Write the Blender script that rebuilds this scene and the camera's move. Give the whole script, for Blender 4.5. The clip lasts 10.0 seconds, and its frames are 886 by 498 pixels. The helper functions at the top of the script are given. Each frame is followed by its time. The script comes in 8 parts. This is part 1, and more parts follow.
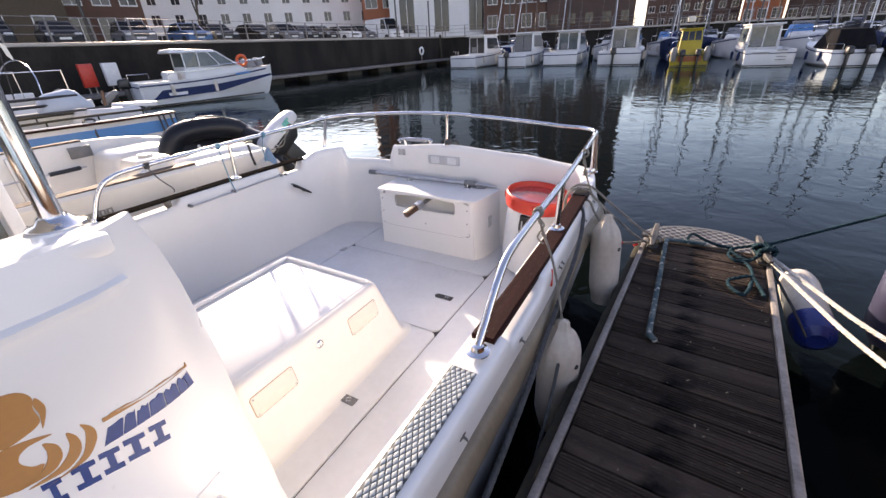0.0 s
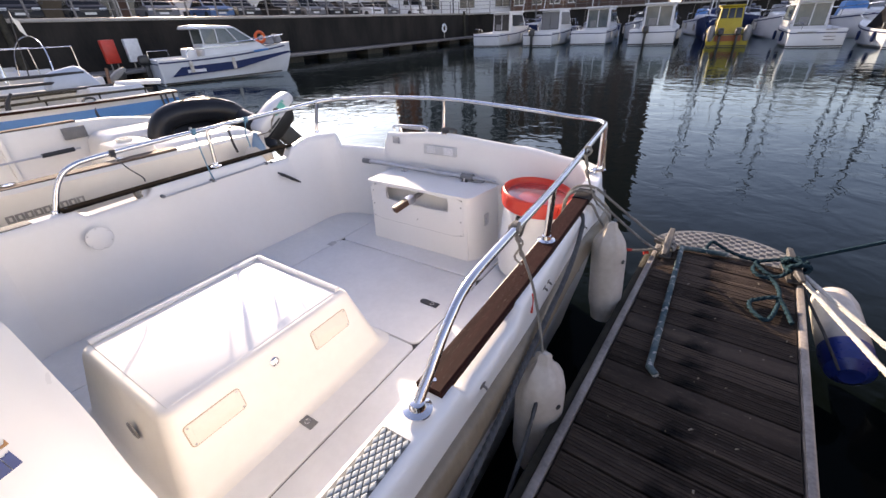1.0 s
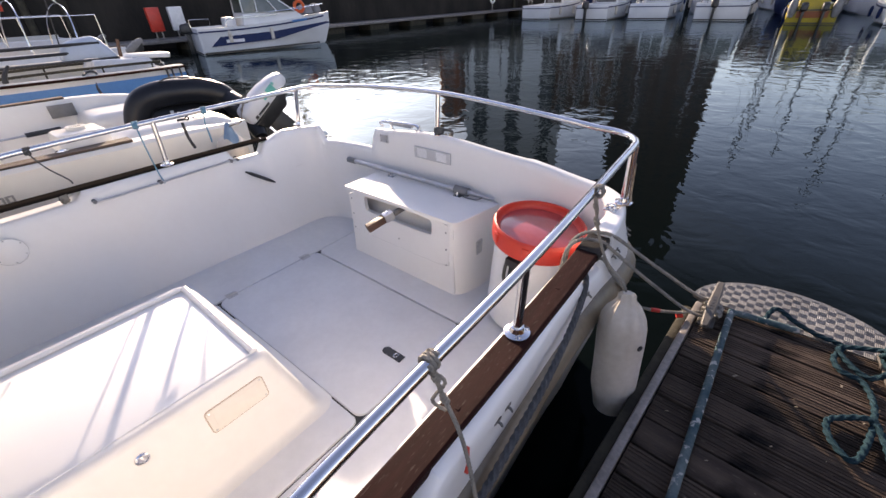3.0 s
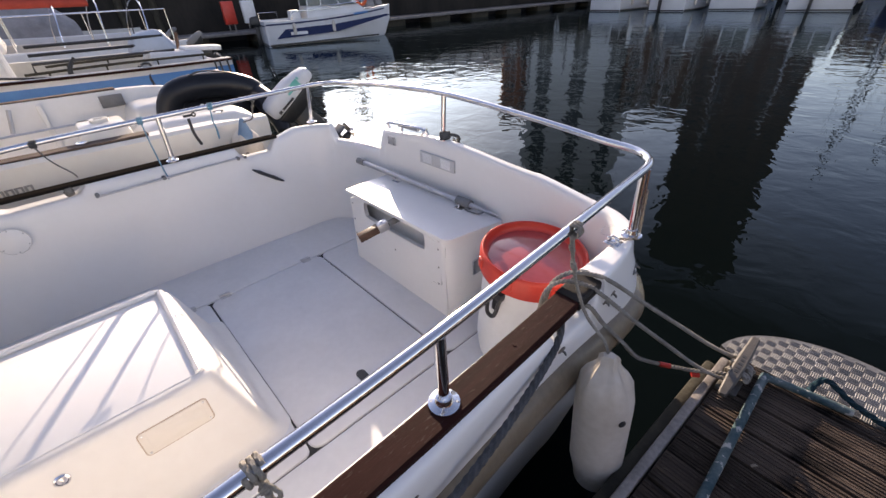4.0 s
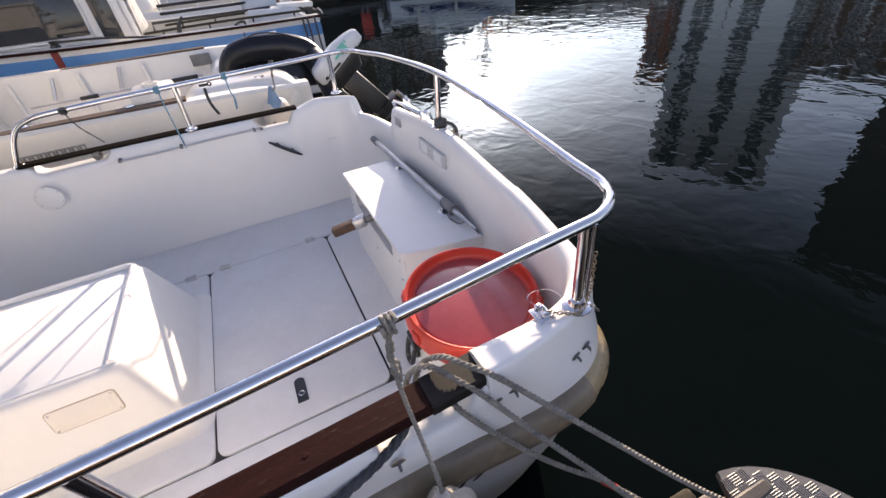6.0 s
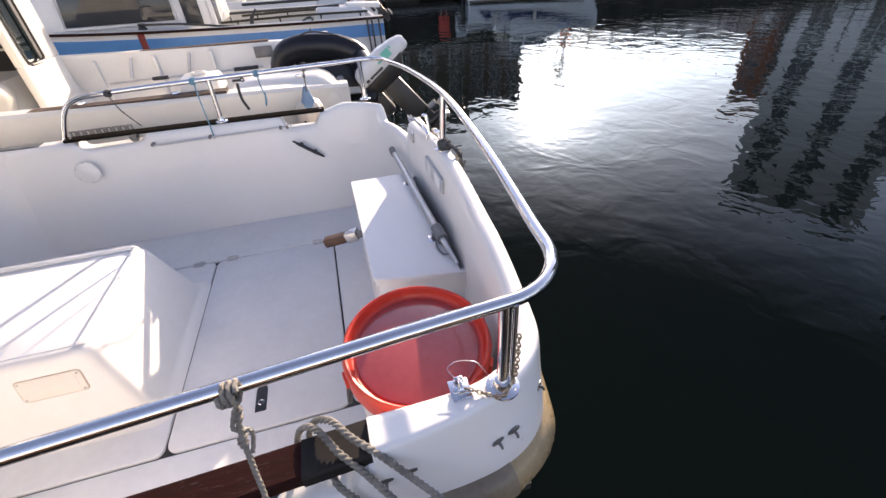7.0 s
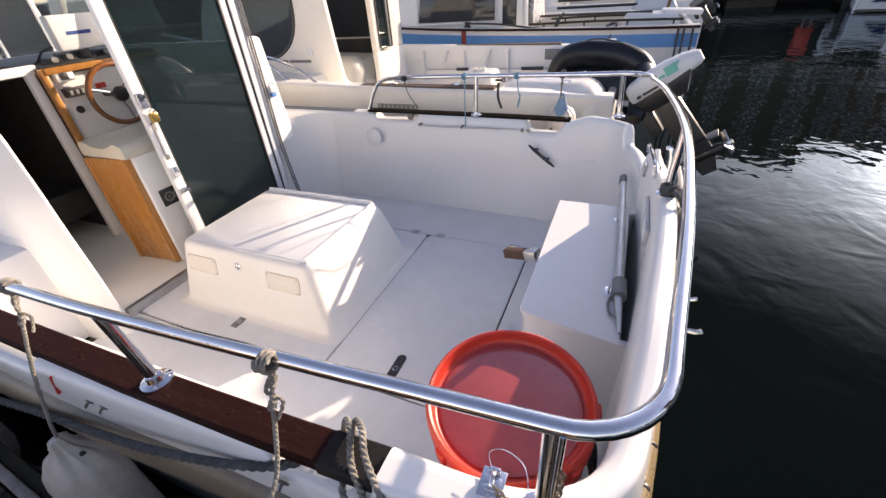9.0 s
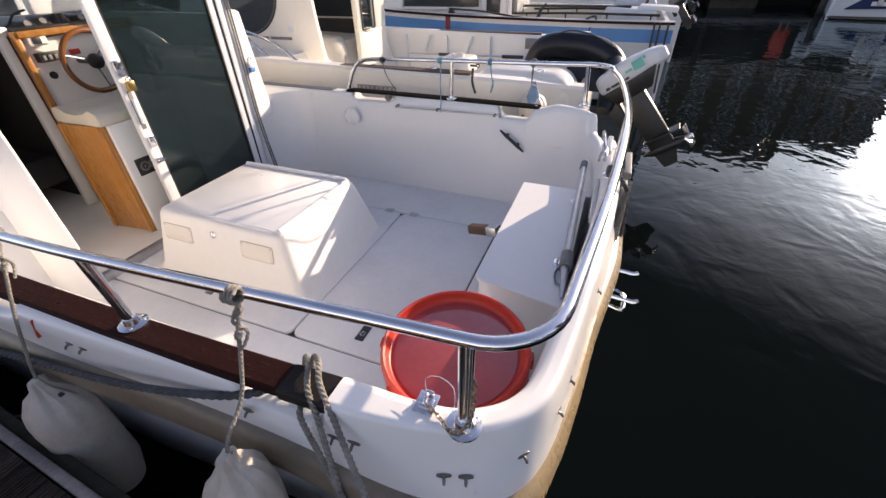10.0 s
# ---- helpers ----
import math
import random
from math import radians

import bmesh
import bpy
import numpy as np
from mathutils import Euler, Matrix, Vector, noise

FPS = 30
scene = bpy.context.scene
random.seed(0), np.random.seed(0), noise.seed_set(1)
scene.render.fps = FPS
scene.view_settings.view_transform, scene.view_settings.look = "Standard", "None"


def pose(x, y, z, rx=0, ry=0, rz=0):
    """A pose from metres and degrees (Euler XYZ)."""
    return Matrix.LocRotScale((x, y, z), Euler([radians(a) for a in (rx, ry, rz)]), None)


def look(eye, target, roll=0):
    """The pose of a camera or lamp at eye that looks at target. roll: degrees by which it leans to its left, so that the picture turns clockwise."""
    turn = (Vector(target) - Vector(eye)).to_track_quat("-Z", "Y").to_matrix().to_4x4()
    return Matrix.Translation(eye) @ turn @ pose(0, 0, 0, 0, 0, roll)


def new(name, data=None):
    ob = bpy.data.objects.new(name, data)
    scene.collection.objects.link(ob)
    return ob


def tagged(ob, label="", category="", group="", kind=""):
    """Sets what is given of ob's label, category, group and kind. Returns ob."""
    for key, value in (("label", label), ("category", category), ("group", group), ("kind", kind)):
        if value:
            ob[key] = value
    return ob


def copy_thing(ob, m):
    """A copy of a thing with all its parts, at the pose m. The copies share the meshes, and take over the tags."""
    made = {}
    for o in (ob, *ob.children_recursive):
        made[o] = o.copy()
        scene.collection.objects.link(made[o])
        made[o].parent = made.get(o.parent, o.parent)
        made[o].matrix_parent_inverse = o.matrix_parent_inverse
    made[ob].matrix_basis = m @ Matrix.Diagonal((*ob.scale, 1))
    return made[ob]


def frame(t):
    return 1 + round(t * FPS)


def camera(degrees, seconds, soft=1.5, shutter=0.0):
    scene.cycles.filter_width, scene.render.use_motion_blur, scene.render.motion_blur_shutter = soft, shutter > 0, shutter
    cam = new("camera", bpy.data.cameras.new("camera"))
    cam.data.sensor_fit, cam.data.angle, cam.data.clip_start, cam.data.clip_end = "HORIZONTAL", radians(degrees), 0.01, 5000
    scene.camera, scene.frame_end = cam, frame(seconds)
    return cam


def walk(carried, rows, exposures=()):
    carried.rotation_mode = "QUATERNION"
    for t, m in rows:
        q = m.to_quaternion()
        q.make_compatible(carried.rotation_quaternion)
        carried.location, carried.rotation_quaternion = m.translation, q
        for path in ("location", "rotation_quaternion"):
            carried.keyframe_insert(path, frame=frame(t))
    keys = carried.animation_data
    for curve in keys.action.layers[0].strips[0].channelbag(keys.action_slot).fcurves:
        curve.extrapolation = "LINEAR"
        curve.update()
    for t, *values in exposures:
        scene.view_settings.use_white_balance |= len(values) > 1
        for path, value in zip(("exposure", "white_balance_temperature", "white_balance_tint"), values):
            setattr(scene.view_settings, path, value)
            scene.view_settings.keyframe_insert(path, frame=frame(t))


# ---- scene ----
cam = camera(95.3, 10.0)
PATH = [
    (0, (1.527, -2.683, 1.631), (0.613, -1.148, 0.732), -2.9),
    (0.5, (1.524, -2.551, 1.618), (0.599, -1.052, 0.671), -2.8),
    (1, (1.558, -2.371, 1.623), (0.582, -0.922, 0.65), -2.7),
    (1.5, (1.564, -2.219, 1.608), (0.532, -0.84, 0.591), -3.5),
    (2, (1.508, -2.002, 1.614), (0.483, -0.633, 0.577), -2.0),
    (2.5, (1.47, -1.863, 1.618), (0.439, -0.517, 0.557), -2.3),
    (2.7, (1.47, -1.813, 1.623), (0.421, -0.481, 0.563), -2.3),
    (4, (1.54, -1.374, 1.608), (0.277, -0.258, 0.531), -2.9),
    (4.5, (1.515, -1.196, 1.613), (0.18, -0.165, 0.539), -4.2),
    (5, (1.535, -1.028, 1.604), (0.142, -0.125, 0.489), -4.3),
    (5.5, (1.586, -0.858, 1.597), (0.116, -0.169, 0.428), -4.5),
    (5.7, (1.594, -0.783, 1.595), (0.124, -0.124, 0.41), -5.6),
    (6.8, (1.551, -0.446, 1.603), (0.018, 0.02, 0.405), -4.0),
    (7, (1.555, -0.384, 1.61), (-0.013, 0.012, 0.434), -3.2),
    (7.5, (1.537, -0.28, 1.61), (-0.042, -0.092, 0.397), -3.4),
    (8, (1.449, -0.224, 1.608), (-0.18, -0.123, 0.452), -1.3),
    (8.5, (1.404, -0.186, 1.596), (-0.2, -0.469, 0.435), -1.2),
    (9, (1.418, -0.146, 1.603), (-0.094, -0.857, 0.503), -4.7),
    (9.5, (1.476, -0.089, 1.612), (-0.012, -0.84, 0.507), -1.6),
    (10, (1.511, -0.03, 1.609), (-0.002, -0.651, 0.458), -1.4),
]
walk(cam, [(t, look(eye, target, roll)) for t, eye, target, roll in PATH], [(0.0, 1.6, 9000, 20), (2.5, 1.5, 9000, 20), (4.5, 1.17, 8900, 19), (5.5, 1.22, 8900, 19), (7.5, 1.5, 8900, 19), (8.5, 1.45, 8900, 19), (9.0, 1.2, 8900, 19), (10.0, 1.05, 8900, 19)])
# world, sun and sky
SUN_AZ, SUN_EL = -60.0, 17.6
sun_way = Vector((math.sin(radians(SUN_AZ)) * math.cos(radians(SUN_EL)), math.cos(radians(SUN_AZ)) * math.cos(radians(SUN_EL)), math.sin(radians(SUN_EL))))
world = bpy.data.worlds.new("sky")
scene.world = world
world.use_nodes = True
wn = world.node_tree.nodes
air = wn.new("ShaderNodeHueSaturation")
air.inputs["Saturation"].default_value = 0.98
sky = wn.new("ShaderNodeTexSky")
sky.sky_type = "NISHITA"
sky.sun_disc = False
sky.sun_elevation = radians(SUN_EL)
sky.sun_rotation = radians(SUN_AZ % 360)
sky.air_density, sky.dust_density, sky.ozone_density = 1.0, 0.5, 3.0
wn["Background"].inputs["Strength"].default_value = 0.127
wl = world.node_tree.links
# thin broken cloud over the whole sky: whiter and a little brighter than the clear air beside it
way = wn.new("ShaderNodeTexCoord")
flat_way = wn.new("ShaderNodeVectorMath")
flat_way.operation = "DIVIDE"
sep = wn.new("ShaderNodeSeparateXYZ")
lift = wn.new("ShaderNodeMath")
lift.inputs[1].default_value = 0.12
lift.use_clamp = True
wl.new(way.outputs["Generated"], sep.inputs[0])
wl.new(sep.outputs["Z"], lift.inputs[0])
wl.new(way.outputs["Generated"], flat_way.inputs[0])
wl.new(lift.outputs[0], flat_way.inputs[1])
puff = wn.new("ShaderNodeTexNoise")
puff.inputs["Scale"].default_value, puff.inputs["Detail"].default_value, puff.inputs["Distortion"].default_value = 1.1, 6.0, 0.4
wl.new(flat_way.outputs["Vector"], puff.inputs["Vector"])
cover = wn.new("ShaderNodeMapRange")
cover.inputs["From Min"].default_value, cover.inputs["From Max"].default_value, cover.inputs["To Max"].default_value = 0.50, 0.78, 0.24
wl.new(puff.outputs["Fac"], cover.inputs["Value"])
grey = wn.new("ShaderNodeHueSaturation")
grey.inputs["Saturation"].default_value, grey.inputs["Value"].default_value = 0.2, 1.35
wl.new(sky.outputs["Color"], grey.inputs["Color"])
blend = wn.new("ShaderNodeMix")
blend.data_type = "RGBA"
shine = wn.new("ShaderNodeRGBToBW")
wl.new(sky.outputs["Color"], shine.inputs["Color"])
veil = wn.new("ShaderNodeMapRange")
veil.inputs["From Min"].default_value, veil.inputs["From Max"].default_value, veil.inputs["To Max"].default_value = 2.2, 9.5, 0.92
wl.new(shine.outputs["Val"], veil.inputs["Value"])
thick = wn.new("ShaderNodeMath")
thick.operation = "MAXIMUM"
wl.new(cover.outputs["Result"], thick.inputs[0])
wl.new(veil.outputs["Result"], thick.inputs[1])
wl.new(thick.outputs[0], blend.inputs["Factor"])
wl.new(sky.outputs["Color"], air.inputs["Color"])
wl.new(air.outputs["Color"], blend.inputs["A"])
haze = wn.new("ShaderNodeMix")
haze.data_type, haze.blend_type = "RGBA", "MULTIPLY"
haze.inputs["Factor"].default_value = 1.0
haze.inputs["B"].default_value = (0.72, 0.98, 1.17, 1.0)
wl.new(grey.outputs["Color"], haze.inputs["A"])
wl.new(haze.outputs["Result"], blend.inputs["B"])
tone = wn.new("ShaderNodeMix")
tone.data_type, tone.blend_type = "RGBA", "MULTIPLY"
tone.inputs["Factor"].default_value = 1.0
tone.inputs["B"].default_value = (1.10, 0.98, 1.06, 1.0)
# bright aureole of thin haze close round the sun
near_sun = wn.new("ShaderNodeVectorMath")
near_sun.operation = "DOT_PRODUCT"
near_sun.inputs[1].default_value = sun_way
wl.new(way.outputs["Generated"], near_sun.inputs[0])
ahead = wn.new("ShaderNodeMath")
ahead.operation = "MAXIMUM"
ahead.inputs[1].default_value = 0.0
wl.new(near_sun.outputs["Value"], ahead.inputs[0])
hazy = blend.outputs["Result"]
for sharp, col in ((14.0, (2.1, 2.9, 3.6, 1.0)), (70.0, (4.4, 5.8, 6.8, 1.0)), (480.0, (48.0, 55.0, 60.0, 1.0))):
    aureole = wn.new("ShaderNodeMath")
    aureole.operation = "POWER"
    aureole.inputs[1].default_value = sharp
    aureole.use_clamp = True
    glow = wn.new("ShaderNodeMix")
    glow.data_type, glow.blend_type = "RGBA", "ADD"
    glow.inputs["B"].default_value = col
    wl.new(ahead.outputs[0], aureole.inputs[0])
    wl.new(aureole.outputs[0], glow.inputs["Factor"])
    wl.new(hazy, glow.inputs["A"])
    hazy = glow.outputs["Result"]
wl.new(hazy, tone.inputs["A"])
wl.new(tone.outputs["Result"], wn["Background"].inputs["Color"])
sun = new("sun", bpy.data.lights.new("sun", "SUN"))
sun.data.energy, sun.data.angle, sun.data.color = 3.6, radians(0.55), (1.0, 0.95, 0.89)
sun.matrix_world = look(sun_way * 60, (0, 0, 0))


# ---- materials ----
def mat(name, col, col2=None, scale=3.0, rough=0.5, rvar=0.1, metal=0.0, bump=0.0, bscale=60.0, rand=0.0, coat=0.0, spec=0.5, stretch=(1, 1, 1), contrast=0.25):
    """A two-scale noise material: col and col2 mixed by a broad and a fine noise, roughness varied, fine relief."""
    m = bpy.data.materials.new(name)
    m.use_nodes = True
    n, l = m.node_tree.nodes, m.node_tree.links
    b = n["Principled BSDF"]
    b.inputs["Metallic"].default_value = metal
    b.inputs["Coat Weight"].default_value = coat
    b.inputs["Coat Roughness"].default_value = 0.08
    b.inputs["Specular IOR Level"].default_value = spec
    col2 = col2 or tuple(c * 0.86 for c in col)
    tc = n.new("ShaderNodeTexCoord")
    mp = n.new("ShaderNodeMapping")
    mp.inputs["Scale"].default_value = stretch
    l.new(tc.outputs["Object"], mp.inputs["Vector"])
    src = mp.outputs["Vector"]
    if rand:
        oi = n.new("ShaderNodeObjectInfo")
        ad = n.new("ShaderNodeVectorMath")
        ad.operation = "MULTIPLY_ADD"
        ad.inputs[1].default_value = (37.0, 53.0, 71.0)
        l.new(oi.outputs["Random"], ad.inputs[0])
        l.new(src, ad.inputs[2])
        src = ad.outputs["Vector"]
    big = n.new("ShaderNodeTexNoise")
    big.inputs["Scale"].default_value, big.inputs["Detail"].default_value = scale, 4.0
    fine = n.new("ShaderNodeTexNoise")
    fine.inputs["Scale"].default_value, fine.inputs["Detail"].default_value = scale * 11.0, 5.0
    l.new(src, big.inputs["Vector"])
    l.new(src, fine.inputs["Vector"])
    add = n.new("ShaderNodeMath")
    add.operation = "MULTIPLY_ADD"
    add.inputs[1].default_value = 0.45
    l.new(fine.outputs["Fac"], add.inputs[0])
    l.new(big.outputs["Fac"], add.inputs[2])
    rg = n.new("ShaderNodeMapRange")
    rg.inputs["From Min"].default_value = 0.725 - contrast
    rg.inputs["From Max"].default_value = 0.725 + contrast
    l.new(add.outputs[0], rg.inputs["Value"])
    mix = n.new("ShaderNodeMix")
    mix.data_type = "RGBA"
    mix.inputs["A"].default_value, mix.inputs["B"].default_value = (*col, 1), (*col2, 1)
    l.new(rg.outputs["Result"], mix.inputs["Factor"])
    out = mix.outputs["Result"]
    if rand:
        hv = n.new("ShaderNodeHueSaturation")
        vr = n.new("ShaderNodeMapRange")
        vr.inputs["To Min"].default_value, vr.inputs["To Max"].default_value = 1 - rand, 1 + rand
        l.new(oi.outputs["Random"], vr.inputs["Value"])
        l.new(vr.outputs["Result"], hv.inputs["Value"])
        l.new(out, hv.inputs["Color"])
        out = hv.outputs["Color"]
    l.new(out, b.inputs["Base Color"])
    rr = n.new("ShaderNodeMapRange")
    rr.inputs["To Min"].default_value, rr.inputs["To Max"].default_value = max(0.02, rough - rvar), min(1.0, rough + rvar)
    l.new(fine.outputs["Fac"], rr.inputs["Value"])
    l.new(rr.outputs["Result"], b.inputs["Roughness"])
    if bump:
        bn = n.new("ShaderNodeTexNoise")
        bn.inputs["Scale"].default_value, bn.inputs["Detail"].default_value = bscale, 3.0
        l.new(src, bn.inputs["Vector"])
        bp = n.new("ShaderNodeBump")
        bp.inputs["Strength"].default_value, bp.inputs["Distance"].default_value = 1.0, bump
        l.new(bn.outputs["Fac"], bp.inputs["Height"])
        l.new(bp.outputs["Normal"], b.inputs["Normal"])
    return m


def glass(name, tint, rough=0.02, clear=0.9):
    m = bpy.data.materials.new(name)
    m.use_nodes = True
    b = m.node_tree.nodes["Principled BSDF"]
    b.inputs["Base Color"].default_value = (*tint, 1)
    b.inputs["Roughness"].default_value = rough
    b.inputs["Transmission Weight"].default_value = clear
    b.inputs["IOR"].default_value = 1.45
    return m


GEL = mat("white_gelcoat", (0.80, 0.80, 0.79), (0.775, 0.77, 0.755), 1.7, 0.30, 0.06, coat=0.25, contrast=0.5)
LINER = mat("cockpit_gelcoat", (0.79, 0.785, 0.77), (0.73, 0.72, 0.70), 2.6, 0.38, 0.12, coat=0.3, contrast=0.45)
CREAM = mat("cream_gelcoat", (0.80, 0.785, 0.745), (0.75, 0.73, 0.685), 2.2, 0.4, 0.1, bump=0.0005, bscale=14)
NONSKID = mat("nonskid_gelcoat", (0.76, 0.765, 0.77), (0.66, 0.665, 0.67), 3.0, 0.55, 0.12, bump=0.0012, bscale=420)
STEEL = mat("polished_steel", (0.78, 0.78, 0.79), (0.66, 0.66, 0.68), 14, 0.11, 0.06, metal=1.0)
GALV = mat("galvanised_metal", (0.30, 0.285, 0.265), (0.19, 0.18, 0.165), 20, 0.5, 0.12, metal=0.4, bump=0.0006, bscale=150)
ALU = mat("dull_aluminium", (0.62, 0.62, 0.63), (0.45, 0.45, 0.46), 9, 0.34, 0.1, metal=1.0)
ALUW = mat("white_aluminium", (0.74, 0.75, 0.76), (0.62, 0.63, 0.64), 9, 0.35, 0.1)
TEAK = mat("dark_oiled_wood", (0.034, 0.0105, 0.009), (0.015, 0.006, 0.005), 5, 0.6, 0.14, bump=0.0008, bscale=90, spec=0.05, stretch=(9, 0.6, 9), contrast=0.35)


def flecks(m, col, scale, lo, hi, stretch=(1, 1, 1)):
    """Worn flecks of another colour over a material."""
    n, l = m.node_tree.nodes, m.node_tree.links
    b = n["Principled BSDF"]
    src = b.inputs["Base Color"].links[0].from_socket
    tc, mp, nz, rg, mix = n.new("ShaderNodeTexCoord"), n.new("ShaderNodeMapping"), n.new("ShaderNodeTexNoise"), n.new("ShaderNodeMapRange"), n.new("ShaderNodeMix")
    mp.inputs["Scale"].default_value = stretch
    nz.inputs["Scale"].default_value, nz.inputs["Detail"].default_value = scale, 6.0
    rg.inputs["From Min"].default_value, rg.inputs["From Max"].default_value = lo, hi
    mix.data_type = "RGBA"
    mix.inputs["B"].default_value = (*col, 1)
    l.new(tc.outputs["Object"], mp.inputs["Vector"])
    l.new(mp.outputs["Vector"], nz.inputs["Vector"])
    l.new(nz.outputs["Fac"], rg.inputs["Value"])
    l.new(rg.outputs["Result"], mix.inputs["Factor"])
    l.new(src, mix.inputs["A"])
    l.new(mix.outputs["Result"], b.inputs["Base Color"])


flecks(TEAK, (0.05, 0.036, 0.032), 90, 0.61, 0.74, (2.5, 0.5, 2.5))
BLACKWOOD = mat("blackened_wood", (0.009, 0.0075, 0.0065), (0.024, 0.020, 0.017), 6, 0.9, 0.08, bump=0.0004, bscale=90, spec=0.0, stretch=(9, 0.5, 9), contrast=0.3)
N1W = mat("aged_creamy_gelcoat", (0.80, 0.765, 0.70), (0.73, 0.69, 0.62), 1.7, 0.33, 0.1, coat=0.2, bump=0.0006, bscale=9)
GREYWOOD = mat("weathered_brown_wood", (0.13, 0.09, 0.068), (0.06, 0.042, 0.034), 5, 0.7, 0.12, bump=0.0008, bscale=90, spec=0.2, stretch=(9, 0.6, 9), contrast=0.35)
WHEELWOOD = mat("dark_orange_wood", (0.26, 0.095, 0.03), (0.18, 0.06, 0.02), 3, 0.3, 0.08, coat=0.3)
OAK = mat("orange_varnished_wood", (0.50, 0.23, 0.065), (0.36, 0.14, 0.035), 3, 0.28, 0.08, coat=0.4, stretch=(8, 8, 0.7))
BLOCKWOOD = mat("worn_hardwood", (0.12, 0.055, 0.03), (0.05, 0.025, 0.014), 9, 0.5, 0.1, stretch=(6, 1, 6), bump=0.001, bscale=80)
RED = mat("red_plastic", (0.64, 0.048, 0.028), (0.52, 0.036, 0.022), 6, 0.38, 0.1, bump=0.0008, bscale=90)
REDIN = mat("faded_red_plastic", (0.44, 0.085, 0.085), (0.36, 0.06, 0.06), 4, 0.17, 0.06, bump=0.0004, bscale=25, coat=0.9)
DRUM = mat("white_drum_plastic", (0.76, 0.77, 0.77), (0.68, 0.69, 0.68), 4, 0.4, 0.1)
RUB = mat("weathered_rub_rail", (0.38, 0.28, 0.155), (0.24, 0.18, 0.105), 4, 0.30, 0.15, bump=0.001, bscale=40)
BLACK = mat("black_plastic", (0.014, 0.014, 0.015), (0.03, 0.03, 0.03), 12, 0.4, 0.15, bump=0.0006, bscale=120)
GREYP = mat("grey_plastic", (0.2, 0.2, 0.2), (0.13, 0.13, 0.13), 12, 0.5, 0.1)
SEAM = mat("dark_joint", (0.03, 0.03, 0.032), (0.06, 0.06, 0.055), 12, 0.8, 0.1)
ROPE = mat("weathered_rope", (0.32, 0.295, 0.255), (0.13, 0.12, 0.105), 22, 0.85, 0.1, bump=0.001, bscale=500)
ROPED = mat("dark_grey_rope", (0.085, 0.09, 0.095), (0.04, 0.042, 0.045), 40, 0.85, 0.1, bump=0.001, bscale=500)
ROPEB = mat("teal_rope", (0.008, 0.026, 0.036), (0.022, 0.048, 0.058), 30, 0.9, 0.1, bump=0.001, bscale=500, spec=0.05)
ROPEW = mat("white_rope", (0.62, 0.61, 0.57), (0.42, 0.41, 0.37), 40, 0.8, 0.1, bump=0.001, bscale=500)
ROPEL = mat("light_blue_cord", (0.16, 0.36, 0.46), (0.08, 0.2, 0.28), 40, 0.8, 0.1)
FENDER = mat("dirty_white_vinyl", (0.64, 0.59, 0.53), (0.46, 0.40, 0.33), 4, 0.42, 0.12, bump=0.007, bscale=11)
FENDBLUE = mat("blue_vinyl", (0.015, 0.05, 0.28), (0.01, 0.03, 0.17), 4, 0.3, 0.1)
flecks(FENDER, (0.30, 0.25, 0.18), 7, 0.60, 0.78, (1, 1, 0.5))
PLANK = mat("weathered_decking", (0.030, 0.022, 0.018), (0.105, 0.077, 0.060), 2.6, 0.74, 0.2, bump=0.003, bscale=70, rand=0.4, spec=0.1, stretch=(0.6, 8, 8), contrast=0.3)
flecks(PLANK, (0.12, 0.10, 0.085), 30, 0.60, 0.80, (1, 4, 4))
flecks(PLANK, (0.006, 0.005, 0.005), 5, 0.56, 0.72)
PLATE = mat("chequer_plate", (0.21, 0.203, 0.193), (0.13, 0.125, 0.118), 8, 0.5, 0.14, metal=0.3, bump=0.0006, bscale=80)
GALVRAIL = mat("pontoon_edge_metal", (0.24, 0.225, 0.22), (0.13, 0.12, 0.115), 7, 0.6, 0.15, metal=0.3, bump=0.001, bscale=60)
EDGERAIL = mat("pale_scuffed_rail", (0.33, 0.29, 0.26), (0.12, 0.105, 0.095), 8, 0.55, 0.15, metal=0.0, bump=0.001, bscale=60)
MAST = mat("dull_dark_mast", (0.10, 0.10, 0.105), (0.06, 0.06, 0.065), 3, 0.45, 0.1)
PALEGLASS = mat("pale_window_glass", (0.05, 0.07, 0.075), (0.13, 0.155, 0.155), 1.5, 0.08, 0.03)
CARGLASS = mat("car_glass", (0.006, 0.007, 0.008), (0.012, 0.012, 0.013), 2, 0.2, 0.05, spec=0.12)
FLOAT = mat("wet_dark_timber", (0.03, 0.028, 0.024), (0.065, 0.058, 0.042), 9, 0.75, 0.15, bump=0.004, bscale=40, spec=0.12)
NAVY = mat("navy_paint", (0.008, 0.02, 0.075), (0.012, 0.028, 0.09), 5, 0.4, 0.08, spec=0.15)
BLUE = mat("mid_blue_paint", (0.05, 0.24, 0.52), (0.04, 0.19, 0.44), 3, 0.4, 0.1)
LOGOBLUE = mat("blue_transfer", (0.014, 0.06, 0.24), (0.02, 0.05, 0.17), 8, 0.4, 0.1)
LOGOTAN = mat("tan_transfer", (0.48, 0.235, 0.085), (0.42, 0.2, 0.07), 8, 0.4, 0.1)
YELLOW = mat("yellow_paint", (0.40, 0.30, 0.015), (0.30, 0.22, 0.012), 2, 0.4, 0.1)
WHITEH = mat("white_hull_paint", (0.66, 0.67, 0.68), (0.56, 0.57, 0.58), 1.2, 0.3, 0.1)
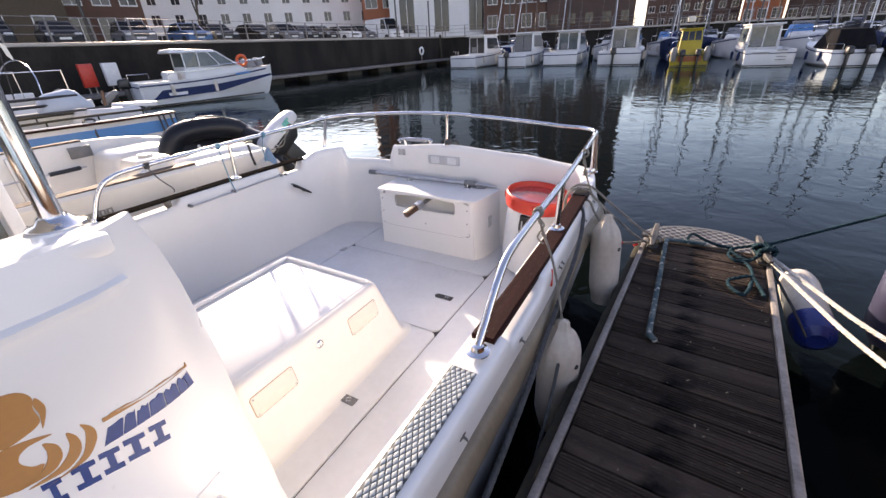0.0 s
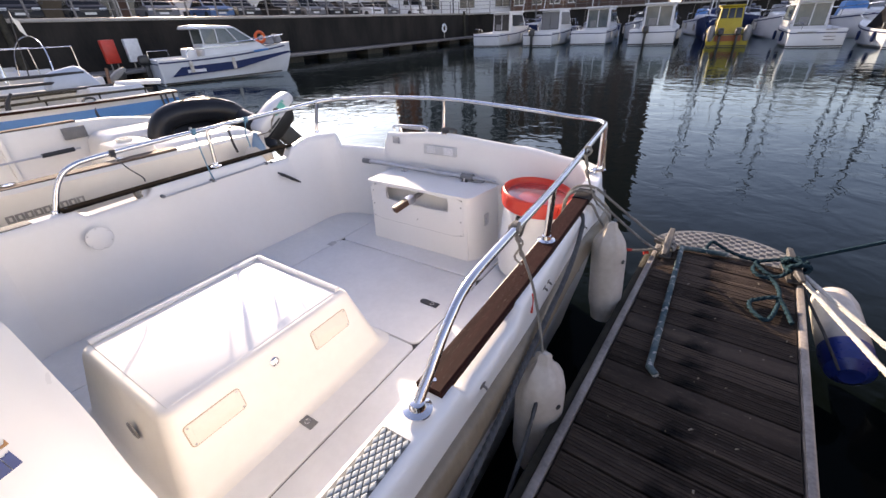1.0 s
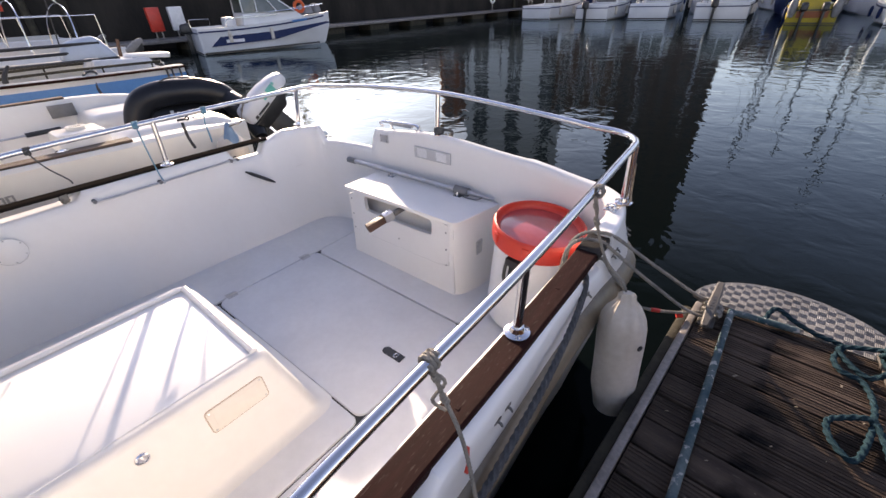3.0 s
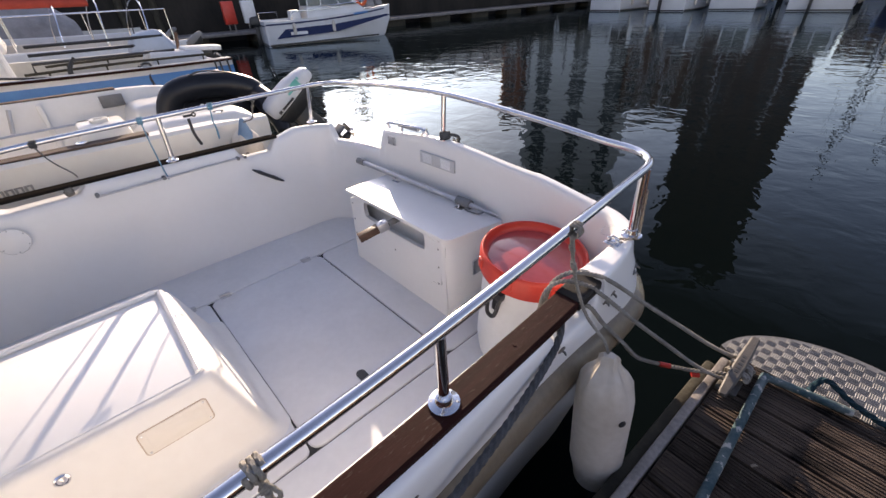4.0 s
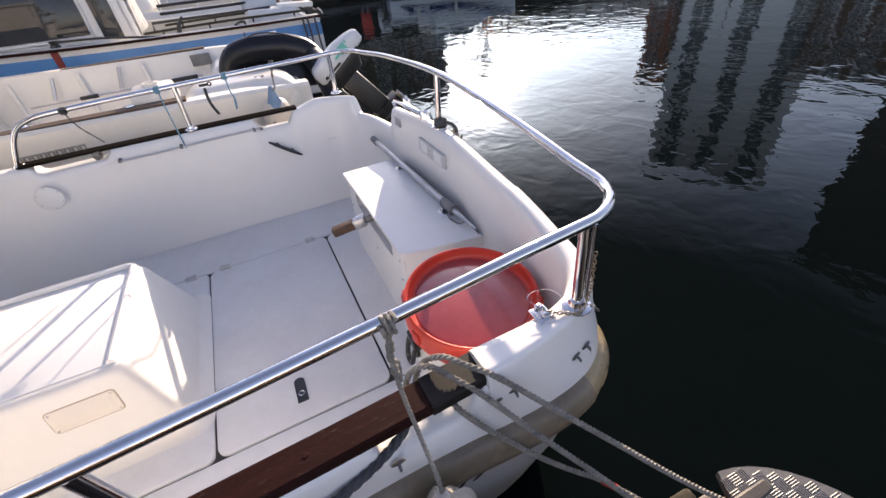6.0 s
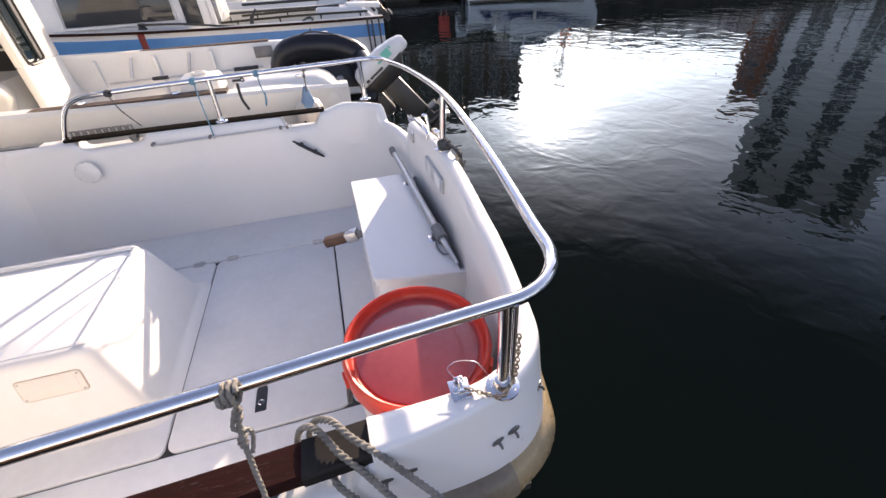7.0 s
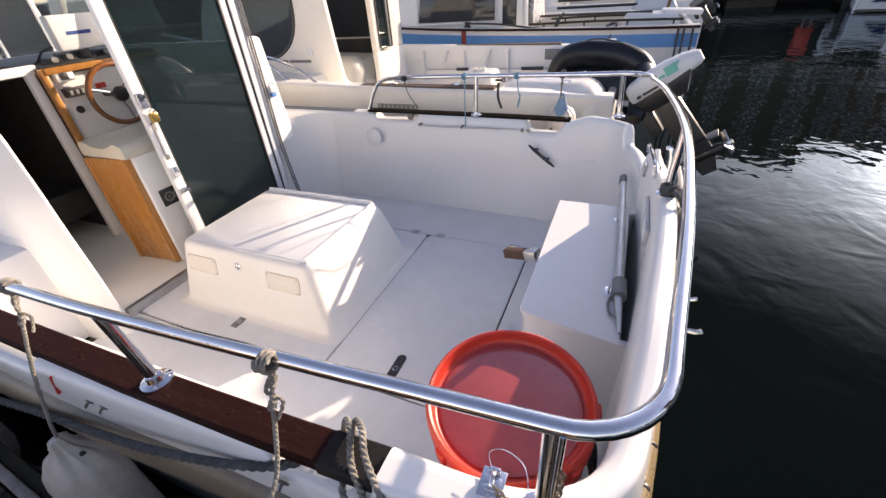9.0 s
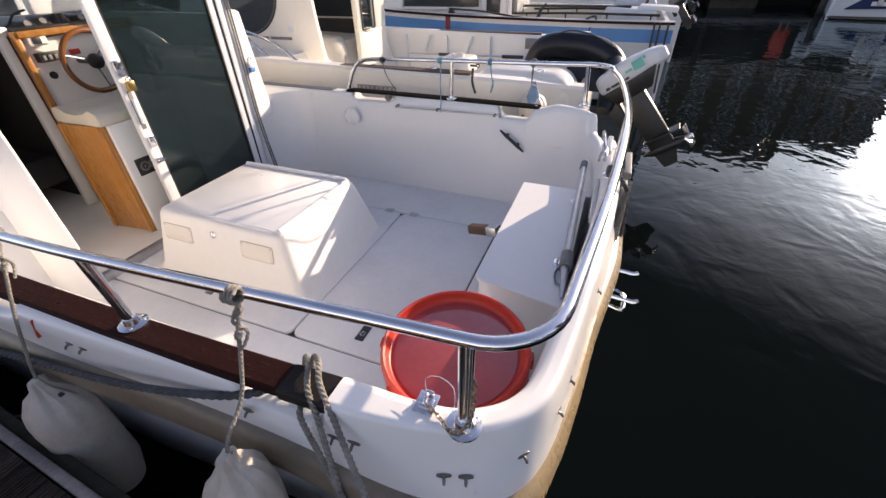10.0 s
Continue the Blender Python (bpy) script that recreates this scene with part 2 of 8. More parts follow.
OFFW = mat("offwhite_paint", (0.58, 0.56, 0.51), (0.46, 0.44, 0.39), 1.2, 0.4, 0.1)
ORANGE = mat("orange_plastic", (0.7, 0.1, 0.02), None, 5, 0.5, 0.1)
BLACKCANVAS = mat("black_canvas", (0.008, 0.008, 0.009), (0.014, 0.014, 0.016), 3, 0.9, 0.08, bump=0.006, bscale=5, spec=0.05)
COVER = mat("black_rubber_fabric", (0.006, 0.007, 0.010), (0.012, 0.013, 0.016), 4, 0.33, 0.1, bump=0.006, bscale=7, spec=0.35)
CANVAS = mat("grey_canvas", (0.28, 0.28, 0.29), (0.17, 0.17, 0.18), 5, 0.8, 0.1, bump=0.004, bscale=8)
# near-black colour that stands in for the shade inside cabins
INSHADE = mat("shaded_cabin_inside", (0.02, 0.02, 0.02), (0.045, 0.042, 0.04), 3, 0.7, 0.1)
GLASS = glass("clear_glass", (0.9, 0.95, 0.95))
TINT = glass("smoked_glass", (0.075, 0.125, 0.135))
DARKGLASS = mat("dark_window_glass", (0.02, 0.025, 0.03), (0.035, 0.04, 0.045), 2, 0.05, 0.03, spec=0.4)
WALL = mat("wet_quay_stone", (0.007, 0.006, 0.0055), (0.030, 0.026, 0.022), 0.9, 0.8, 0.15, bump=0.03, bscale=3, stretch=(1, 1, 0.35), contrast=0.22, spec=0.25)
COPING = mat("stone_coping", (0.42, 0.39, 0.35), (0.32, 0.29, 0.26), 0.8, 0.42, 0.1, bump=0.01, bscale=8)
ASPHALT = mat("grey_asphalt", (0.06, 0.06, 0.06), (0.09, 0.088, 0.085), 0.6, 0.85, 0.1, bump=0.004, bscale=60)
BRICK = mat("brown_brick", (0.085, 0.043, 0.03), (0.13, 0.068, 0.045), 0.7, 0.85, 0.1, bump=0.01, bscale=9)
DBRICK = mat("dark_brick", (0.066, 0.042, 0.036), (0.10, 0.06, 0.048), 0.5, 0.85, 0.1, bump=0.01, bscale=9)
YBRICK = mat("buff_brick", (0.085, 0.062, 0.04), (0.062, 0.045, 0.028), 0.6, 0.85, 0.1, bump=0.01, bscale=9)
RENDERW = mat("white_render", (0.72, 0.71, 0.70), (0.62, 0.61, 0.59), 0.3, 0.8, 0.1, bump=0.004, bscale=30)
GREYCLAD = mat("grey_blue_cladding", (0.30, 0.34, 0.38), (0.24, 0.28, 0.32), 0.4, 0.5, 0.1)
RUST = mat("rust_orange_cladding", (0.32, 0.09, 0.03), (0.25, 0.065, 0.025), 0.5, 0.6, 0.1)
ROOF = mat("slate_roof", (0.06, 0.06, 0.065), (0.09, 0.085, 0.085), 0.8, 0.7, 0.1, bump=0.02, bscale=5)
TYRE = mat("black_tyre", (0.015, 0.015, 0.015), (0.03, 0.03, 0.03), 10, 0.8, 0.1)
PLATEW = mat("white_plate", (0.7, 0.7, 0.66), None, 8, 0.5, 0.1)
CARBLACK = mat("black_car_paint", (0.010, 0.010, 0.012), None, 3, 0.45, 0.05, coat=0.1, spec=0.25)
CARBLUE = mat("blue_car_paint", (0.05, 0.13, 0.27), None, 3, 0.4, 0.05, coat=0.15, spec=0.3)
CARGREY = mat("silver_car_paint", (0.13, 0.13, 0.14), None, 3, 0.4, 0.05, metal=0.1, coat=0.1, spec=0.3)
CARWHITE = mat("white_car_paint", (0.74, 0.74, 0.74), None, 3, 0.25, 0.05, coat=0.6)
BARK = mat("tree_bark", (0.10, 0.075, 0.05), (0.05, 0.04, 0.03), 6, 0.9, 0.05, bump=0.01, bscale=30)
LEAF = mat("brown_green_leaves", (0.11, 0.085, 0.03), (0.05, 0.06, 0.02), 2, 0.7, 0.1)


def water_material():
    m = bpy.data.materials.new("harbour_water")
    m.use_nodes = True
    n, l = m.node_tree.nodes, m.node_tree.links
    b = n["Principled BSDF"]
    b.inputs["Base Color"].default_value = (0.0021, 0.0039, 0.0038, 1)
    b.inputs["Roughness"].default_value = 0.03
    b.inputs["IOR"].default_value = 1.23
    tc = n.new("ShaderNodeTexCoord")
    heights = []
    for scale, dist, size in ((0.55, 0.6, 0.014), (2.3, 0.8, 0.0072), (8.0, 0.5, 0.0015)):
        t = n.new("ShaderNodeTexNoise")
        t.inputs["Scale"].default_value, t.inputs["Detail"].default_value, t.inputs["Distortion"].default_value = scale, 2.0, dist
        l.new(tc.outputs["Object"], t.inputs["Vector"])
        k = n.new("ShaderNodeMath")
        k.operation = "MULTIPLY"
        k.inputs[1].default_value = size
        l.new(t.outputs["Fac"], k.inputs[0])
        heights.append(k.outputs[0])
    while len(heights) > 1:
        k = n.new("ShaderNodeMath")
        l.new(heights.pop(), k.inputs[0])
        l.new(heights.pop(), k.inputs[1])
        heights.append(k.outputs[0])
    bp = n.new("ShaderNodeBump")
    bp.inputs["Strength"].default_value, bp.inputs["Distance"].default_value = 1.0, 1.0
    l.new(heights[0], bp.inputs["Height"])
    l.new(bp.outputs["Normal"], b.inputs["Normal"])
    b.inputs["Specular IOR Level"].default_value = 0.0
    shine = n.new("ShaderNodeBsdfGlossy")
    shine.inputs["Roughness"].default_value = 0.02
    shine.inputs["Color"].default_value = (0.82, 0.94, 1.0, 1)
    l.new(bp.outputs["Normal"], shine.inputs["Normal"])
    fr = n.new("ShaderNodeFresnel")
    fr.inputs["IOR"].default_value = 1.33
    l.new(bp.outputs["Normal"], fr.inputs["Normal"])
    rr = n.new("ShaderNodeMapRange")
    rr.inputs["From Min"].default_value, rr.inputs["From Max"].default_value = 0.042, 1.0
    rr.inputs["To Min"].default_value, rr.inputs["To Max"].default_value = 0.002, 0.92
    l.new(fr.outputs["Fac"], rr.inputs["Value"])
    mx = n.new("ShaderNodeMixShader")
    l.new(rr.outputs["Result"], mx.inputs["Fac"])
    l.new(b.outputs["BSDF"], mx.inputs[1])
    l.new(shine.outputs["BSDF"], mx.inputs[2])
    l.new(mx.outputs["Shader"], n["Material Output"].inputs["Surface"])
    return m


WATER = water_material()


# ---- mesh helpers ----
class Mesh:
    """Vertices and faces gathered piece by piece."""

    def __init__(self):
        self.v, self.f = [], []

    def add(self, verts, faces):
        k = len(self.v)
        self.v += [tuple(p) for p in verts]
        self.f += [tuple(i + k for i in face) for face in faces]
        return self

    def loft(self, rings, closed=True, caps=True):
        n = len(rings[0])
        verts = [p for r in rings for p in r]
        faces = []
        for a in range(len(rings) - 1):
            for i in range(n if closed else n - 1):
                j = (i + 1) % n
                faces.append((a * n + i, a * n + j, (a + 1) * n + j, (a + 1) * n + i))
        if caps and closed:
            faces.append(tuple(range(n))[::-1])
            faces.append(tuple((len(rings) - 1) * n + i for i in range(n)))
        return self.add(verts, faces)

    def hexa(self, low, high, r=0.0, seg=2):
        """A block from four lower and four upper corners, counter-clockwise, its edges rounded by r."""
        bm = bmesh.new()
        vs = [bm.verts.new(p) for p in (*low, *high)]
        for face in ((3, 2, 1, 0), (4, 5, 6, 7), (0, 1, 5, 4), (1, 2, 6, 5), (2, 3, 7, 6), (3, 0, 4, 7)):
            bm.faces.new([vs[i] for i in face])
        if r:
            bmesh.ops.bevel(bm, geom=list(bm.edges), offset=r, segments=seg, profile=0.5, affect="EDGES")
        bm.verts.index_update()
        self.add([v.co[:] for v in bm.verts], [[v.index for v in face.verts] for face in bm.faces])
        bm.free()
        return self

    def box(self, x0, x1, y0, y1, z0, z1, r=0.0, seg=2):
        q = [(x0, y0), (x1, y0), (x1, y1), (x0, y1)]
        return self.hexa([(*p, z0) for p in q], [(*p, z1) for p in q], r, seg)

    def prism(self, poly, lo, hi, m=None, axis="z"):
        """A polygon of (a, b), drawn out from lo to hi along the axis."""
        put = {"z": lambda a, b, c: (a, b, c), "x": lambda a, b, c: (c, a, b), "y": lambda a, b, c: (a, c, b)}[axis]
        rings = [[Vector(put(a, b, c)) for a, b in poly] for c in (lo, hi)]
        if m is not None:
            rings = [[m @ p for p in r] for r in rings]
        return self.loft(rings)

    def tube(self, pts, r, seg=10, smooth=0, lobes=0, pitch=0.06, caps=True):
        """A round bar or rope along points; r may be a list. lobes: strands that wind round with the pitch."""
        pts = [Vector(p) for p in pts]
        rs = list(r) if isinstance(r, (list, tuple)) else [r] * len(pts)
        if smooth:
            pts, rs = spline(pts, smooth, rs)
        d = [(pts[min(i + 1, len(pts) - 1)] - pts[max(i - 1, 0)]).normalized() for i in range(len(pts))]
        u = d[0].orthogonal().normalized()
        rings, run = [], 0.0
        for i, p in enumerate(pts):
            if i:
                run += (p - pts[i - 1]).length
                u = (u - d[i] * u.dot(d[i])).normalized()
            w = d[i].cross(u)
            ring = []
            for k in range(seg):
                a = 2 * math.pi * k / seg
                q = rs[i] * (1 + (0.62 * (abs(math.cos(lobes * a / 2 + run / pitch * math.pi)) - 0.62) if lobes else 0))
                ring.append(p + u * (q * math.cos(a)) + w * (q * math.sin(a)))
            rings.append(ring)
        return self.loft(rings, True, caps)

    def lathe(self, prof, c=(0, 0, 0), seg=24, m=None):
        """Turns (radius, height) pairs round the upright axis through c."""
        rings = []
        for r, z in prof:
            ring = [Vector((c[0] + r * math.cos(2 * math.pi * k / seg), c[1] + r * math.sin(2 * math.pi * k / seg), c[2] + z)) for k in range(seg)]
            rings.append([m @ p for p in ring] if m is not None else ring)
        return self.loft(rings)


def spline(pts, n, rs=None):
    """Catmull-Rom through the points, n steps between two of them."""
    out, ro = [], []
    for i in range(len(pts) - 1):
        p = [Vector(pts[max(0, min(len(pts) - 1, i + k))]) for k in (-1, 0, 1, 2)]
        for s in range(n):
            t = s / n
            out.append(0.5 * (2 * p[1] + (p[2] - p[0]) * t + (2 * p[0] - 5 * p[1] + 4 * p[2] - p[3]) * t * t + (3 * p[1] - p[0] - 3 * p[2] + p[3]) * t ** 3))
            if rs:
                ro.append(rs[i] + (rs[i + 1] - rs[i]) * t)
    out.append(Vector(pts[-1]))
    if rs:
        return out, ro + [rs[-1]]
    return out


def mesh_of(name, g, material, sharp=38):
    me = bpy.data.meshes.new(name)
    me.from_pydata(g.v, [], g.f)
    bm = bmesh.new()
    bm.from_mesh(me)
    bmesh.ops.recalc_face_normals(bm, faces=bm.faces)
    bm.to_mesh(me)
    bm.free()
    me.materials.append(material)
    if sharp:
        me.polygons.foreach_set("use_smooth", [True] * len(me.polygons))
        me.set_sharp_from_angle(angle=radians(sharp))
    me.update()
    return me


def part(name, g, material, parent=None, label="", sharp=38):
    ob = new(name, g if isinstance(g, bpy.types.Mesh) else mesh_of(name, g, material, sharp))
    if parent:
        ob.parent = parent
        up, base = parent, Matrix()
        while up:
            base = up.matrix_basis if not up.parent else base
            up = up.parent
        if not parent.parent:
            ob.matrix_parent_inverse = parent.matrix_basis.inverted()
    if label:
        tagged(ob, label)
    return ob


def thing(name, label, category, base=(0, 0, 0), group="", kind=""):
    e = new(name)
    e.empty_display_size = 0.2
    e.matrix_basis = Matrix.Translation(base)
    return tagged(e, label, category, group, kind)


def single(name, g, material, label, category, group="", kind="", sharp=38):
    return tagged(part(name, g, material, None, "", sharp), label, category, group, kind)


def ring_pts(c, r, n=24, a0=0.0, a1=360.0, axis="z"):
    out = []
    for k in range(n + 1):
        a = radians(a0 + (a1 - a0) * k / n)
        p = {"z": (r * math.cos(a), r * math.sin(a), 0), "x": (0, r * math.cos(a), r * math.sin(a)), "y": (r * math.cos(a), 0, r * math.sin(a))}[axis]
        out.append(Vector(c) + Vector(p))
    return out


# ---- the moored fishing boat whose open cockpit is seen ----
FLOOR = 0.23
TANSEAL = mat("tan_sealant", (0.42, 0.33, 0.25), (0.5, 0.42, 0.34), 12, 0.7, 0.1)
boat = thing("fishing_boat", "white fibreglass fishing boat with an open cockpit, moored alongside", "boat", (0, -3, 0))
EDGE = [(1.09, -2.7), (1.095, -2.2), (1.095, -1.8), (1.092, -1.4), (1.086, -1.0), (1.076, -0.62), (1.056, -0.36), (1.0, -0.185), (0.89, -0.09), (0.7, -0.04), (0.4, -0.008), (0.15, 0.008)]
EDGE_PORT = EDGE[:5] + [(1.08, -0.62), (1.082, -0.40), (1.08, -0.27), (1.068, -0.19), (1.038, -0.128), (0.995, -0.088), (0.94, -0.066), (0.82, -0.048), (0.7, -0.034), (0.4, -0.008), (0.15, 0.008)]
edge = spline([(x, y, 0) for x, y in EDGE_PORT + [(0.0, 0.01)] + [(-x, y) for x, y in EDGE[::-1]]], 14)
step_at = next(i for i, p in enumerate(edge) if p.y > -0.436)
edge[step_at:step_at] = [Vector((edge[step_at].x, y, 0)) for y in (-0.4385, -0.4365, -0.4355, -0.4335, -0.4315)]


def ramp(v, rows):
    for (a, p), (b, q) in zip(rows, rows[1:]):
        if v <= b:
            t = min(1, max(0, (v - a) / (b - a)))
            return p + (q - p) * t * t * (3 - 2 * t)
    return rows[-1][1]


def gunwale(p):
    """Height and width of the cap at a place of its inner edge."""
    x, y = p.x, p.y
    aft = ramp(y, [(-0.5, 0.0), (-0.12, 1.0)])
    pocket = [(-2.7, 0.868), (-1.80, 0.868), (-1.76, 0.825), (-1.47, 0.83), (-1.43, 0.872), (-0.70, 0.872), (-0.655, 0.803), (-0.50, 0.803), (-0.445, 0.872)]
    side = ramp(y, pocket) if y < -0.436 else 0.905
    if x < -0.6:
        side = ramp(y, [(a, b - 0.012) for a, b in pocket] + [(-0.3, 0.9)])
    top = ramp(x, [(-1.1, 0.9), (-0.945, 0.9), (-0.915, 0.80), (-0.525, 0.80), (-0.495, 0.925), (0.0, 0.955), (0.55, 0.935), (0.95, 0.905), (1.1, 0.905)])
    z = top if y > -0.12 or abs(x) < 0.97 else side
    return z, ramp(y, [(-1.5, 0.108), (-0.45, 0.08), (-0.12, 0.052)]), aft


rings_in, rings_out = [], []
for i, p in enumerate(edge):
    d = (edge[min(i + 1, len(edge) - 1)] - edge[max(i - 1, 0)]).normalized()
    n = Vector((d.y, -d.x, 0))
    if n.dot(p - Vector((0, -1.5, 0))) < 0:
        n = -n
    z, w, aft = gunwale(p)
    lean = 0.085 - 0.05 * aft
    prof = [(-lean, FLOOR - 0.02), (-lean, FLOOR + 0.03), (-lean + 0.012, FLOOR + 0.10), (-lean * 0.35, 0.62), (-0.008, z - 0.04), (0.0, z - 0.012), (0.010, z - 0.002), (0.022, z)]
    rings_in.append([p + n * o + Vector((0, 0, h)) for o, h in prof])
    f = ramp(p.y, [(-2.0, 0.0), (-1.0, 0.006), (-0.5, 0.018), (-0.12, 0.036)]) - aft * ramp(p.x, [(0.1, 0.0), (0.6, 0.014), (0.95, 0.014), (1.06, -0.012)])
    if p.x > 0.6 and p.y > -0.436:
        shoulder = [(w - 0.014, z), (w - 0.007, z - 0.0005), (w - 0.001, z - 0.005), (w + 0.0015, z - 0.012), (w + 0.004, z - 0.024), (w + 0.010, z - 0.07)]
    else:
        shoulder = [(w - 0.028, z), (w - 0.018, z - 0.001), (w - 0.006, z - 0.006), (w + 0.002, z - 0.013), (w + 0.006, z - 0.022), (w + 0.010, max(0.772, min(z - 0.045, 0.83)))]
    outp = [(0.022, z), *shoulder, (w + f * 0.75, 0.76), (w + f, 0.70), (w + f - 0.004, 0.60), (w + f - 0.02, 0.56), (w + f - 0.06, 0.30), (w - 0.09, 0.02), (w - 0.26, -0.3)]
    rings_out.append([p + n * o + Vector((0, 0, h)) for o, h in outp])
part("cockpit_liner", Mesh().loft(rings_in, closed=False), LINER, boat, "satin white moulded cockpit side")
part("hull", Mesh().loft(rings_out, closed=False), GEL, boat, "glossy white fibreglass hull")

# forward hull, side decks and foredeck
rings = []
for k in range(15):
    t = k / 14
    y = -2.7 - 3.5 * t
    b = 1.215 * (1 - t ** 2.6) + 0.007
    zs = 0.86 + 0.32 * t * t
    rings.append([(b - 0.055, y, zs), (b - 0.03, y, zs - 0.03), (b, y, 0.72 + 0.28 * t * t), (b, y, 0.6 + 0.26 * t * t), (b * 0.95, y + 0.1 * t, 0.3), (b * 0.88, y + 0.3 * t, 0.02), (0, y + 0.5 * t, -0.35),
                  (-b * 0.88, y + 0.3 * t, 0.02), (-b * 0.95, y + 0.1 * t, 0.3), (-b, y, 0.6 + 0.26 * t * t), (-b, y, 0.72 + 0.28 * t * t), (-b + 0.03, y, zs - 0.03), (-b + 0.055, y, zs)])
part("bow_hull", Mesh().loft(rings, closed=False), GEL, boat)
rings = []
for k in range(7, 15):
    t = k / 14
    y = -2.7 - 3.5 * t
    b = 1.215 * (1 - t ** 2.6) - 0.04
    zs = 0.86 + 0.32 * t * t
    rings.append([(b, y, zs), (b - 0.08, y, zs), (b * 0.85, y, zs - 0.10), (0, y, zs - 0.04), (-b * 0.85, y, zs - 0.10), (-b + 0.08, y, zs), (-b, y, zs)])
part("foredeck", Mesh().loft(rings, closed=False), GEL, boat)
for s in (1, -1):
    rings = []
    for k in range(9):
        t = k / 14
        y = -2.7 - 3.5 * t
        b = 1.215 * (1 - t ** 2.6) - 0.04
        zs = 0.86 + 0.32 * t * t
        rings.append([(s * b, y, zs), (s * (b - 0.08), y, zs), (s * (b - 0.10), y, zs - 0.09), (s * 0.74, y, zs - 0.10)])
    part("side_deck", Mesh().loft(rings, closed=False), GEL, boat)
for s in (1, -1):
    part("side_deck_step", Mesh().box(min(s * 0.62, s * 1.11), max(s * 0.62, s * 1.11), -2.75, -2.45, FLOOR - 0.01, 0.76, 0.03), GEL, boat)

# rubbing strake round the hull
strake = [Vector((r[8].x, r[8].y, ramp(r[8].y, [(-0.7, 0.672), (-0.1, 0.655)]))) for r in rings_out]
bow_side = [Vector(((1.215 * (1 - (k / 14) ** 2.6) + 0.007), -2.7 - 3.5 * k / 14, 0.672 + 0.27 * (k / 14) ** 2)) for k in range(1, 15)]
path = bow_side[::-1] + strake[::3] + [Vector((-p.x, p.y, p.z)) for p in bow_side]
sec = []
for i, p in enumerate(path):
    d = (path[min(i + 1, len(path) - 1)] - path[max(i - 1, 0)]).normalized()
    n = Vector((d.y, -d.x, 0)).normalized()
    if n.dot(p - Vector((0, -2.2, 0))) < 0:
        n = -n
    k = ramp(p.y, [(-0.6, 0.95), (-0.1, 1.1)]) * (1.0 if p.y < -0.14 else ramp(p.x, [(0.05, 1.0), (0.6, 0.55), (0.98, 0.6), (1.1, 0.9)]))
    sec.append([p + n * (o * k) + Vector((0, 0, h)) for o, h in ((-0.02, 0.056), (0.008, 0.05), (0.024, 0.034), (0.034, 0.008), (0.036, -0.01), (0.030, -0.036), (0.012, -0.052), (-0.02, -0.056))])
part("rub_rail", Mesh().loft(sec), RUB, boat, "weathered beige rubber rub rail")
# darker grey-brown shell over the port stretch of the rail
port_sec = [q for q in sec if q[0].x > 0.9 and -4.5 < q[0].y < -0.16]
grey_rail = []
for q in port_sec:
    c = sum(q, Vector()) / len(q)
    grey_rail.append([c + (p - c) * 1.05 for p in q])
part("rail_cover", Mesh().loft(grey_rail), mat("grey_rail_cover", (0.145, 0.112, 0.078), (0.25, 0.20, 0.14), 5, 0.36, 0.15, bump=0.001, bscale=40), boat, "darker grey-brown rub rail along the side")

# faded name on the quarter, kept as plain bars
def hull_x(y, z):
    near = min((r for r in rings_out if r[8].x > 0.6), key=lambda r: abs(r[8].y - y))
    for p, q in zip(near, near[1:]):
        if min(p.z, q.z) <= z <= max(p.z, q.z) and abs(p.z - q.z) > 0.01:
            return p.x + (q.x - p.x) * (z - p.z) / (q.z - p.z)
    return near[8].x


INK = mat("name_lettering", (0.012, 0.012, 0.014), (0.03, 0.03, 0.032), 8, 0.5, 0.1)
for y, wd in ((-0.455, 0.030), (-0.505, 0.022), (-0.67, 0.026), (-0.72, 0.034), (-0.775, 0.020), (-0.825, 0.030)):
    za, zb = 0.445, 0.488
    xa, xb = hull_x(y, za) + 0.0015, hull_x(y, zb) + 0.0015
    h = wd / 2
    part("lettering_bar", Mesh().hexa([(xa - 0.006, y - h - 0.01, za), (xa, y - h - 0.01, za), (xa, y - h + 0.004, za), (xa - 0.006, y - h + 0.004, za)], [(xb - 0.006, y + h - 0.01, zb), (xb, y + h - 0.01, zb), (xb, y + h + 0.004, zb), (xb - 0.006, y + h + 0.004, zb)], 0.0005), INK, boat)

# cockpit sole with its panels
part("cockpit_sole", Mesh().box(-1.03, 1.03, -2.46, 0.0, FLOOR - 0.05, FLOOR - 0.012), SEAM, boat)


def panel(x0, x1, y0, y1, z0, z1, r, m, name, label=""):
    pts = []
    for cx, cy, a in ((x1 - r, y1 - r, 0), (x0 + r, y1 - r, 90), (x0 + r, y0 + r, 180), (x1 - r, y0 + r, 270)):
        pts += [(cx + r * math.cos(radians(a + 18 * k)), cy + r * math.sin(radians(a + 18 * k))) for k in range(6)]
    g = Mesh()
    c = ((x0 + x1) / 2, (y0 + y1) / 2)
    sh = lambda e: [(p[0] + (e if p[0] < c[0] else -e), p[1] + (e if p[1] < c[1] else -e)) for p in pts]
    g.loft([[(a, b, z0) for a, b in pts], [(a, b, z1 - 0.004) for a, b in pts], [(a, b, z1 - 0.001) for a, b in sh(0.0015)], [(a, b, z1) for a, b in sh(0.005)]])
    return part(name, g, m, boat, label)


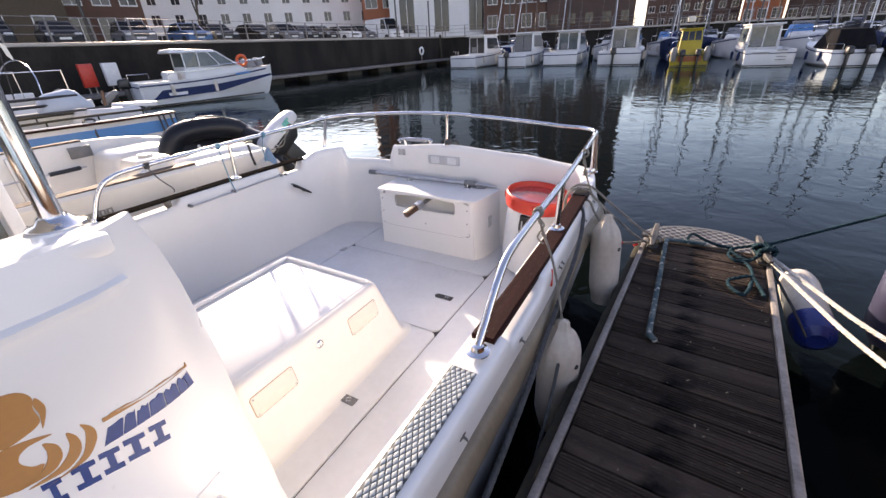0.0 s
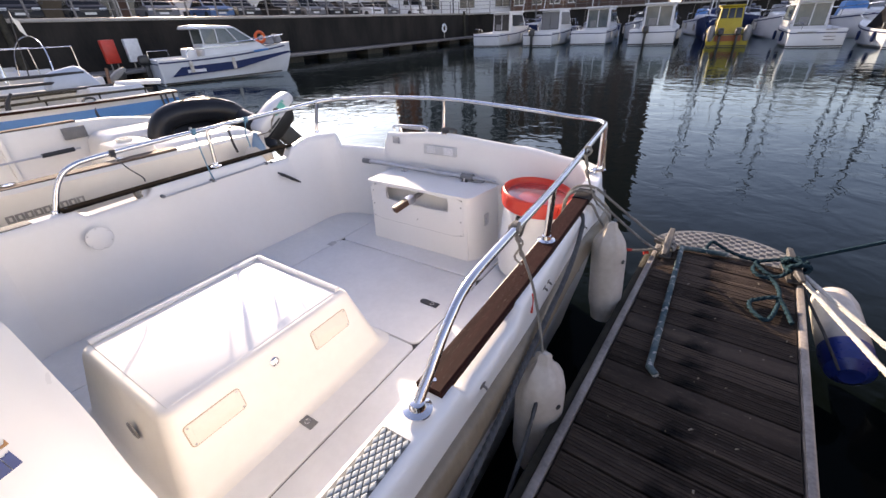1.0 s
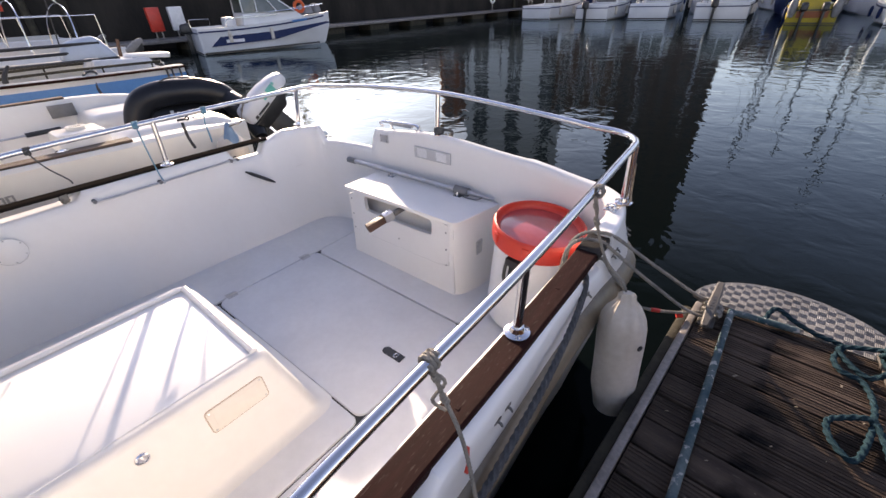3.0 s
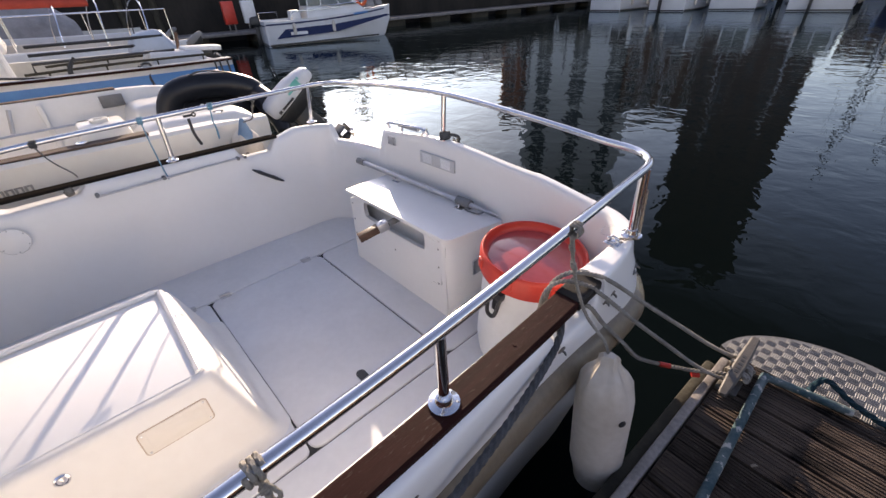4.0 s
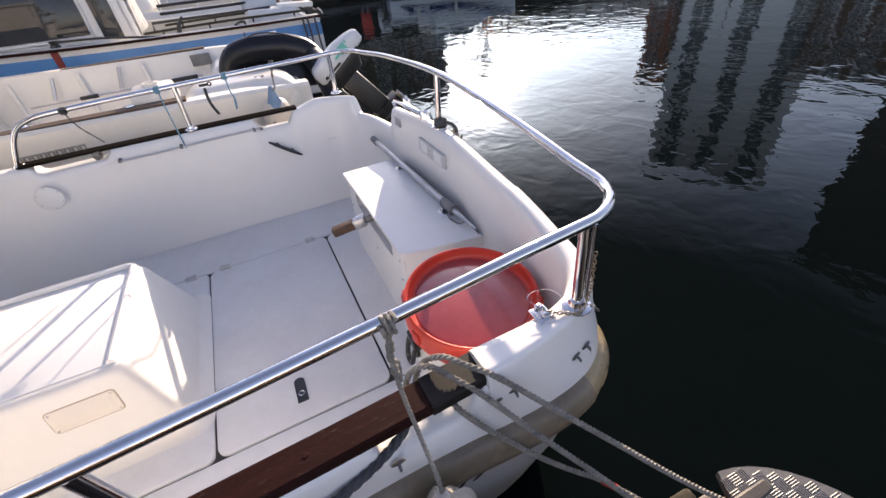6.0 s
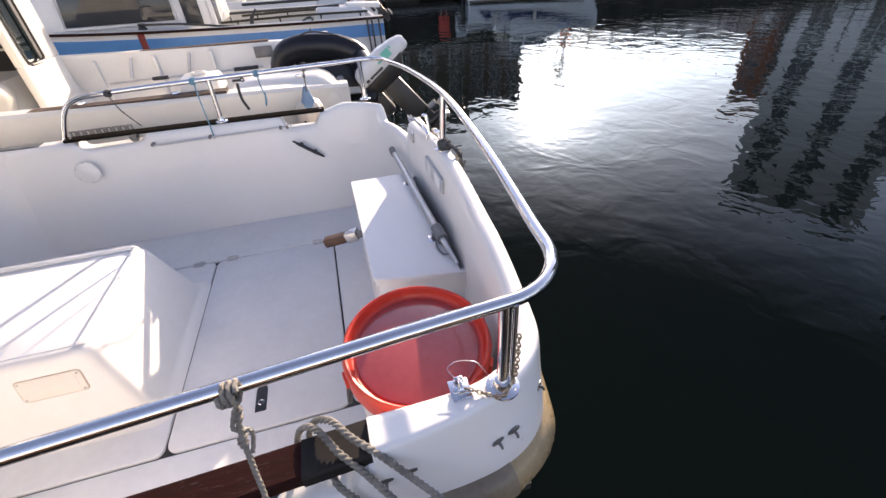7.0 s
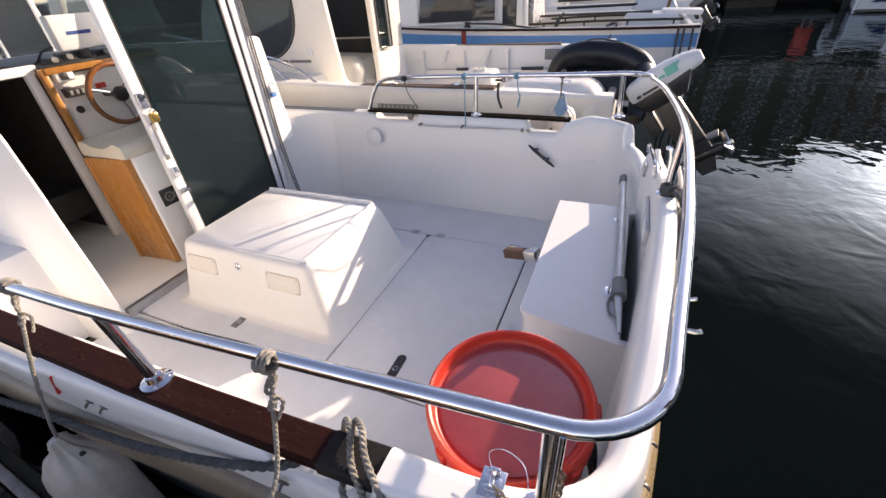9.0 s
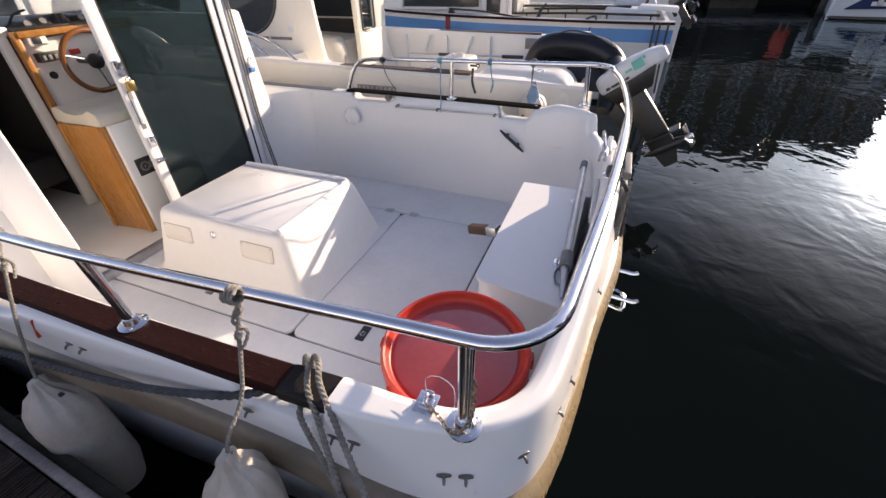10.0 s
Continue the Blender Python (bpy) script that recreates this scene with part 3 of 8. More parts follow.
hatch = panel(-0.605, 0.572, -1.188, -0.532, FLOOR - 0.02, FLOOR, 0.045, NONSKID, "floor_hatch", "pale non-slip floor hatch with a recessed black latch")
fore = panel(-0.605, 0.572, -2.40, -1.197, FLOOR - 0.02, FLOOR, 0.03, NONSKID, "floor_panel")
panel(-0.605, 0.572, -0.523, -0.02, FLOOR - 0.02, FLOOR, 0.045, NONSKID, "floor_panel")
panel(-1.03, -0.612, -2.40, -0.03, FLOOR - 0.02, FLOOR, 0.01, NONSKID, "side_sole")
panel(0.581, 1.03, -2.40, -0.03, FLOOR - 0.02, FLOOR, 0.01, NONSKID, "side_sole")
for y, host in ((-0.622, hatch), (-1.108, hatch), (-1.288, fore)):
    g = Mesh().box(-0.635, -0.585, y - 0.028, y + 0.028, FLOOR, FLOOR + 0.004, 0.001)
    g.tube([(-0.61, y - 0.03, FLOOR + 0.006), (-0.61, y + 0.03, FLOOR + 0.006)], 0.005, 8)
    for a in (-0.015, 0.015):
        for b in (-0.018, 0.018):
            g.lathe([(0.004, 0), (0.003, 0.002)], (-0.61 + b, y + a, FLOOR + 0.004), 6)
    part("hinge", g, ALU, host)
for y, host in ((-0.871, hatch), (-1.778, fore)):
    pts = [(0.395 + 0.02 * math.cos(radians(a)), y + 0.021 * math.sin(radians(a))) for a in range(90, 271, 20)] + [(0.495, y - 0.021), (0.495, y + 0.021)]
    latch = part("latch", Mesh().prism(pts, FLOOR, FLOOR + 0.003), BLACK if y > -1 else GREYP, host, "recessed oval floor latch")
    part("latch_ring", Mesh().tube(ring_pts((0.455, y, FLOOR + 0.004), 0.011, 14), 0.0018, 6), STEEL, latch)

PANELTAN = mat("aged_cream_panel", (0.755, 0.715, 0.645), (0.70, 0.655, 0.58), 5, 0.45, 0.1)
# engine box in the middle of the cockpit
def round_rect(x0, x1, y0, y1, r, z):
    pts = []
    for cx, cy, a in ((x1 - r, y1 - r, 0), (x0 + r, y1 - r, 90), (x0 + r, y0 + r, 180), (x1 - r, y0 + r, 270)):
        pts += [(cx + r * math.cos(radians(a + 15 * k)), cy + r * math.sin(radians(a + 15 * k)), z) for k in range(7)]
    return pts


rings = []
for z, e, r in ((0.229, 0.045, 0.07), (0.232, 0.028, 0.06), (0.240, 0.012, 0.05), (0.256, 0.0, 0.045), (0.55, 0.0, 0.045), (0.566, 0.004, 0.042), (0.574, 0.011, 0.036), (0.577, 0.02, 0.03)):
    k = (z - FLOOR) / 0.347
    e = e if z < 0.3 else -e
    rings.append(round_rect(-0.40 + 0.075 * k - e, 0.40 - 0.072 * k + e, -2.235 + 0.07 * k - e, -1.235 - 0.105 * k + e, r, z))
box = part("engine_box", Mesh().loft(rings), CREAM, boat, "cream moulded engine box with a raised rim on its lid")
part("lid_rim", Mesh().tube([(0.295, -1.375, 0.581), (-0.29, -1.368, 0.583), (-0.305, -1.39, 0.583), (-0.305, -2.13, 0.583)], 0.014, 8), GEL, box)
part("lid_top", Mesh().box(-0.285, 0.295, -2.13, -1.38, 0.574, 0.5795, 0.002), GEL, box)
face_x = lambda z: 0.40 - (z - FLOOR) / 0.347 * 0.072


def on_face(g, y, z, w, h, t, r):
    m = Matrix.Translation((face_x(z), y, z)) @ Euler((0, -math.atan(0.072 / 0.347), 0)).to_matrix().to_4x4()
    k = Mesh().box(-0.004, t, -w / 2, w / 2, -h / 2, h / 2, r)
    g.add([m @ Vector(p) for p in k.v], k.f)
    return m


def face_plate(y, z, w, h, t0, t1, r):
    """A round-cornered plate on the box's sloping face."""
    m = Matrix.Translation((face_x(z), y, z)) @ Euler((0, -math.atan(0.072 / 0.347), 0)).to_matrix().to_4x4()
    ring = [(a, b) for a, b, _ in round_rect(-w / 2, w / 2, -h / 2, h / 2, r, 0)]
    tight = [(a * (1 - 0.004 / w), b * (1 - 0.004 / h)) for a, b in ring]
    return Mesh().loft([[m @ Vector((t, a, b)) for a, b in pts] for t, pts in ((t0, ring), (t1 - 0.001, ring), (t1, tight))]), m


for y in (-1.497, -2.03):
    g, m = face_plate(y, 0.468, 0.195, 0.084, -0.004, 0.004, 0.012)
    cover = part("access_panel", g, PANELTAN, box, "small rectangular cream access panel with screws")
    part("panel_gasket", face_plate(y, 0.468, 0.203, 0.092, -0.004, 0.0015, 0.015)[0], TANSEAL, cover)
    part("inset_field", face_plate(y, 0.468, 0.160, 0.056, 0.0, 0.0052, 0.008)[0], PANELTAN, cover)
    for a in (-0.088, 0.088):
        for b in (-0.034, 0.034):
            part("screw", Mesh().lathe([(0.004, 0), (0.0035, 0.002), (0.001, 0.0022)], (0, 0, 0), 8, m @ pose(0.004, a, b, 0, 90, 0)), STEEL, cover)
g = Mesh()
m = on_face(g, -1.775, 0.505, 0.004, 0.004, 0.001, 0)
lock = part("lock", Mesh().lathe([(0.019, 0), (0.019, 0.004), (0.014, 0.007), (0.012, 0.004), (0.0, 0.004)], (0, 0, 0), 18, m @ pose(0, 0, 0, 0, 90, 0)), STEEL, box, "round chrome lock")
part("lock_key_slot", Mesh().box(0.004, 0.0095, -0.003, 0.003, -0.012, 0.012, 0.001), STEEL, lock).matrix_basis = m
part("round_vent", Mesh().lathe([(0.035, 0), (0.035, 0.004), (0.025, 0.006), (0.0, 0.006)], (0, 0, 0), 18, pose(0.12, -2.205, 0.44, 90, 0, 0)), GREYP, box)

# aft locker against the transom
Z1 = 0.66
locker = Mesh()
locker.hexa([(-0.41, -0.36, FLOOR), (0.40, -0.36, FLOOR), (0.40, -0.335, FLOOR), (-0.41, -0.335, FLOOR)], [(-0.41, -0.345, 0.55), (0.385, -0.345, 0.55), (0.385, -0.325, 0.55), (-0.41, -0.325, 0.55)])
locker.box(-0.41, -0.39, -0.325, 0.0, FLOOR, Z1)
slot, border = [], []
for k in range(48):
    a = 2 * math.pi * (k + 0.5) / 48
    cx, cz = math.cos(a), math.sin(a)
    r = 0.028
    q = min(0.259 / max(abs(cx), 1e-6), 0.052 / max(abs(cz), 1e-6))
    x, z = cx * q, cz * q
    if abs(x) > 0.259 - r and abs(z) > 0.052 - r:
        d = math.hypot(abs(x) - 0.259 + r, abs(z) - 0.052 + r)
        x = math.copysign(0.259 - r + (abs(x) - 0.259 + r) * r / d, x)
        z = math.copysign(0.052 - r + (abs(z) - 0.052 + r) * r / d, z)
    slot.append((x - 0.009, z + 0.599))
    q = min(0.40 / max(abs(cx), 1e-6), 0.062 / max(abs(cz), 1e-6))
    border.append((cx * q - 0.0095, cz * q + 0.598))
locker.loft([[(x, y, z) for x, z in ring] for ring, y in ((slot, -0.327), (slot, -0.3465), (border, -0.3475), (border, -0.327), (slot, -0.327))], caps=False)
side = []
for y, x0, x1 in ((-0.352, 0.385, 0.38), (-0.34, 0.405, 0.392), (-0.30, 0.43, 0.41), (-0.22, 0.45, 0.428), (-0.1, 0.462, 0.445), (0.0, 0.468, 0.452)):
    side.append([(x0 - 0.02, y, FLOOR), (x0 + 0.012, y, FLOOR), (x0, y, FLOOR + 0.03), (x1, y, Z1), (x1 - 0.02, y, Z1)])
locker.loft(side)
locker = part("aft_locker", locker, LINER, boat, "white aft locker with a long slot in its front")
part("locker_inside", Mesh().hexa([(-0.39, -0.31, 0.44), (0.38, -0.31, 0.44), (0.38, -0.29, 0.44), (-0.39, -0.29, 0.44)], [(-0.39, -0.20, 0.655), (0.38, -0.20, 0.655), (0.38, -0.18, 0.655), (-0.39, -0.18, 0.655)]), CREAM, locker, "cream lining inside the locker slot")
lidp = [(-0.424, -0.360), (0.388, -0.360), (0.405, -0.352), (0.419, -0.33), (0.468, -0.045), (-0.424, -0.045)]
part("locker_lid", Mesh().loft([[(a, b, z) for a, b in lidp] for z in (Z1, Z1 + 0.014)] + [[(a * 0.993, b * 0.993 - 0.001, Z1 + 0.017) for a, b in lidp]]), LINER, locker)
field = []
for k in range(48):
    a = 2 * math.pi * (k + 0.5) / 48
    q = min(0.383 / max(abs(math.cos(a)), 1e-6), (0.056 if math.sin(a) > 0 else 0.205) / max(abs(math.sin(a)), 1e-6))
    field.append((math.cos(a) * q - 0.0215, math.sin(a) * q + 0.598))
front_y = lambda z: -0.36 + 0.015 * min(1.0, (z - FLOOR) / 0.32)
rim = [(x + math.copysign(0.0025, x + 0.0215), z + math.copysign(0.0025, z - 0.598)) for x, z in field]
part("panel_joint", Mesh().loft([[(x, front_y(z) - d, z) for x, z in ring] for ring, d in ((field, -0.004), (field, 0.0012), (rim, 0.0012), (rim, -0.004))], caps=False), GREYP, locker)
part("front_panel", Mesh().loft([[(x, front_y(z) - d, z) for x, z in ring] for ring, d in ((slot, -0.004), (slot, 0.0035), (field, 0.0035), (field, -0.004))], caps=False), LINER, locker, "white front panel, screwed on")
for x, z in ((-0.385, 0.405), (-0.385, 0.6), (-0.385, 0.5), (0.345, 0.405), (0.345, 0.6), (0.345, 0.5), (-0.0, 0.45)):
    part("screw", Mesh().lathe([(0.005, 0), (0.004, 0.003), (0.0, 0.003)], (0, 0, 0), 8, pose(x, front_y(z) - 0.003, z, 90, 0, 0)), GREYP, locker)
part("side_catch", Mesh().box(0.452, 0.462, -0.235, -0.185, 0.45, 0.53, 0.003), STEEL, locker)
part("tiller_arm", Mesh().tube([(0.02, -0.2, 0.67 - 0.03), (0.005, -0.38, 0.622)], 0.016, 10), GALV, boat, "metal tiller stub")
u = Vector((-0.055, -0.165, -0.05)).normalized()
m = Matrix.Translation((-0.026, -0.447, 0.60)) @ u.to_track_quat("Y", "Z").to_matrix().to_4x4()
k = Mesh().box(-0.021, 0.021, -0.02, 0.088, -0.02, 0.02, 0.004)
part("tiller_block", Mesh().add([m @ Vector(p) for p in k.v], k.f), BLOCKWOOD, boat, "worn brown hardwood tiller block")
k = Mesh().box(-0.024, 0.024, -0.075, -0.02, -0.023, 0.023, 0.002)
brk = part("tiller_bracket", Mesh().add([m @ Vector(p) for p in k.v], k.f), ALU, boat)
part("bolt", Mesh().lathe([(0.008, 0), (0.008, 0.006), (0, 0.007)], (0, 0, 0), 6, m @ pose(0, -0.048, 0.023)), STEEL, brk)

# vents and plates on the inner transom
for x0, x1, z0, z1 in ((-0.432, -0.368, 0.855, 0.905),):
    plate_ = part("transom_plate", Mesh().box(x0, x1, -0.024, -0.014, z0, z1, 0.002), ALU, boat, "small metal plate with four screws")
    for a in (x0 + 0.008, x1 - 0.008):
        for b in (z0 + 0.008, z1 - 0.008):
            part("screw", Mesh().lathe([(0.004, 0), (0.003, 0.002), (0, 0.002)], (0, 0, 0), 8, pose(a, -0.024, b, 90, 0, 0)), GREYP, plate_)
vent = part("transom_vent", Mesh().box(-0.155, 0.115, -0.0135, 0.0, 0.806, 0.872, 0.003), mat("pale_grey_vent", (0.52, 0.53, 0.54), (0.42, 0.43, 0.44), 9, 0.4, 0.1), boat, "pale louvred transom vent")
for x in (-0.145, 0.0):
    for k in range(6):
        part("louvre", Mesh().hexa([(x + 0.015, -0.0162, 0.816 + k * 0.0085), (x + 0.09, -0.0162, 0.816 + k * 0.0085), (x + 0.09, -0.012, 0.82 + k * 0.0085), (x + 0.015, -0.012, 0.82 + k * 0.0085)],
                                   [(x + 0.015, -0.0162, 0.8175 + k * 0.0085), (x + 0.09, -0.0162, 0.8175 + k * 0.0085), (x + 0.09, -0.012, 0.8245 + k * 0.0085), (x + 0.015, -0.012, 0.8245 + k * 0.0085)]), ALUW, vent)
JOINT = mat("pale_grey_joint", (0.42, 0.42, 0.41), (0.3, 0.3, 0.29), 9, 0.6, 0.1)
for x, y, z in ((-1.002, -1.775, 0.705),):
    m = pose(x - 0.03, y, z, 0, 84, 0)
    cover = part("deck_plate", Mesh().lathe([(0.062, 0), (0.062, 0.0015), (0.060, 0.0025), (0.0, 0.003)], (0, 0, 0), 32, m), LINER, boat, "flush round white deck plate with small screws")
    part("plate_joint", Mesh().tube([m @ Vector((0.061 * math.cos(radians(a)), 0.061 * math.sin(radians(a)), 0.002)) for a in range(0, 360, 12)], 0.0008, 5), JOINT, cover)
    for a in range(0, 360, 60):
        part("screw", Mesh().lathe([(0.003, 0), (0.002, 0.0015), (0, 0.0015)], (0, 0, 0), 8, m @ pose(0.054 * math.cos(radians(a)), 0.054 * math.sin(radians(a)), 0.0028)), JOINT, cover)

# wooden cappings, grab bar and cleat of the starboard side
for s in (1, -1):
    rows = [(-1.845, 1.133), (-1.5, 1.132), (-1.1, 1.128), (-0.75, 1.118), (-0.425, 1.105)]
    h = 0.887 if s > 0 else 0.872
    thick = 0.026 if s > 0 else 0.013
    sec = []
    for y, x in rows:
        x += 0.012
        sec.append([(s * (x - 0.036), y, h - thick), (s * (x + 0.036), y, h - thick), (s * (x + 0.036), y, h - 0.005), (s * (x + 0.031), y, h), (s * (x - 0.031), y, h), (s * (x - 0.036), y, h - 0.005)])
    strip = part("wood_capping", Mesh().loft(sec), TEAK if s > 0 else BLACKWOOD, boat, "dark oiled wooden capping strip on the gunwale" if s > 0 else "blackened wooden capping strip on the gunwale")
    for y, x in ((-1.82, 1.145), (-1.3, 1.145), (-0.8, 1.132), (-0.45, 1.118)):
        part("screw", Mesh().lathe([(0.006, 0), (0.005, 0.0015), (0, 0.0015)], (s * x, y, h), 10), STEEL if y in (-1.82, -0.45) else TEAK, strip)
    if s > 0:
        # shadow on the capping's end is put into this wrap's near-black
        part("chafe_wrap", Mesh().loft([[(x - 0.039, y, h - thick), (x + 0.039, y, h - thick), (x + 0.039, y, h - 0.003), (x + 0.034, y, h + 0.003), (x - 0.034, y, h + 0.003), (x - 0.039, y, h - 0.003)] for y, x in ((-0.56, 1.1235), (-0.427, 1.1175))]), mat("shadowed_sleeve", (0.010, 0.009, 0.009), (0.020, 0.017, 0.016), 20, 0.6, 0.1, spec=0.2), strip, "dark chafe wrap under the mooring lines, shadow put into its colour")
bar = part("grab_bar", Mesh().tube([(-1.05, -1.409, 0.80), (-1.053, -1.0, 0.804), (-1.055, -0.66, 0.808)], 0.0052, 9, 90, 3, 0.016), ALU, boat, "thin metal rod clipped under the gunwale")
for y in (-1.405, -1.1, -0.70, -0.66):
    part("clip", Mesh().tube([(-1.075, y, 0.805), (-1.045, y, 0.805)], 0.010, 8), GREYP, bar)
d = Vector((0.01, 0.167, -0.124))
c = Vector((-1.012, -0.566, 0.665))
horn = Mesh().tube([c - d / 2, c - d / 4, c + d / 4, c + d / 2], [0.005, 0.011, 0.011, 0.005], 8, 3)
clt = part("wall_cleat", horn, BLACK, boat, "black plastic cleat on the inner side")
for k in (-0.22, 0.22):
    part("cleat_foot", Mesh().tube([c + d * k, c + d * k + Vector((-0.035, 0, 0))], 0.011, 8), BLACK, clt)
part("gelcoat_scar", Mesh().tube([(-1.015, -0.30, 0.655), (-1.01, -0.07, 0.665)], 0.003, 6), LINER, boat)

# stainless guard rail
def bend(c, r, a0, a1, z0, z1, n=9):
    """Points of a round bend about c, from angle a0 to a1."""
    return [Vector((c[0] + r * math.cos(radians(a0 + (a1 - a0) * k / n)), c[1] + r * math.sin(radians(a0 + (a1 - a0) * k / n)), z0 + (z1 - z0) * k / n)) for k in range(n + 1)]


side_run = spline([(1.157, -1.905, 0.893), (1.156, -1.85, 0.945), (1.153, -1.765, 1.022), (1.149, -1.66, 1.07), (1.147, -1.45, 1.088), (1.143, -1.043, 1.105), (1.125, -0.6, 1.122), (1.111, -0.34, 1.130)], 8)
aft_run = spline([(0.90, -0.018, 1.138), (0.5, 0.02, 1.160), (0.0, 0.042, 1.180), (-0.5, 0.012, 1.172), (-0.80, -0.028, 1.155)], 8)
far_run = spline([(-1.046, -0.32, 1.133), (-1.107, -1.011, 1.108), (-1.15, -1.55, 1.085), (-1.163, -1.72, 1.06), (-1.168, -1.80, 0.99), (-1.166, -1.86, 0.860)], 8)
rail = side_run + bend((0.962, -0.163), 0.138, 0, 84, 1.132, 1.137) + aft_run + bend((-0.862, -0.203), 0.17, 84, 176, 1.153, 1.140) + far_run
rails = part("guard_rail", Mesh().tube(rail, 0.0128, 14), STEEL, boat, "bright bent stainless guard rail round the cockpit")
posts = [((1.13, -1.03, 0.887), (1.143, -1.043, 1.10)), ((1.105, -0.163, 0.905), (1.10, -0.165, 1.128)), ((-0.01, 0.035, 0.952), (0.0, 0.042, 1.175)), ((-1.104, -0.161, 0.90), (-1.028, -0.172, 1.137)), ((-1.115, -1.02, 0.868), (-1.107, -1.011, 1.104))]
flange = [(0.034, 0), (0.034, 0.004), (0.02, 0.009), (0.017, 0.022), (0.0128, 0.024)]
for a, b in posts:
    p = part("stanchion", Mesh().tube([a, b], 0.0125, 12), STEEL, rails)
    base = part("stanchion_base", Mesh().lathe(flange, a, 20), STEEL, rails)
for a in (rail[0], rail[-1]):
    part("stanchion_base", Mesh().lathe(flange, (a[0], a[1], a[2] - 0.012), 20), STEEL, rails)
part("stanchion", Mesh().tube([(1.117, -0.150, 0.907), (1.109, -0.150, 1.13)], 0.005, 10), STEEL, rails)
for a, b in posts:
    for k in range(4):
        an = radians(45 + 90 * k)
        part("screw", Mesh().lathe([(0.0045, 0), (0.003, 0.003)], (a[0] + 0.026 * math.cos(an), a[1] + 0.026 * math.sin(an), a[2] + 0.004), 8), ALU, rails)

# tread strip on the gunwale
tread = part("tread_strip", Mesh().box(1.112, 1.186, -2.75, -1.972, 0.868, 0.872, 0.001), mat("grey_blue_rubber", (0.05, 0.06, 0.068), (0.09, 0.10, 0.11), 12, 0.75, 0.1), boat, "grey-blue diamond pattern tread strip")
gm = Mesh()
for i in range(61):
    for j in range(5):
        y, x = -2.74 + i * 0.0126, 1.1225 + j * 0.0148 + (0.0074 if i % 2 else 0)
        if x < 1.182:
            gm.loft([[(x - a, y, z), (x, y - c, z), (x + a, y, z), (x, y + c, z)] for a, c, z in ((0.0064, 0.0108, 0.871), (0.0058, 0.0098, 0.8755), (0.003, 0.005, 0.8765))])
STUD = mat("pale_grey_blue_rubber", (0.24, 0.29, 0.32), (0.33, 0.37, 0.39), 14, 0.65, 0.1)
tagged(part("tread_stud", gm, STUD, tread), kind="stuff")

part("tread_strip", Mesh().box(-1.186, -1.112, -2.75, -1.972, 0.856, 0.860, 0.001), bpy.data.materials["grey_blue_rubber"], boat, "dark grey tread strip on the far gunwale")
# T-shaped cover fasteners on the topsides and transom
tee = []
for y, z in ((-2.1, 0.79), (-1.70, 0.79), (-1.229, 0.812), (-1.181, 0.809), (-0.653, 0.793), (-0.423, 0.817), (-0.376, 0.820), (-0.187, 0.79), (-0.146, 0.79)):
    tee.append(((hull_x(y, z), y, z), 0 if y < -0.2 else 20))
for x, a in ((1.057, 50), (0.937, 72), (0.848, 78), (0.5, 84), (0.1, 88)):
    r = min((q for q in rings_out if q[6].y > -0.2), key=lambda q: abs(q[6].x - x))
    tee.append((((r[6].x + r[7].x) / 2, (r[6].y + r[7].y) / 2 - 0.002, 0.80), a))
DULL = mat("dull_grey_metal", (0.20, 0.195, 0.19), (0.11, 0.105, 0.10), 30, 0.35, 0.1, metal=0.7)
for p, a in tee:
    g = Mesh().lathe([(0.0075, -0.002), (0.0075, 0.0015), (0.005, 0.003), (0.0, 0.0032)], (0, 0, 0), 10, Matrix.Diagonal((0.75, 2.1, 1, 1)))
    m = pose(*p, 0, 0, a)
    g = Mesh().add([m @ pose(0, 0, 0, 0, 90, 0) @ Vector(q) for q in g.v], g.f)
    g.tube([m @ Vector(q) for q in ((0.002, 0, -0.001), (0.010, 0, -0.003), (0.013, 0, -0.009))], [0.0036, 0.0034, 0.0026], 8, 2)
    part("cover_fastener", g, DULL, boat)

# shackle plate on the aft quarter
pad = part("pad_eye", Mesh().box(1.063, 1.113, -0.268, -0.226, 0.905, 0.909, 0.002).box(1.078, 1.098, -0.262, -0.232, 0.909, 0.914, 0.002), STEEL, boat, "stainless pad eye with a pin and ring")
part("pad_eye_loop", Mesh().tube(ring_pts((1.087, -0.246, 0.913), 0.015, 12, 0, 180, "y"), 0.004, 8).box(1.067, 1.076, -0.256, -0.236, 0.909, 0.924, 0.003).box(1.098, 1.106, -0.256, -0.236, 0.909, 0.924, 0.003), STEEL, pad)
part("retaining_wire", Mesh().tube([(1.075, -0.25, 0.925), (1.052, -0.262, 0.932), (1.042, -0.24, 0.937), (1.055, -0.205, 0.938), (1.08, -0.19, 0.93), (1.10, -0.19, 0.92)], 0.0007, 6, 6), STEEL, pad)
def chain(pts, name, m, owner, size=0.0062, label=""):
    """Small oval links, each turned a quarter against the one before."""
    run, g, left = [Vector(p) for p in pts], Mesh(), 0.0
    fine = spline(run, 20)
    turn = 0
    for p, q in zip(fine, fine[1:]):
        left -= (q - p).length
        if left > 0:
            continue
        left, turn = size * 1.35, turn + 1
        d = (q - p).normalized()
        u = d.orthogonal().normalized()
        u = (u if turn % 2 else d.cross(u))
        g.tube([p + d * (size * math.cos(t)) + u * (size * 0.6 * math.sin(t)) for t in [2 * math.pi * k / 10 for k in range(11)]], size * 0.24, 5)
    part(name, g, m, owner, label)


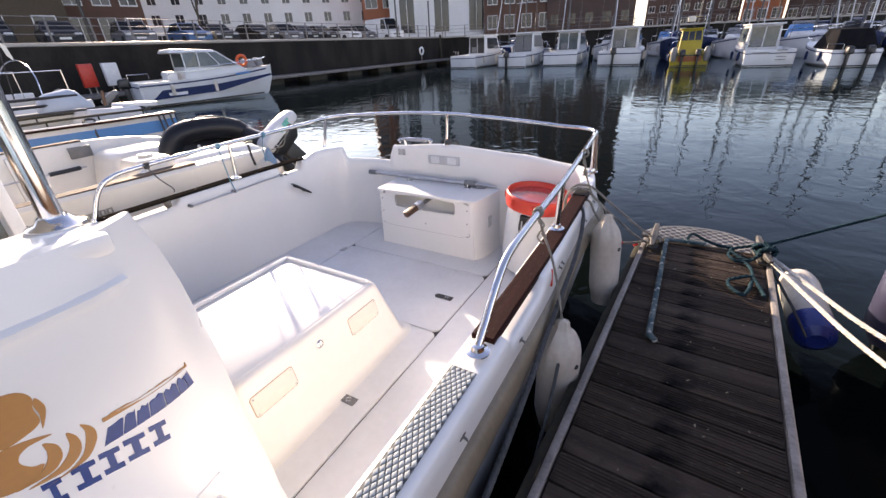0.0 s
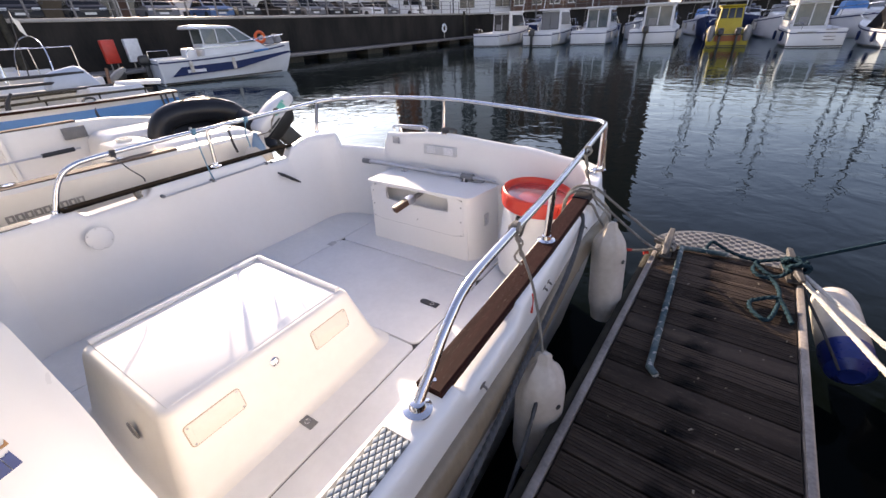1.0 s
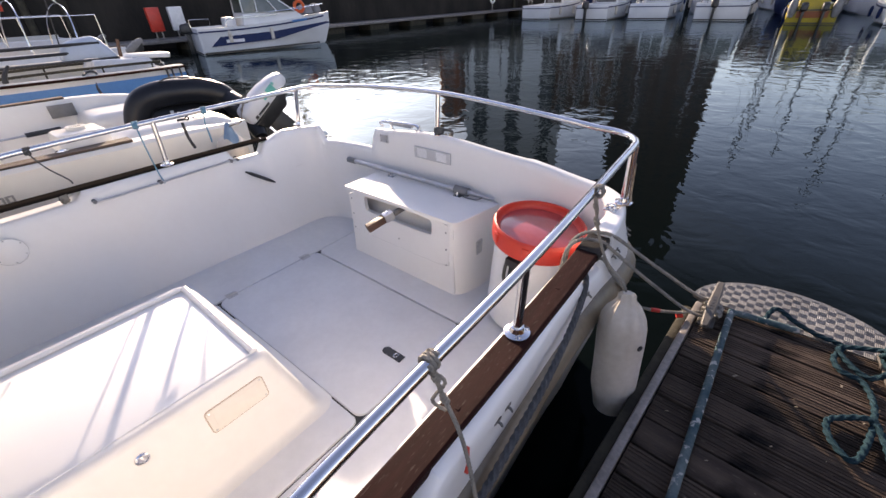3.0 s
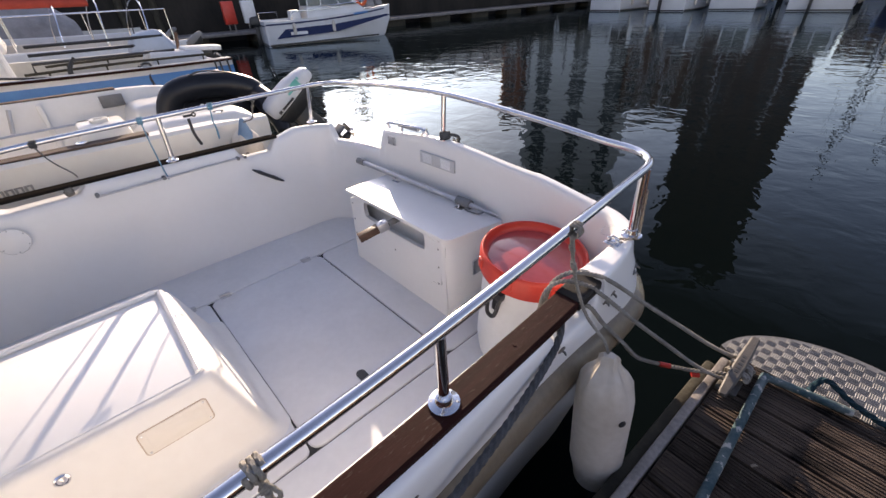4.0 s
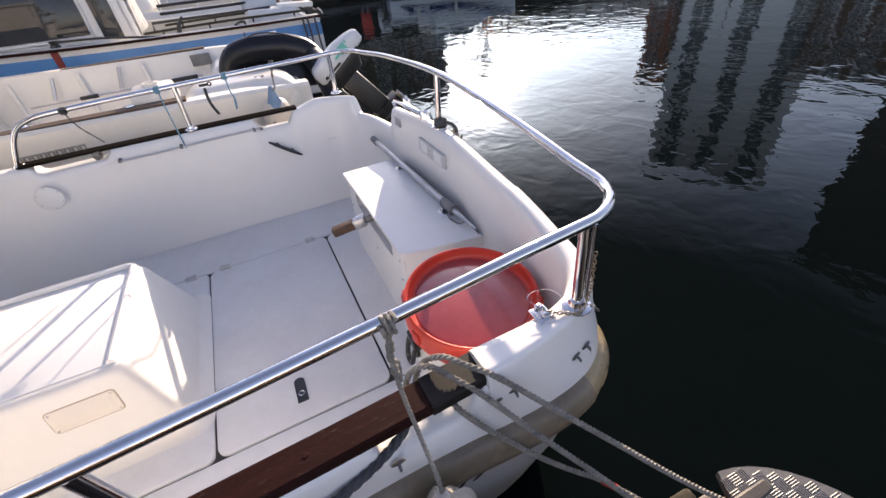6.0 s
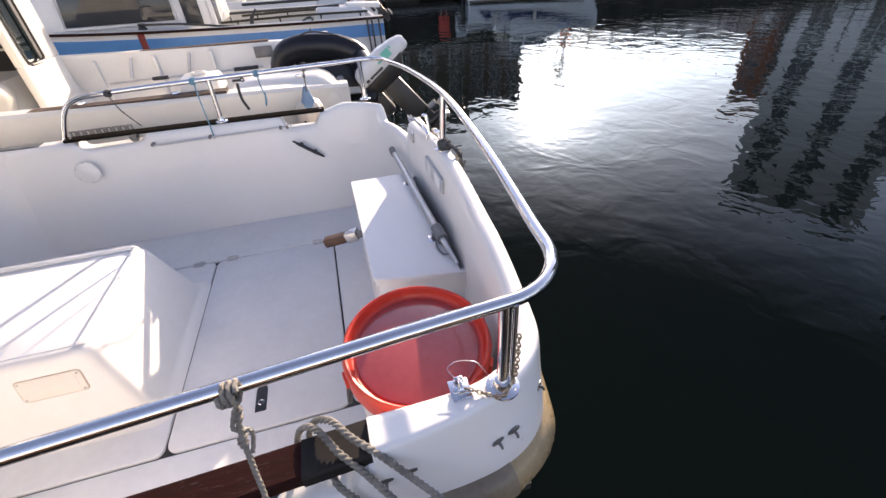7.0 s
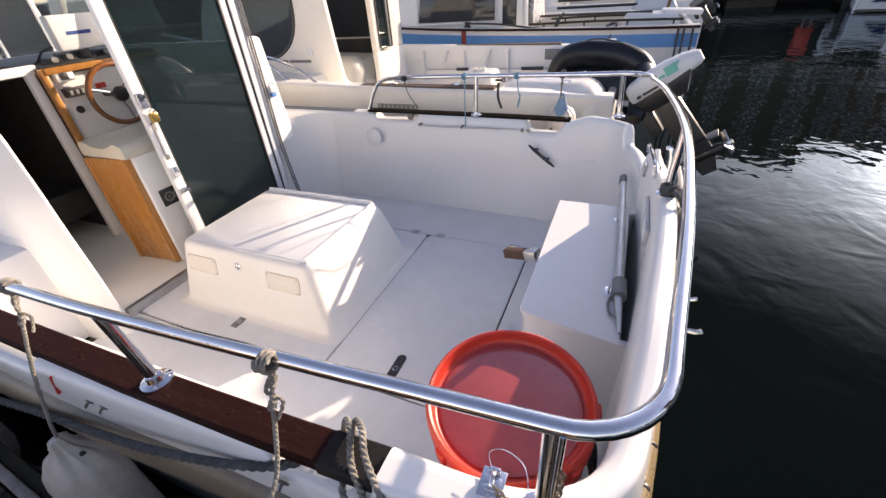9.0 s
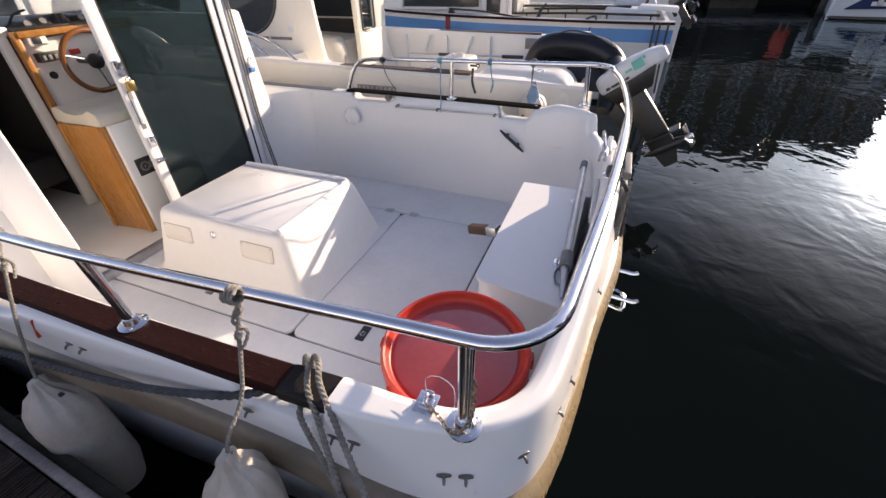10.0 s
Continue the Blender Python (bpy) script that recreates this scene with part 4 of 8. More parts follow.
chain([(1.10, -0.236, 0.922), (1.107, -0.215, 0.912), (1.117, -0.200, 0.911), (1.129, -0.184, 0.914), (1.131, -0.166, 0.925), (1.124, -0.150, 0.945), (1.119, -0.143, 0.985), (1.115, -0.142, 1.06)], "pin_chain", mat("tarnished_chain", (0.42, 0.34, 0.26), (0.22, 0.16, 0.11), 60, 0.4, 0.1, metal=0.8), pad, label="tarnished chain from the pad eye up the corner post")

# boarding ladder fittings and lifting handle on the transom
part("ladder_bar", Mesh().tube([(-0.40, -0.02, 0.955), (-0.40, -0.02, 0.985), (-0.14, 0.0, 0.99), (-0.14, 0.0, 0.958)], 0.008, 8, 3), STEEL, boat)
part("ladder_hinge", Mesh().box(-0.36, -0.18, 0.0, 0.02, 0.965, 0.985, 0.004), ALU, boat)
for x in (0.2, 0.02):
    part("ladder_rung", Mesh().tube([(x, 0.09, 0.56), (x, 0.20, 0.55), (x - 0.01, 0.22, 0.55)], 0.010, 8), STEEL, boat)
part("ladder_rung", Mesh().tube([(0.2, 0.10, 0.52), (0.2, 0.17, 0.50), (0.14, 0.18, 0.50), (0.1, 0.17, 0.5), (0.1, 0.10, 0.52)], 0.009, 8, 3), STEEL, boat)

# wing panels and bulkhead of the cabin
def wing_aft(z):
    return ramp(z, [(0.2, -2.25), (0.5, -2.285), (0.9, -2.308), (1.385, -2.34)])


def wing_x(y, z):
    """Outer face of the port panel: it rounds inwards to its aft edge."""
    u = max(0.0, 1 - (wing_aft(z) - y) / 0.26)
    return 0.79 - 0.105 * u ** 3 - 0.012 * (z - 0.23) / 1.155


def wing(s, x_in, wide, name):
    rings = []
    for k in range(15):
        z = FLOOR - 0.01 + (1.385 - FLOOR + 0.01) * k / 14
        e = 0.03 if k == 14 else 0.008 if k == 13 else 0.0
        y = wing_aft(z) - e
        out = [(wing_x(y - d, z) + wide - e, y - d) for d in (2.0, 1.0, 0.4, 0.3, 0.26, 0.22, 0.18, 0.14, 0.10, 0.06, 0.03, 0.012, 0.004)]
        out[-1] = (out[-1][0] - 0.008, y)
        back = [(a - 0.026, b) for a, b in out[:-2]][::-1]
        rings.append([(s * a, b, z) for a, b in out + [(out[-1][0] - 0.010, y - 0.004)] + back])
    return part(name, Mesh().loft(rings), GEL, boat, "white moulded cabin side panel")


panel_p = wing(1, 0.60, 0.0, "cabin_wing")
part("cabin_side", Mesh().box(-0.76, -0.70, -4.3, -2.47, FLOOR - 0.01, 1.385, 0.01), GEL, boat, "white moulded cabin side panel")
part("side_shelf", Mesh().box(0.595, 0.745, -2.95, -2.43, 1.345, 1.384, 0.012), GEL, boat)
part("pillar_pad", Mesh().hexa([(-0.90, -2.46, 0.70), (-0.70, -2.46, 0.70), (-0.70, -2.365, 0.70), (-0.90, -2.365, 0.70)], [(-0.84, -2.46, 1.40), (-0.70, -2.46, 1.40), (-0.70, -2.385, 1.40), (-0.84, -2.385, 1.40)], 0.03, 4), GEL, boat)
for z in (1.30, 0.80):
    ys = [-3.6, -3.0, -2.7, -2.6, -2.5, -2.44]
    part("panel_ridge", Mesh().loft([[(wing_x(y, z) - 0.01, y, z - 0.01), (wing_x(y, z) + 0.003, y, z - 0.006), (wing_x(y, z) + 0.003, y, z + 0.004), (wing_x(y, z) - 0.01, y, z + 0.01)] for y in ys]), GEL, panel_p)
rings = []
for z, x in ((FLOOR, -1.006), (FLOOR + 0.03, -1.006), (0.33, -1.019), (0.62, -1.061), (0.82, -1.083), (0.85, -1.086)):
    rings.append([(x - 0.007 + (abs(x) - 0.73) * (1 - math.cos(radians(9 * k))), -2.12 - 0.29 * math.sin(radians(9 * k)), z) for k in range(11)])
part("corner_moulding", Mesh().loft(rings, closed=False), LINER, boat, "rounded white moulding at the cabin corner")
pole = part("roof_pole", Mesh().tube([(0.625, -2.46, 1.385), (0.625, -2.46, 1.72), (0.625, -2.46, 2.08)], 0.0165, 14), STEEL, boat, "thick stainless roof support pole")
part("pole_base", Mesh().lathe([(0.042, 0), (0.042, 0.005), (0.028, 0.010), (0.021, 0.02)], (0.625, -2.46, 1.383), 20), STEEL, pole)


def decal(poly, m, name="emblem_stripe", label=""):
    """A thin coloured patch on the wing panel, from (y, z) pairs."""
    rings = [[(wing_x(y, z) + o, y, z) for y, z in poly] for o in (-0.006, 0.0012)]
    part(name, Mesh().loft(rings), m, panel_p, label)


def leaf(*corners):
    """A curved outline through a few corners."""
    pts = [Vector((*c, 0)) for c in corners]
    n = len(pts)
    return [(p.x, p.y) for p in spline([pts[-1]] + pts + pts[:2], 5)[5:5 * (n + 1)]]


rnd = random.Random(4)
up = lambda a, b, t: (a[0] + (b[0] - a[0]) * t, a[1] + (b[1] - a[1]) * t)
ragged = [up((-2.563, 1.106), (-2.414, 1.0885), k / 20) for k in range(21)]
decal([up((-2.564, 1.097), (-2.41, 1.081), k / 12) for k in range(13)] + [(-2.411, 1.092)] + [(y, z + rnd.uniform(-0.003, 0.001)) for y, z in ragged[::-1]], LOGOTAN, label="worn tan stripe")
cracks = [0.0, 0.17, 0.30, 0.44, 0.62, 0.80, 0.92, 1.0]
for a, b in zip(cracks, cracks[1:]):
    low = [up((-2.578, 1.054), (-2.411, 1.039), a + (b - a) * t) for t in (0.02, 0.35, 0.65, 0.97)]
    top = [up((-2.563, 1.086), (-2.414, 1.073), a + (b - a) * t) for t in (0.95, 0.75, 0.5, 0.28, 0.04)]
    decal(low + [(y + rnd.uniform(-0.001, 0.001), z + rnd.uniform(-0.008, 0.001)) for y, z in top], LOGOBLUE, label="cracked blue stripe")
for t, w in ((0.0, 0.011), (0.24, 0.015), (0.46, 0.014), (0.69, 0.016), (0.93, 0.014)):
    y, z = up((-2.655, 1.012), (-2.495, 0.979), t)
    h, e = 0.046, lambda a, b: (y + a + 0.1 * b, z + b - 0.3 * a)
    decal([e(-w, 0), e(w, 0), e(w, 0.011), e(w * 0.35, 0.011), e(w * 0.35, h - 0.011), e(w, h - 0.010), e(w, h), e(-w, h), e(-w, h - 0.011), e(-w * 0.35, h - 0.010), e(-w * 0.35, 0.011), e(-w, 0.011)], LOGOBLUE, "lettering_bar")
decal(leaf((-2.652, 1.226), (-2.627, 1.222), (-2.616, 1.204), (-2.621, 1.185), (-2.623, 1.160), (-2.648, 1.151), (-2.672, 1.155), (-2.672, 1.20)), LOGOTAN, "emblem_lobe")
decal(leaf((-2.613, 1.199), (-2.609, 1.181), (-2.614, 1.165), (-2.624, 1.148), (-2.619, 1.170), (-2.619, 1.19)), LOGOTAN, "emblem_lobe")
decal(leaf((-2.69, 1.149), (-2.654, 1.147), (-2.620, 1.131), (-2.645, 1.134), (-2.659, 1.128), (-2.663, 1.115), (-2.655, 1.099), (-2.644, 1.092), (-2.657, 1.079), (-2.675, 1.076), (-2.70, 1.088), (-2.71, 1.12)), LOGOTAN, "emblem_lobe")
for c in (((-2.634, 1.124), (-2.623, 1.112), (-2.621, 1.096), (-2.627, 1.081), (-2.645, 1.071), (-2.683, 1.077), (-2.655, 1.081), (-2.641, 1.092), (-2.635, 1.107)),
          ((-2.607, 1.118), (-2.599, 1.104), (-2.599, 1.085), (-2.608, 1.069), (-2.63, 1.059), (-2.672, 1.068), (-2.64, 1.069), (-2.622, 1.079), (-2.611, 1.095)),
          ((-2.589, 1.118), (-2.579, 1.105), (-2.577, 1.088), (-2.585, 1.070), (-2.606, 1.053), (-2.657, 1.053), (-2.625, 1.055), (-2.605, 1.065), (-2.594, 1.083), (-2.588, 1.102))):
    decal(leaf(*c), LOGOTAN, "emblem_blade")

# cabin: floor, walls, windows, roof
part("cabin_floor", Mesh().box(-0.72, 0.63, -4.3, -2.42, FLOOR - 0.02, 0.265), CREAM, boat)
part("door_sill", Mesh().box(-0.70, 0.62, -2.42, -2.375, FLOOR - 0.01, 0.275, 0.006).box(-0.70, 0.62, -2.402, -2.395, 0.275, 0.282).box(-0.70, 0.62, -2.385, -2.379, 0.275, 0.282), ALU, boat)
for s in (1, -1):
    x = 0.61 if s > 0 else -0.70
    part("cabin_frame", Mesh().hexa([(x - 0.02, -4.35, 1.37), (x + 0.02, -4.35, 1.37), (x + 0.02, -4.2, 1.37), (x - 0.02, -4.2, 1.37)], [(x * 0.93 - 0.02, -3.85, 2.06), (x * 0.93 + 0.02, -3.85, 2.06), (x * 0.93 + 0.02, -3.7, 2.06), (x * 0.93 - 0.02, -3.7, 2.06)]), GEL, boat)
    if s < 0:
        part("cabin_frame", Mesh().box(x - 0.02, x + 0.02, -2.46, -2.38, 1.37, 2.08), GEL, boat)
    part("side_window", Mesh().hexa([(x - 0.004, -4.2, 1.37), (x + 0.004, -4.2, 1.37), (x + 0.004, -3.0, 1.37), (x - 0.004, -3.0, 1.37)], [(x * 0.94 - 0.004, -3.72, 2.06), (x * 0.94 + 0.004, -3.72, 2.06), (x * 0.94 + 0.004, -3.2, 2.06), (x * 0.94 - 0.004, -3.2, 2.06)]), GLASS, boat)
part("windscreen", Mesh().hexa([(-0.68, -4.36, 1.37), (0.6, -4.36, 1.37), (0.6, -4.35, 1.37), (-0.68, -4.35, 1.37)], [(-0.63, -3.86, 2.06), (0.56, -3.86, 2.06), (0.56, -3.85, 2.06), (-0.63, -3.85, 2.06)]), GLASS, boat)
part("windscreen_pillar", Mesh().tube([(-0.04, -4.36, 1.37), (-0.04, -3.86, 2.06)], 0.025, 8), GEL, boat)
part("trunk_cabin", Mesh().hexa([(-0.78, -5.3, 0.8), (0.72, -5.3, 0.8), (0.72, -4.3, 0.8), (-0.78, -4.3, 0.8)], [(-0.55, -5.1, 1.2), (0.5, -5.1, 1.2), (0.66, -4.3, 1.37), (-0.74, -4.3, 1.37)], 0.05, 3), GEL, boat)
part("cabin_roof", Mesh().hexa([(-0.78, -4.0, 2.06), (0.70, -4.0, 2.06), (0.70, -2.3, 2.06), (-0.78, -2.3, 2.06)], [(-0.70, -3.9, 2.14), (0.62, -3.9, 2.14), (0.62, -2.35, 2.14), (-0.70, -2.35, 2.14)], 0.03, 3), GEL, boat)

# sliding door with its smoked pane
door = part("sliding_door", Mesh().box(0.035, 0.095, -2.415, -2.385, 0.28, 2.05, 0.006).box(-0.65, -0.60, -2.415, -2.385, 0.28, 2.05, 0.006).box(-0.60, 0.035, -2.412, -2.388, 0.28, 0.36, 0.004).box(-0.60, 0.035, -2.412, -2.388, 1.98, 2.05, 0.004), ALUW, boat, "white aluminium sliding door, half open, with a smoked pane")
part("door_pane", Mesh().box(-0.60, 0.035, -2.403, -2.397, 0.36, 1.98), TINT, door)
part("pane_gasket", Mesh().box(0.027, 0.035, -2.409, -2.387, 0.36, 1.98).box(-0.60, -0.592, -2.409, -2.387, 0.36, 1.98).box(-0.592, 0.027, -2.409, -2.387, 0.36, 0.368), BLACK, door)
part("handle_recess", Mesh().box(0.053, 0.078, -2.386, -2.383, 0.90, 1.10, 0.002), GREYP, door)
part("door_handle", Mesh().box(0.058, 0.074, -2.384, -2.366, 0.93, 1.06, 0.005), ALUW, door)
part("door_lock", Mesh().box(0.05, 0.082, -2.385, -2.366, 0.80, 0.86, 0.006).lathe([(0.012, 0), (0.012, 0.006), (0, 0.007)], (0, 0, 0), 12, pose(0.066, -2.366, 0.83, -90, 0, 0)), STEEL, door)
part("door_lock", Mesh().box(0.045, 0.085, -2.385, -2.370, 0.705, 0.735, 0.004).tube([(0.04, -2.36, 0.72), (0.09, -2.36, 0.72)], 0.006, 8), STEEL, door)
part("door_hasp", Mesh().box(0.045, 0.09, -2.385, -2.37, 1.17, 1.25, 0.005), STEEL, door)
pl = part("padlock", Mesh().box(0.035, 0.078, -2.370, -2.350, 1.10, 1.15, 0.006), mat("brass", (0.5, 0.33, 0.12), None, 20, 0.3, 0.1, metal=1.0), door, "small brass padlock")
part("padlock_shackle", Mesh().tube(ring_pts((0.057, -2.360, 1.15), 0.015, 10, 0, 180, "y"), 0.004, 8), STEEL, pl)
track = part("door_frame", Mesh().box(-0.70, -0.655, -2.43, -2.375, 0.28, 2.06, 0.004), ALUW, boat, "white aluminium door frame")
part("frame_seal", Mesh().box(-0.653, -0.65, -2.42, -2.378, 0.30, 2.05), BLACK, track)
part("padlock_body", Mesh().box(-0.80, -0.755, -2.365, -2.345, 1.06, 1.105, 0.005), ALUW, boat)
pl = part("padlock", Mesh().box(-0.80, -0.755, -2.365, -2.345, 1.03, 1.06, 0.006), BLUE, boat, "blue padlock hanging by the door")
part("padlock_shackle", Mesh().tube(ring_pts((-0.777, -2.355, 1.105), 0.017, 10, 0, 180, "y"), 0.0045, 8), STEEL, pl)
for x in (-0.715, -0.735):
    part("cable", Mesh().tube([(x, -2.37, 1.75), (x - 0.005, -2.365, 1.2), (x + 0.0, -2.36, 0.7), (x - 0.03, -2.34, 0.24)], 0.006, 8, 4), GREYP, boat)

# helm seat, wheel, dashboard and companionway
seat = part("helm_seat_box", Mesh().hexa([(-0.28, -2.86, 0.262), (0.205, -2.86, 0.262), (0.168, -2.52, 0.262), (-0.28, -2.52, 0.262)], [(-0.28, -2.86, 0.935), (0.205, -2.86, 0.935), (0.168, -2.52, 0.935), (-0.28, -2.52, 0.935)], 0.015), LINER, boat, "white moulded helm seat box")
part("wood_panel", Mesh().hexa([(0.20, -2.85, 0.27), (0.222, -2.85, 0.27), (0.19, -2.535, 0.27), (0.17, -2.535, 0.27)], [(0.20, -2.85, 0.93), (0.222, -2.85, 0.93), (0.19, -2.535, 0.93), (0.17, -2.535, 0.93)], 0.003), OAK, seat, "orange varnished wooden side panel")
for x, y in ((0.224, -2.84), (0.195, -2.55)):
    part("panel_batten", Mesh().box(x - 0.006, x + 0.007, y - 0.012, y + 0.012, 0.27, 0.93, 0.004), OAK, seat)
part("speaker", Mesh().box(-0.01, 0.125, -2.52, -2.510, 0.62, 0.72, 0.003), BLACK, seat)
for x in (0.035, 0.09):
    part("speaker_cone", Mesh().lathe([(0.03, 0), (0.03, 0.004), (0.012, 0.001), (0, 0.004)], (0, 0, 0), 16, pose(x - 0.01, -2.512, 0.67, -90, 0, 0)), GREYP, seat)
cush = [(-2.88, 0.937), (-2.515, 0.937), (-2.505, 0.955), (-2.515, 1.0), (-2.56, 1.02), (-2.61, 1.0), (-2.68, 0.985), (-2.76, 0.99), (-2.82, 1.015), (-2.87, 1.01), (-2.885, 0.97)]
part("seat_cushion", Mesh().prism(cush, -0.26, 0.205, None, "x"), mat("cream_vinyl", (0.62, 0.58, 0.50), (0.54, 0.50, 0.42), 5, 0.45, 0.1, bump=0.002, bscale=30), seat, "cream vinyl seat cushion with a curled edge", 60)
part("dashboard", Mesh().hexa([(-0.70, -3.9, 0.265), (0.0, -3.9, 0.265), (0.0, -3.25, 0.265), (-0.70, -3.25, 0.265)], [(-0.70, -4.3, 1.36), (0.0, -4.3, 1.36), (0.0, -3.3, 1.30), (-0.70, -3.3, 1.30)], 0.02), LINER, boat)
part("dash_top", Mesh().box(-0.70, 0.0, -4.3, -3.26, 1.335, 1.36, 0.006), BLACK, boat)
part("dash_trim", Mesh().box(-0.70, 0.0, -3.275, -3.24, 1.31, 1.345, 0.006).box(-0.012, 0.022, -3.3, -3.25, 0.27, 1.345, 0.008), OAK, boat, "varnished wooden dashboard trim")
switches = part("switch_panel", Mesh().box(-0.19, -0.05, -3.30, -3.244, 1.172, 1.222, 0.003), BLACK, boat, "black switch panel on the dashboard")
for k in range(4):
    part("switch", Mesh().box(-0.178 + 0.032 * k, -0.160 + 0.032 * k, -3.246, -3.239, 1.184, 1.210, 0.002), GREYP, switches)
pod = part("instrument_pod", Mesh().box(-0.14, -0.04, -3.31, -3.25, 1.262, 1.318, 0.006), LINER, boat)
part("rocker_switch", Mesh().box(-0.105, -0.06, -3.251, -3.245, 1.272, 1.308, 0.003), BLACK, pod)
for x, w, h in ((-0.115, 0.05, 0.03), (-0.20, 0.045, 0.045), (-0.30, 0.05, 0.05), (-0.42, 0.06, 0.04)):
    dial = part("compass_binnacle", Mesh().hexa([(x - w, -3.42, 1.36), (x + w, -3.42, 1.36), (x + w, -3.30, 1.36), (x - w, -3.30, 1.36)], [(x - w * 0.8, -3.41, 1.36 + h), (x + w * 0.8, -3.41, 1.36 + h), (x + w * 0.8, -3.34, 1.36 + h * 0.8), (x - w * 0.8, -3.34, 1.36 + h * 0.8)], 0.008), BLACK, boat, "black instrument on the dashboard")
    part("dial_glass", Mesh().lathe([(0.018, 0), (0.018, 0.003), (0.0, 0.003)], (0, 0, 0), 14, pose(x, -3.316, 1.36 + h * 0.45, -60, 0, 0)), GREYP, dial)
part("warning_label", Mesh().box(-0.305, -0.245, -3.296, -3.285, 1.185, 1.215, 0.002), RED, boat)
part("plotter_cable", Mesh().tube([(-0.16, -3.36, 1.44), (-0.10, -3.38, 1.42), (-0.06, -3.40, 1.37), (-0.03, -3.42, 1.36)], 0.006, 8, 4), BLACK, boat)
part("gauge", Mesh().lathe([(0.022, 0), (0.022, 0.006), (0, 0.006)], (0, 0, 0), 18, pose(-0.075, -3.25, 1.10, -90, 0, 0)), BLACK, boat)
wheel = part("steering_wheel", Mesh().tube(ring_pts((-0.28, -3.14, 1.15), 0.175, 36, 0, 360, "y"), 0.016, 10), WHEELWOOD, boat, "wooden-rimmed steering wheel with metal spokes")
for a in (20, 140, 260):
    part("spoke", Mesh().tube([(-0.28, -3.15, 1.15), (-0.28 + 0.17 * math.cos(radians(a)), -3.14, 1.15 + 0.17 * math.sin(radians(a)))], 0.007, 8), STEEL, wheel)
part("wheel_hub", Mesh().lathe([(0.045, 0), (0.045, 0.02), (0.03, 0.03), (0, 0.032)], (0, 0, 0), 20, pose(-0.28, -3.14, 1.15, -90, 0, 0)), BLACK, wheel)
part("wheel_shaft", Mesh().tube([(-0.28, -3.3, 1.15), (-0.28, -3.14, 1.15)], 0.02, 10), BLACK, wheel)
plot = part("chart_plotter", Mesh().box(-0.445, -0.165, -3.36, -3.30, 1.41, 1.60, 0.012, 3), ALUW, boat, "white covered chart plotter on the dashboard")
part("cover_word_bar", Mesh().box(-0.375, -0.235, -3.30, -3.298, 1.492, 1.512), LOGOBLUE, plot)
part("plotter_bracket", Mesh().tube([(-0.30, -3.33, 1.36), (-0.30, -3.33, 1.41)], 0.03, 10), BLACK, plot)
part("companionway_bulkhead", Mesh().box(0.0, 0.62, -3.34, -3.30, 1.32, 1.37, 0.01).box(0.56, 0.62, -3.34, -3.30, 0.265, 1.32, 0.008).hexa([(0.025, -3.34, 0.265), (0.10, -3.34, 0.265), (0.10, -3.295, 0.265), (0.025, -3.295, 0.265)], [(0.025, -3.34, 1.325), (0.075, -3.34, 1.325), (0.075, -3.295, 1.325), (0.025, -3.295, 1.325)], 0.01), LINER, boat, "white moulded companionway frame")
# the cuddy's shade is painted into its lining and berth
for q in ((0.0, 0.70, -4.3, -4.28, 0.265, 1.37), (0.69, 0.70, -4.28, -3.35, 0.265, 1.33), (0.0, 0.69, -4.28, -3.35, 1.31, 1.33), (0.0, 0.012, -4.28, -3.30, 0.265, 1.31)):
    part("cuddy_lining", Mesh().box(*q), INSHADE, boat, "lining of the cuddy with its shade put into the colour")
part("cuddy_berth", Mesh().box(0.02, 0.68, -4.27, -3.5, 0.40, 0.60, 0.03), INSHADE, boat, "berth cushion in the cuddy with shade put into its colour")
for y in (-1.36,):
    part("red_tag", Mesh().hexa([(1.203, y, 0.795), (1.213, y, 0.795), (1.213, y + 0.005, 0.795), (1.203, y + 0.005, 0.795)], [(1.196, y + 0.014, 0.858), (1.206, y + 0.014, 0.858), (1.206, y + 0.019, 0.858), (1.196, y + 0.019, 0.858)]), RED, boat)
r = random.Random(17)
for k in range(9):
    y = -1.02 + 0.045 * k + r.uniform(-0.01, 0.01)
    x = ramp(y, [(-2.0, 1.203), (-1.0, 1.187), (-0.5, 1.172)]) + 0.029
    part("rail_scuff", Mesh().tube([(x, y - r.uniform(0.006, 0.016), 0.652), (x, y, 0.655), (x - 0.001, y + r.uniform(0.006, 0.02), 0.656)], 0.0022, 6), BLACK, boat)


# ---- loose things on and round the boat ----
BC = (0.770, -0.285)
bucket = thing("storage_drum", "white plastic drum with a red screw lid in the cockpit", "drum", (*BC, FLOOR))
part("drum_body", Mesh().lathe([(0.0, 0.0), (0.165, 0.0), (0.178, 0.015), (0.192, 0.1), (0.193, 0.38), (0.188, 0.44), (0.196, 0.46), (0.196, 0.48)], (*BC, FLOOR), 40), DRUM, bucket)
lid = part("drum_lid", Mesh().lathe([(0.202, 0.450), (0.209, 0.452), (0.210, 0.472), (0.214, 0.472), (0.215, 0.524), (0.211, 0.536), (0.205, 0.540), (0.199, 0.536), (0.196, 0.522), (0.192, 0.510), (0.186, 0.506), (0.0, 0.508)], (*BC, FLOOR), 56), RED, bucket, "red ribbed plastic screw lid with a sunken top")
part("lid_disc", Mesh().lathe([(0.0, 0.511), (0.174, 0.5105), (0.180, 0.5085), (0.180, 0.504)], (*BC, FLOOR), 48), REDIN, lid, "faded pinkish red sunken disc")
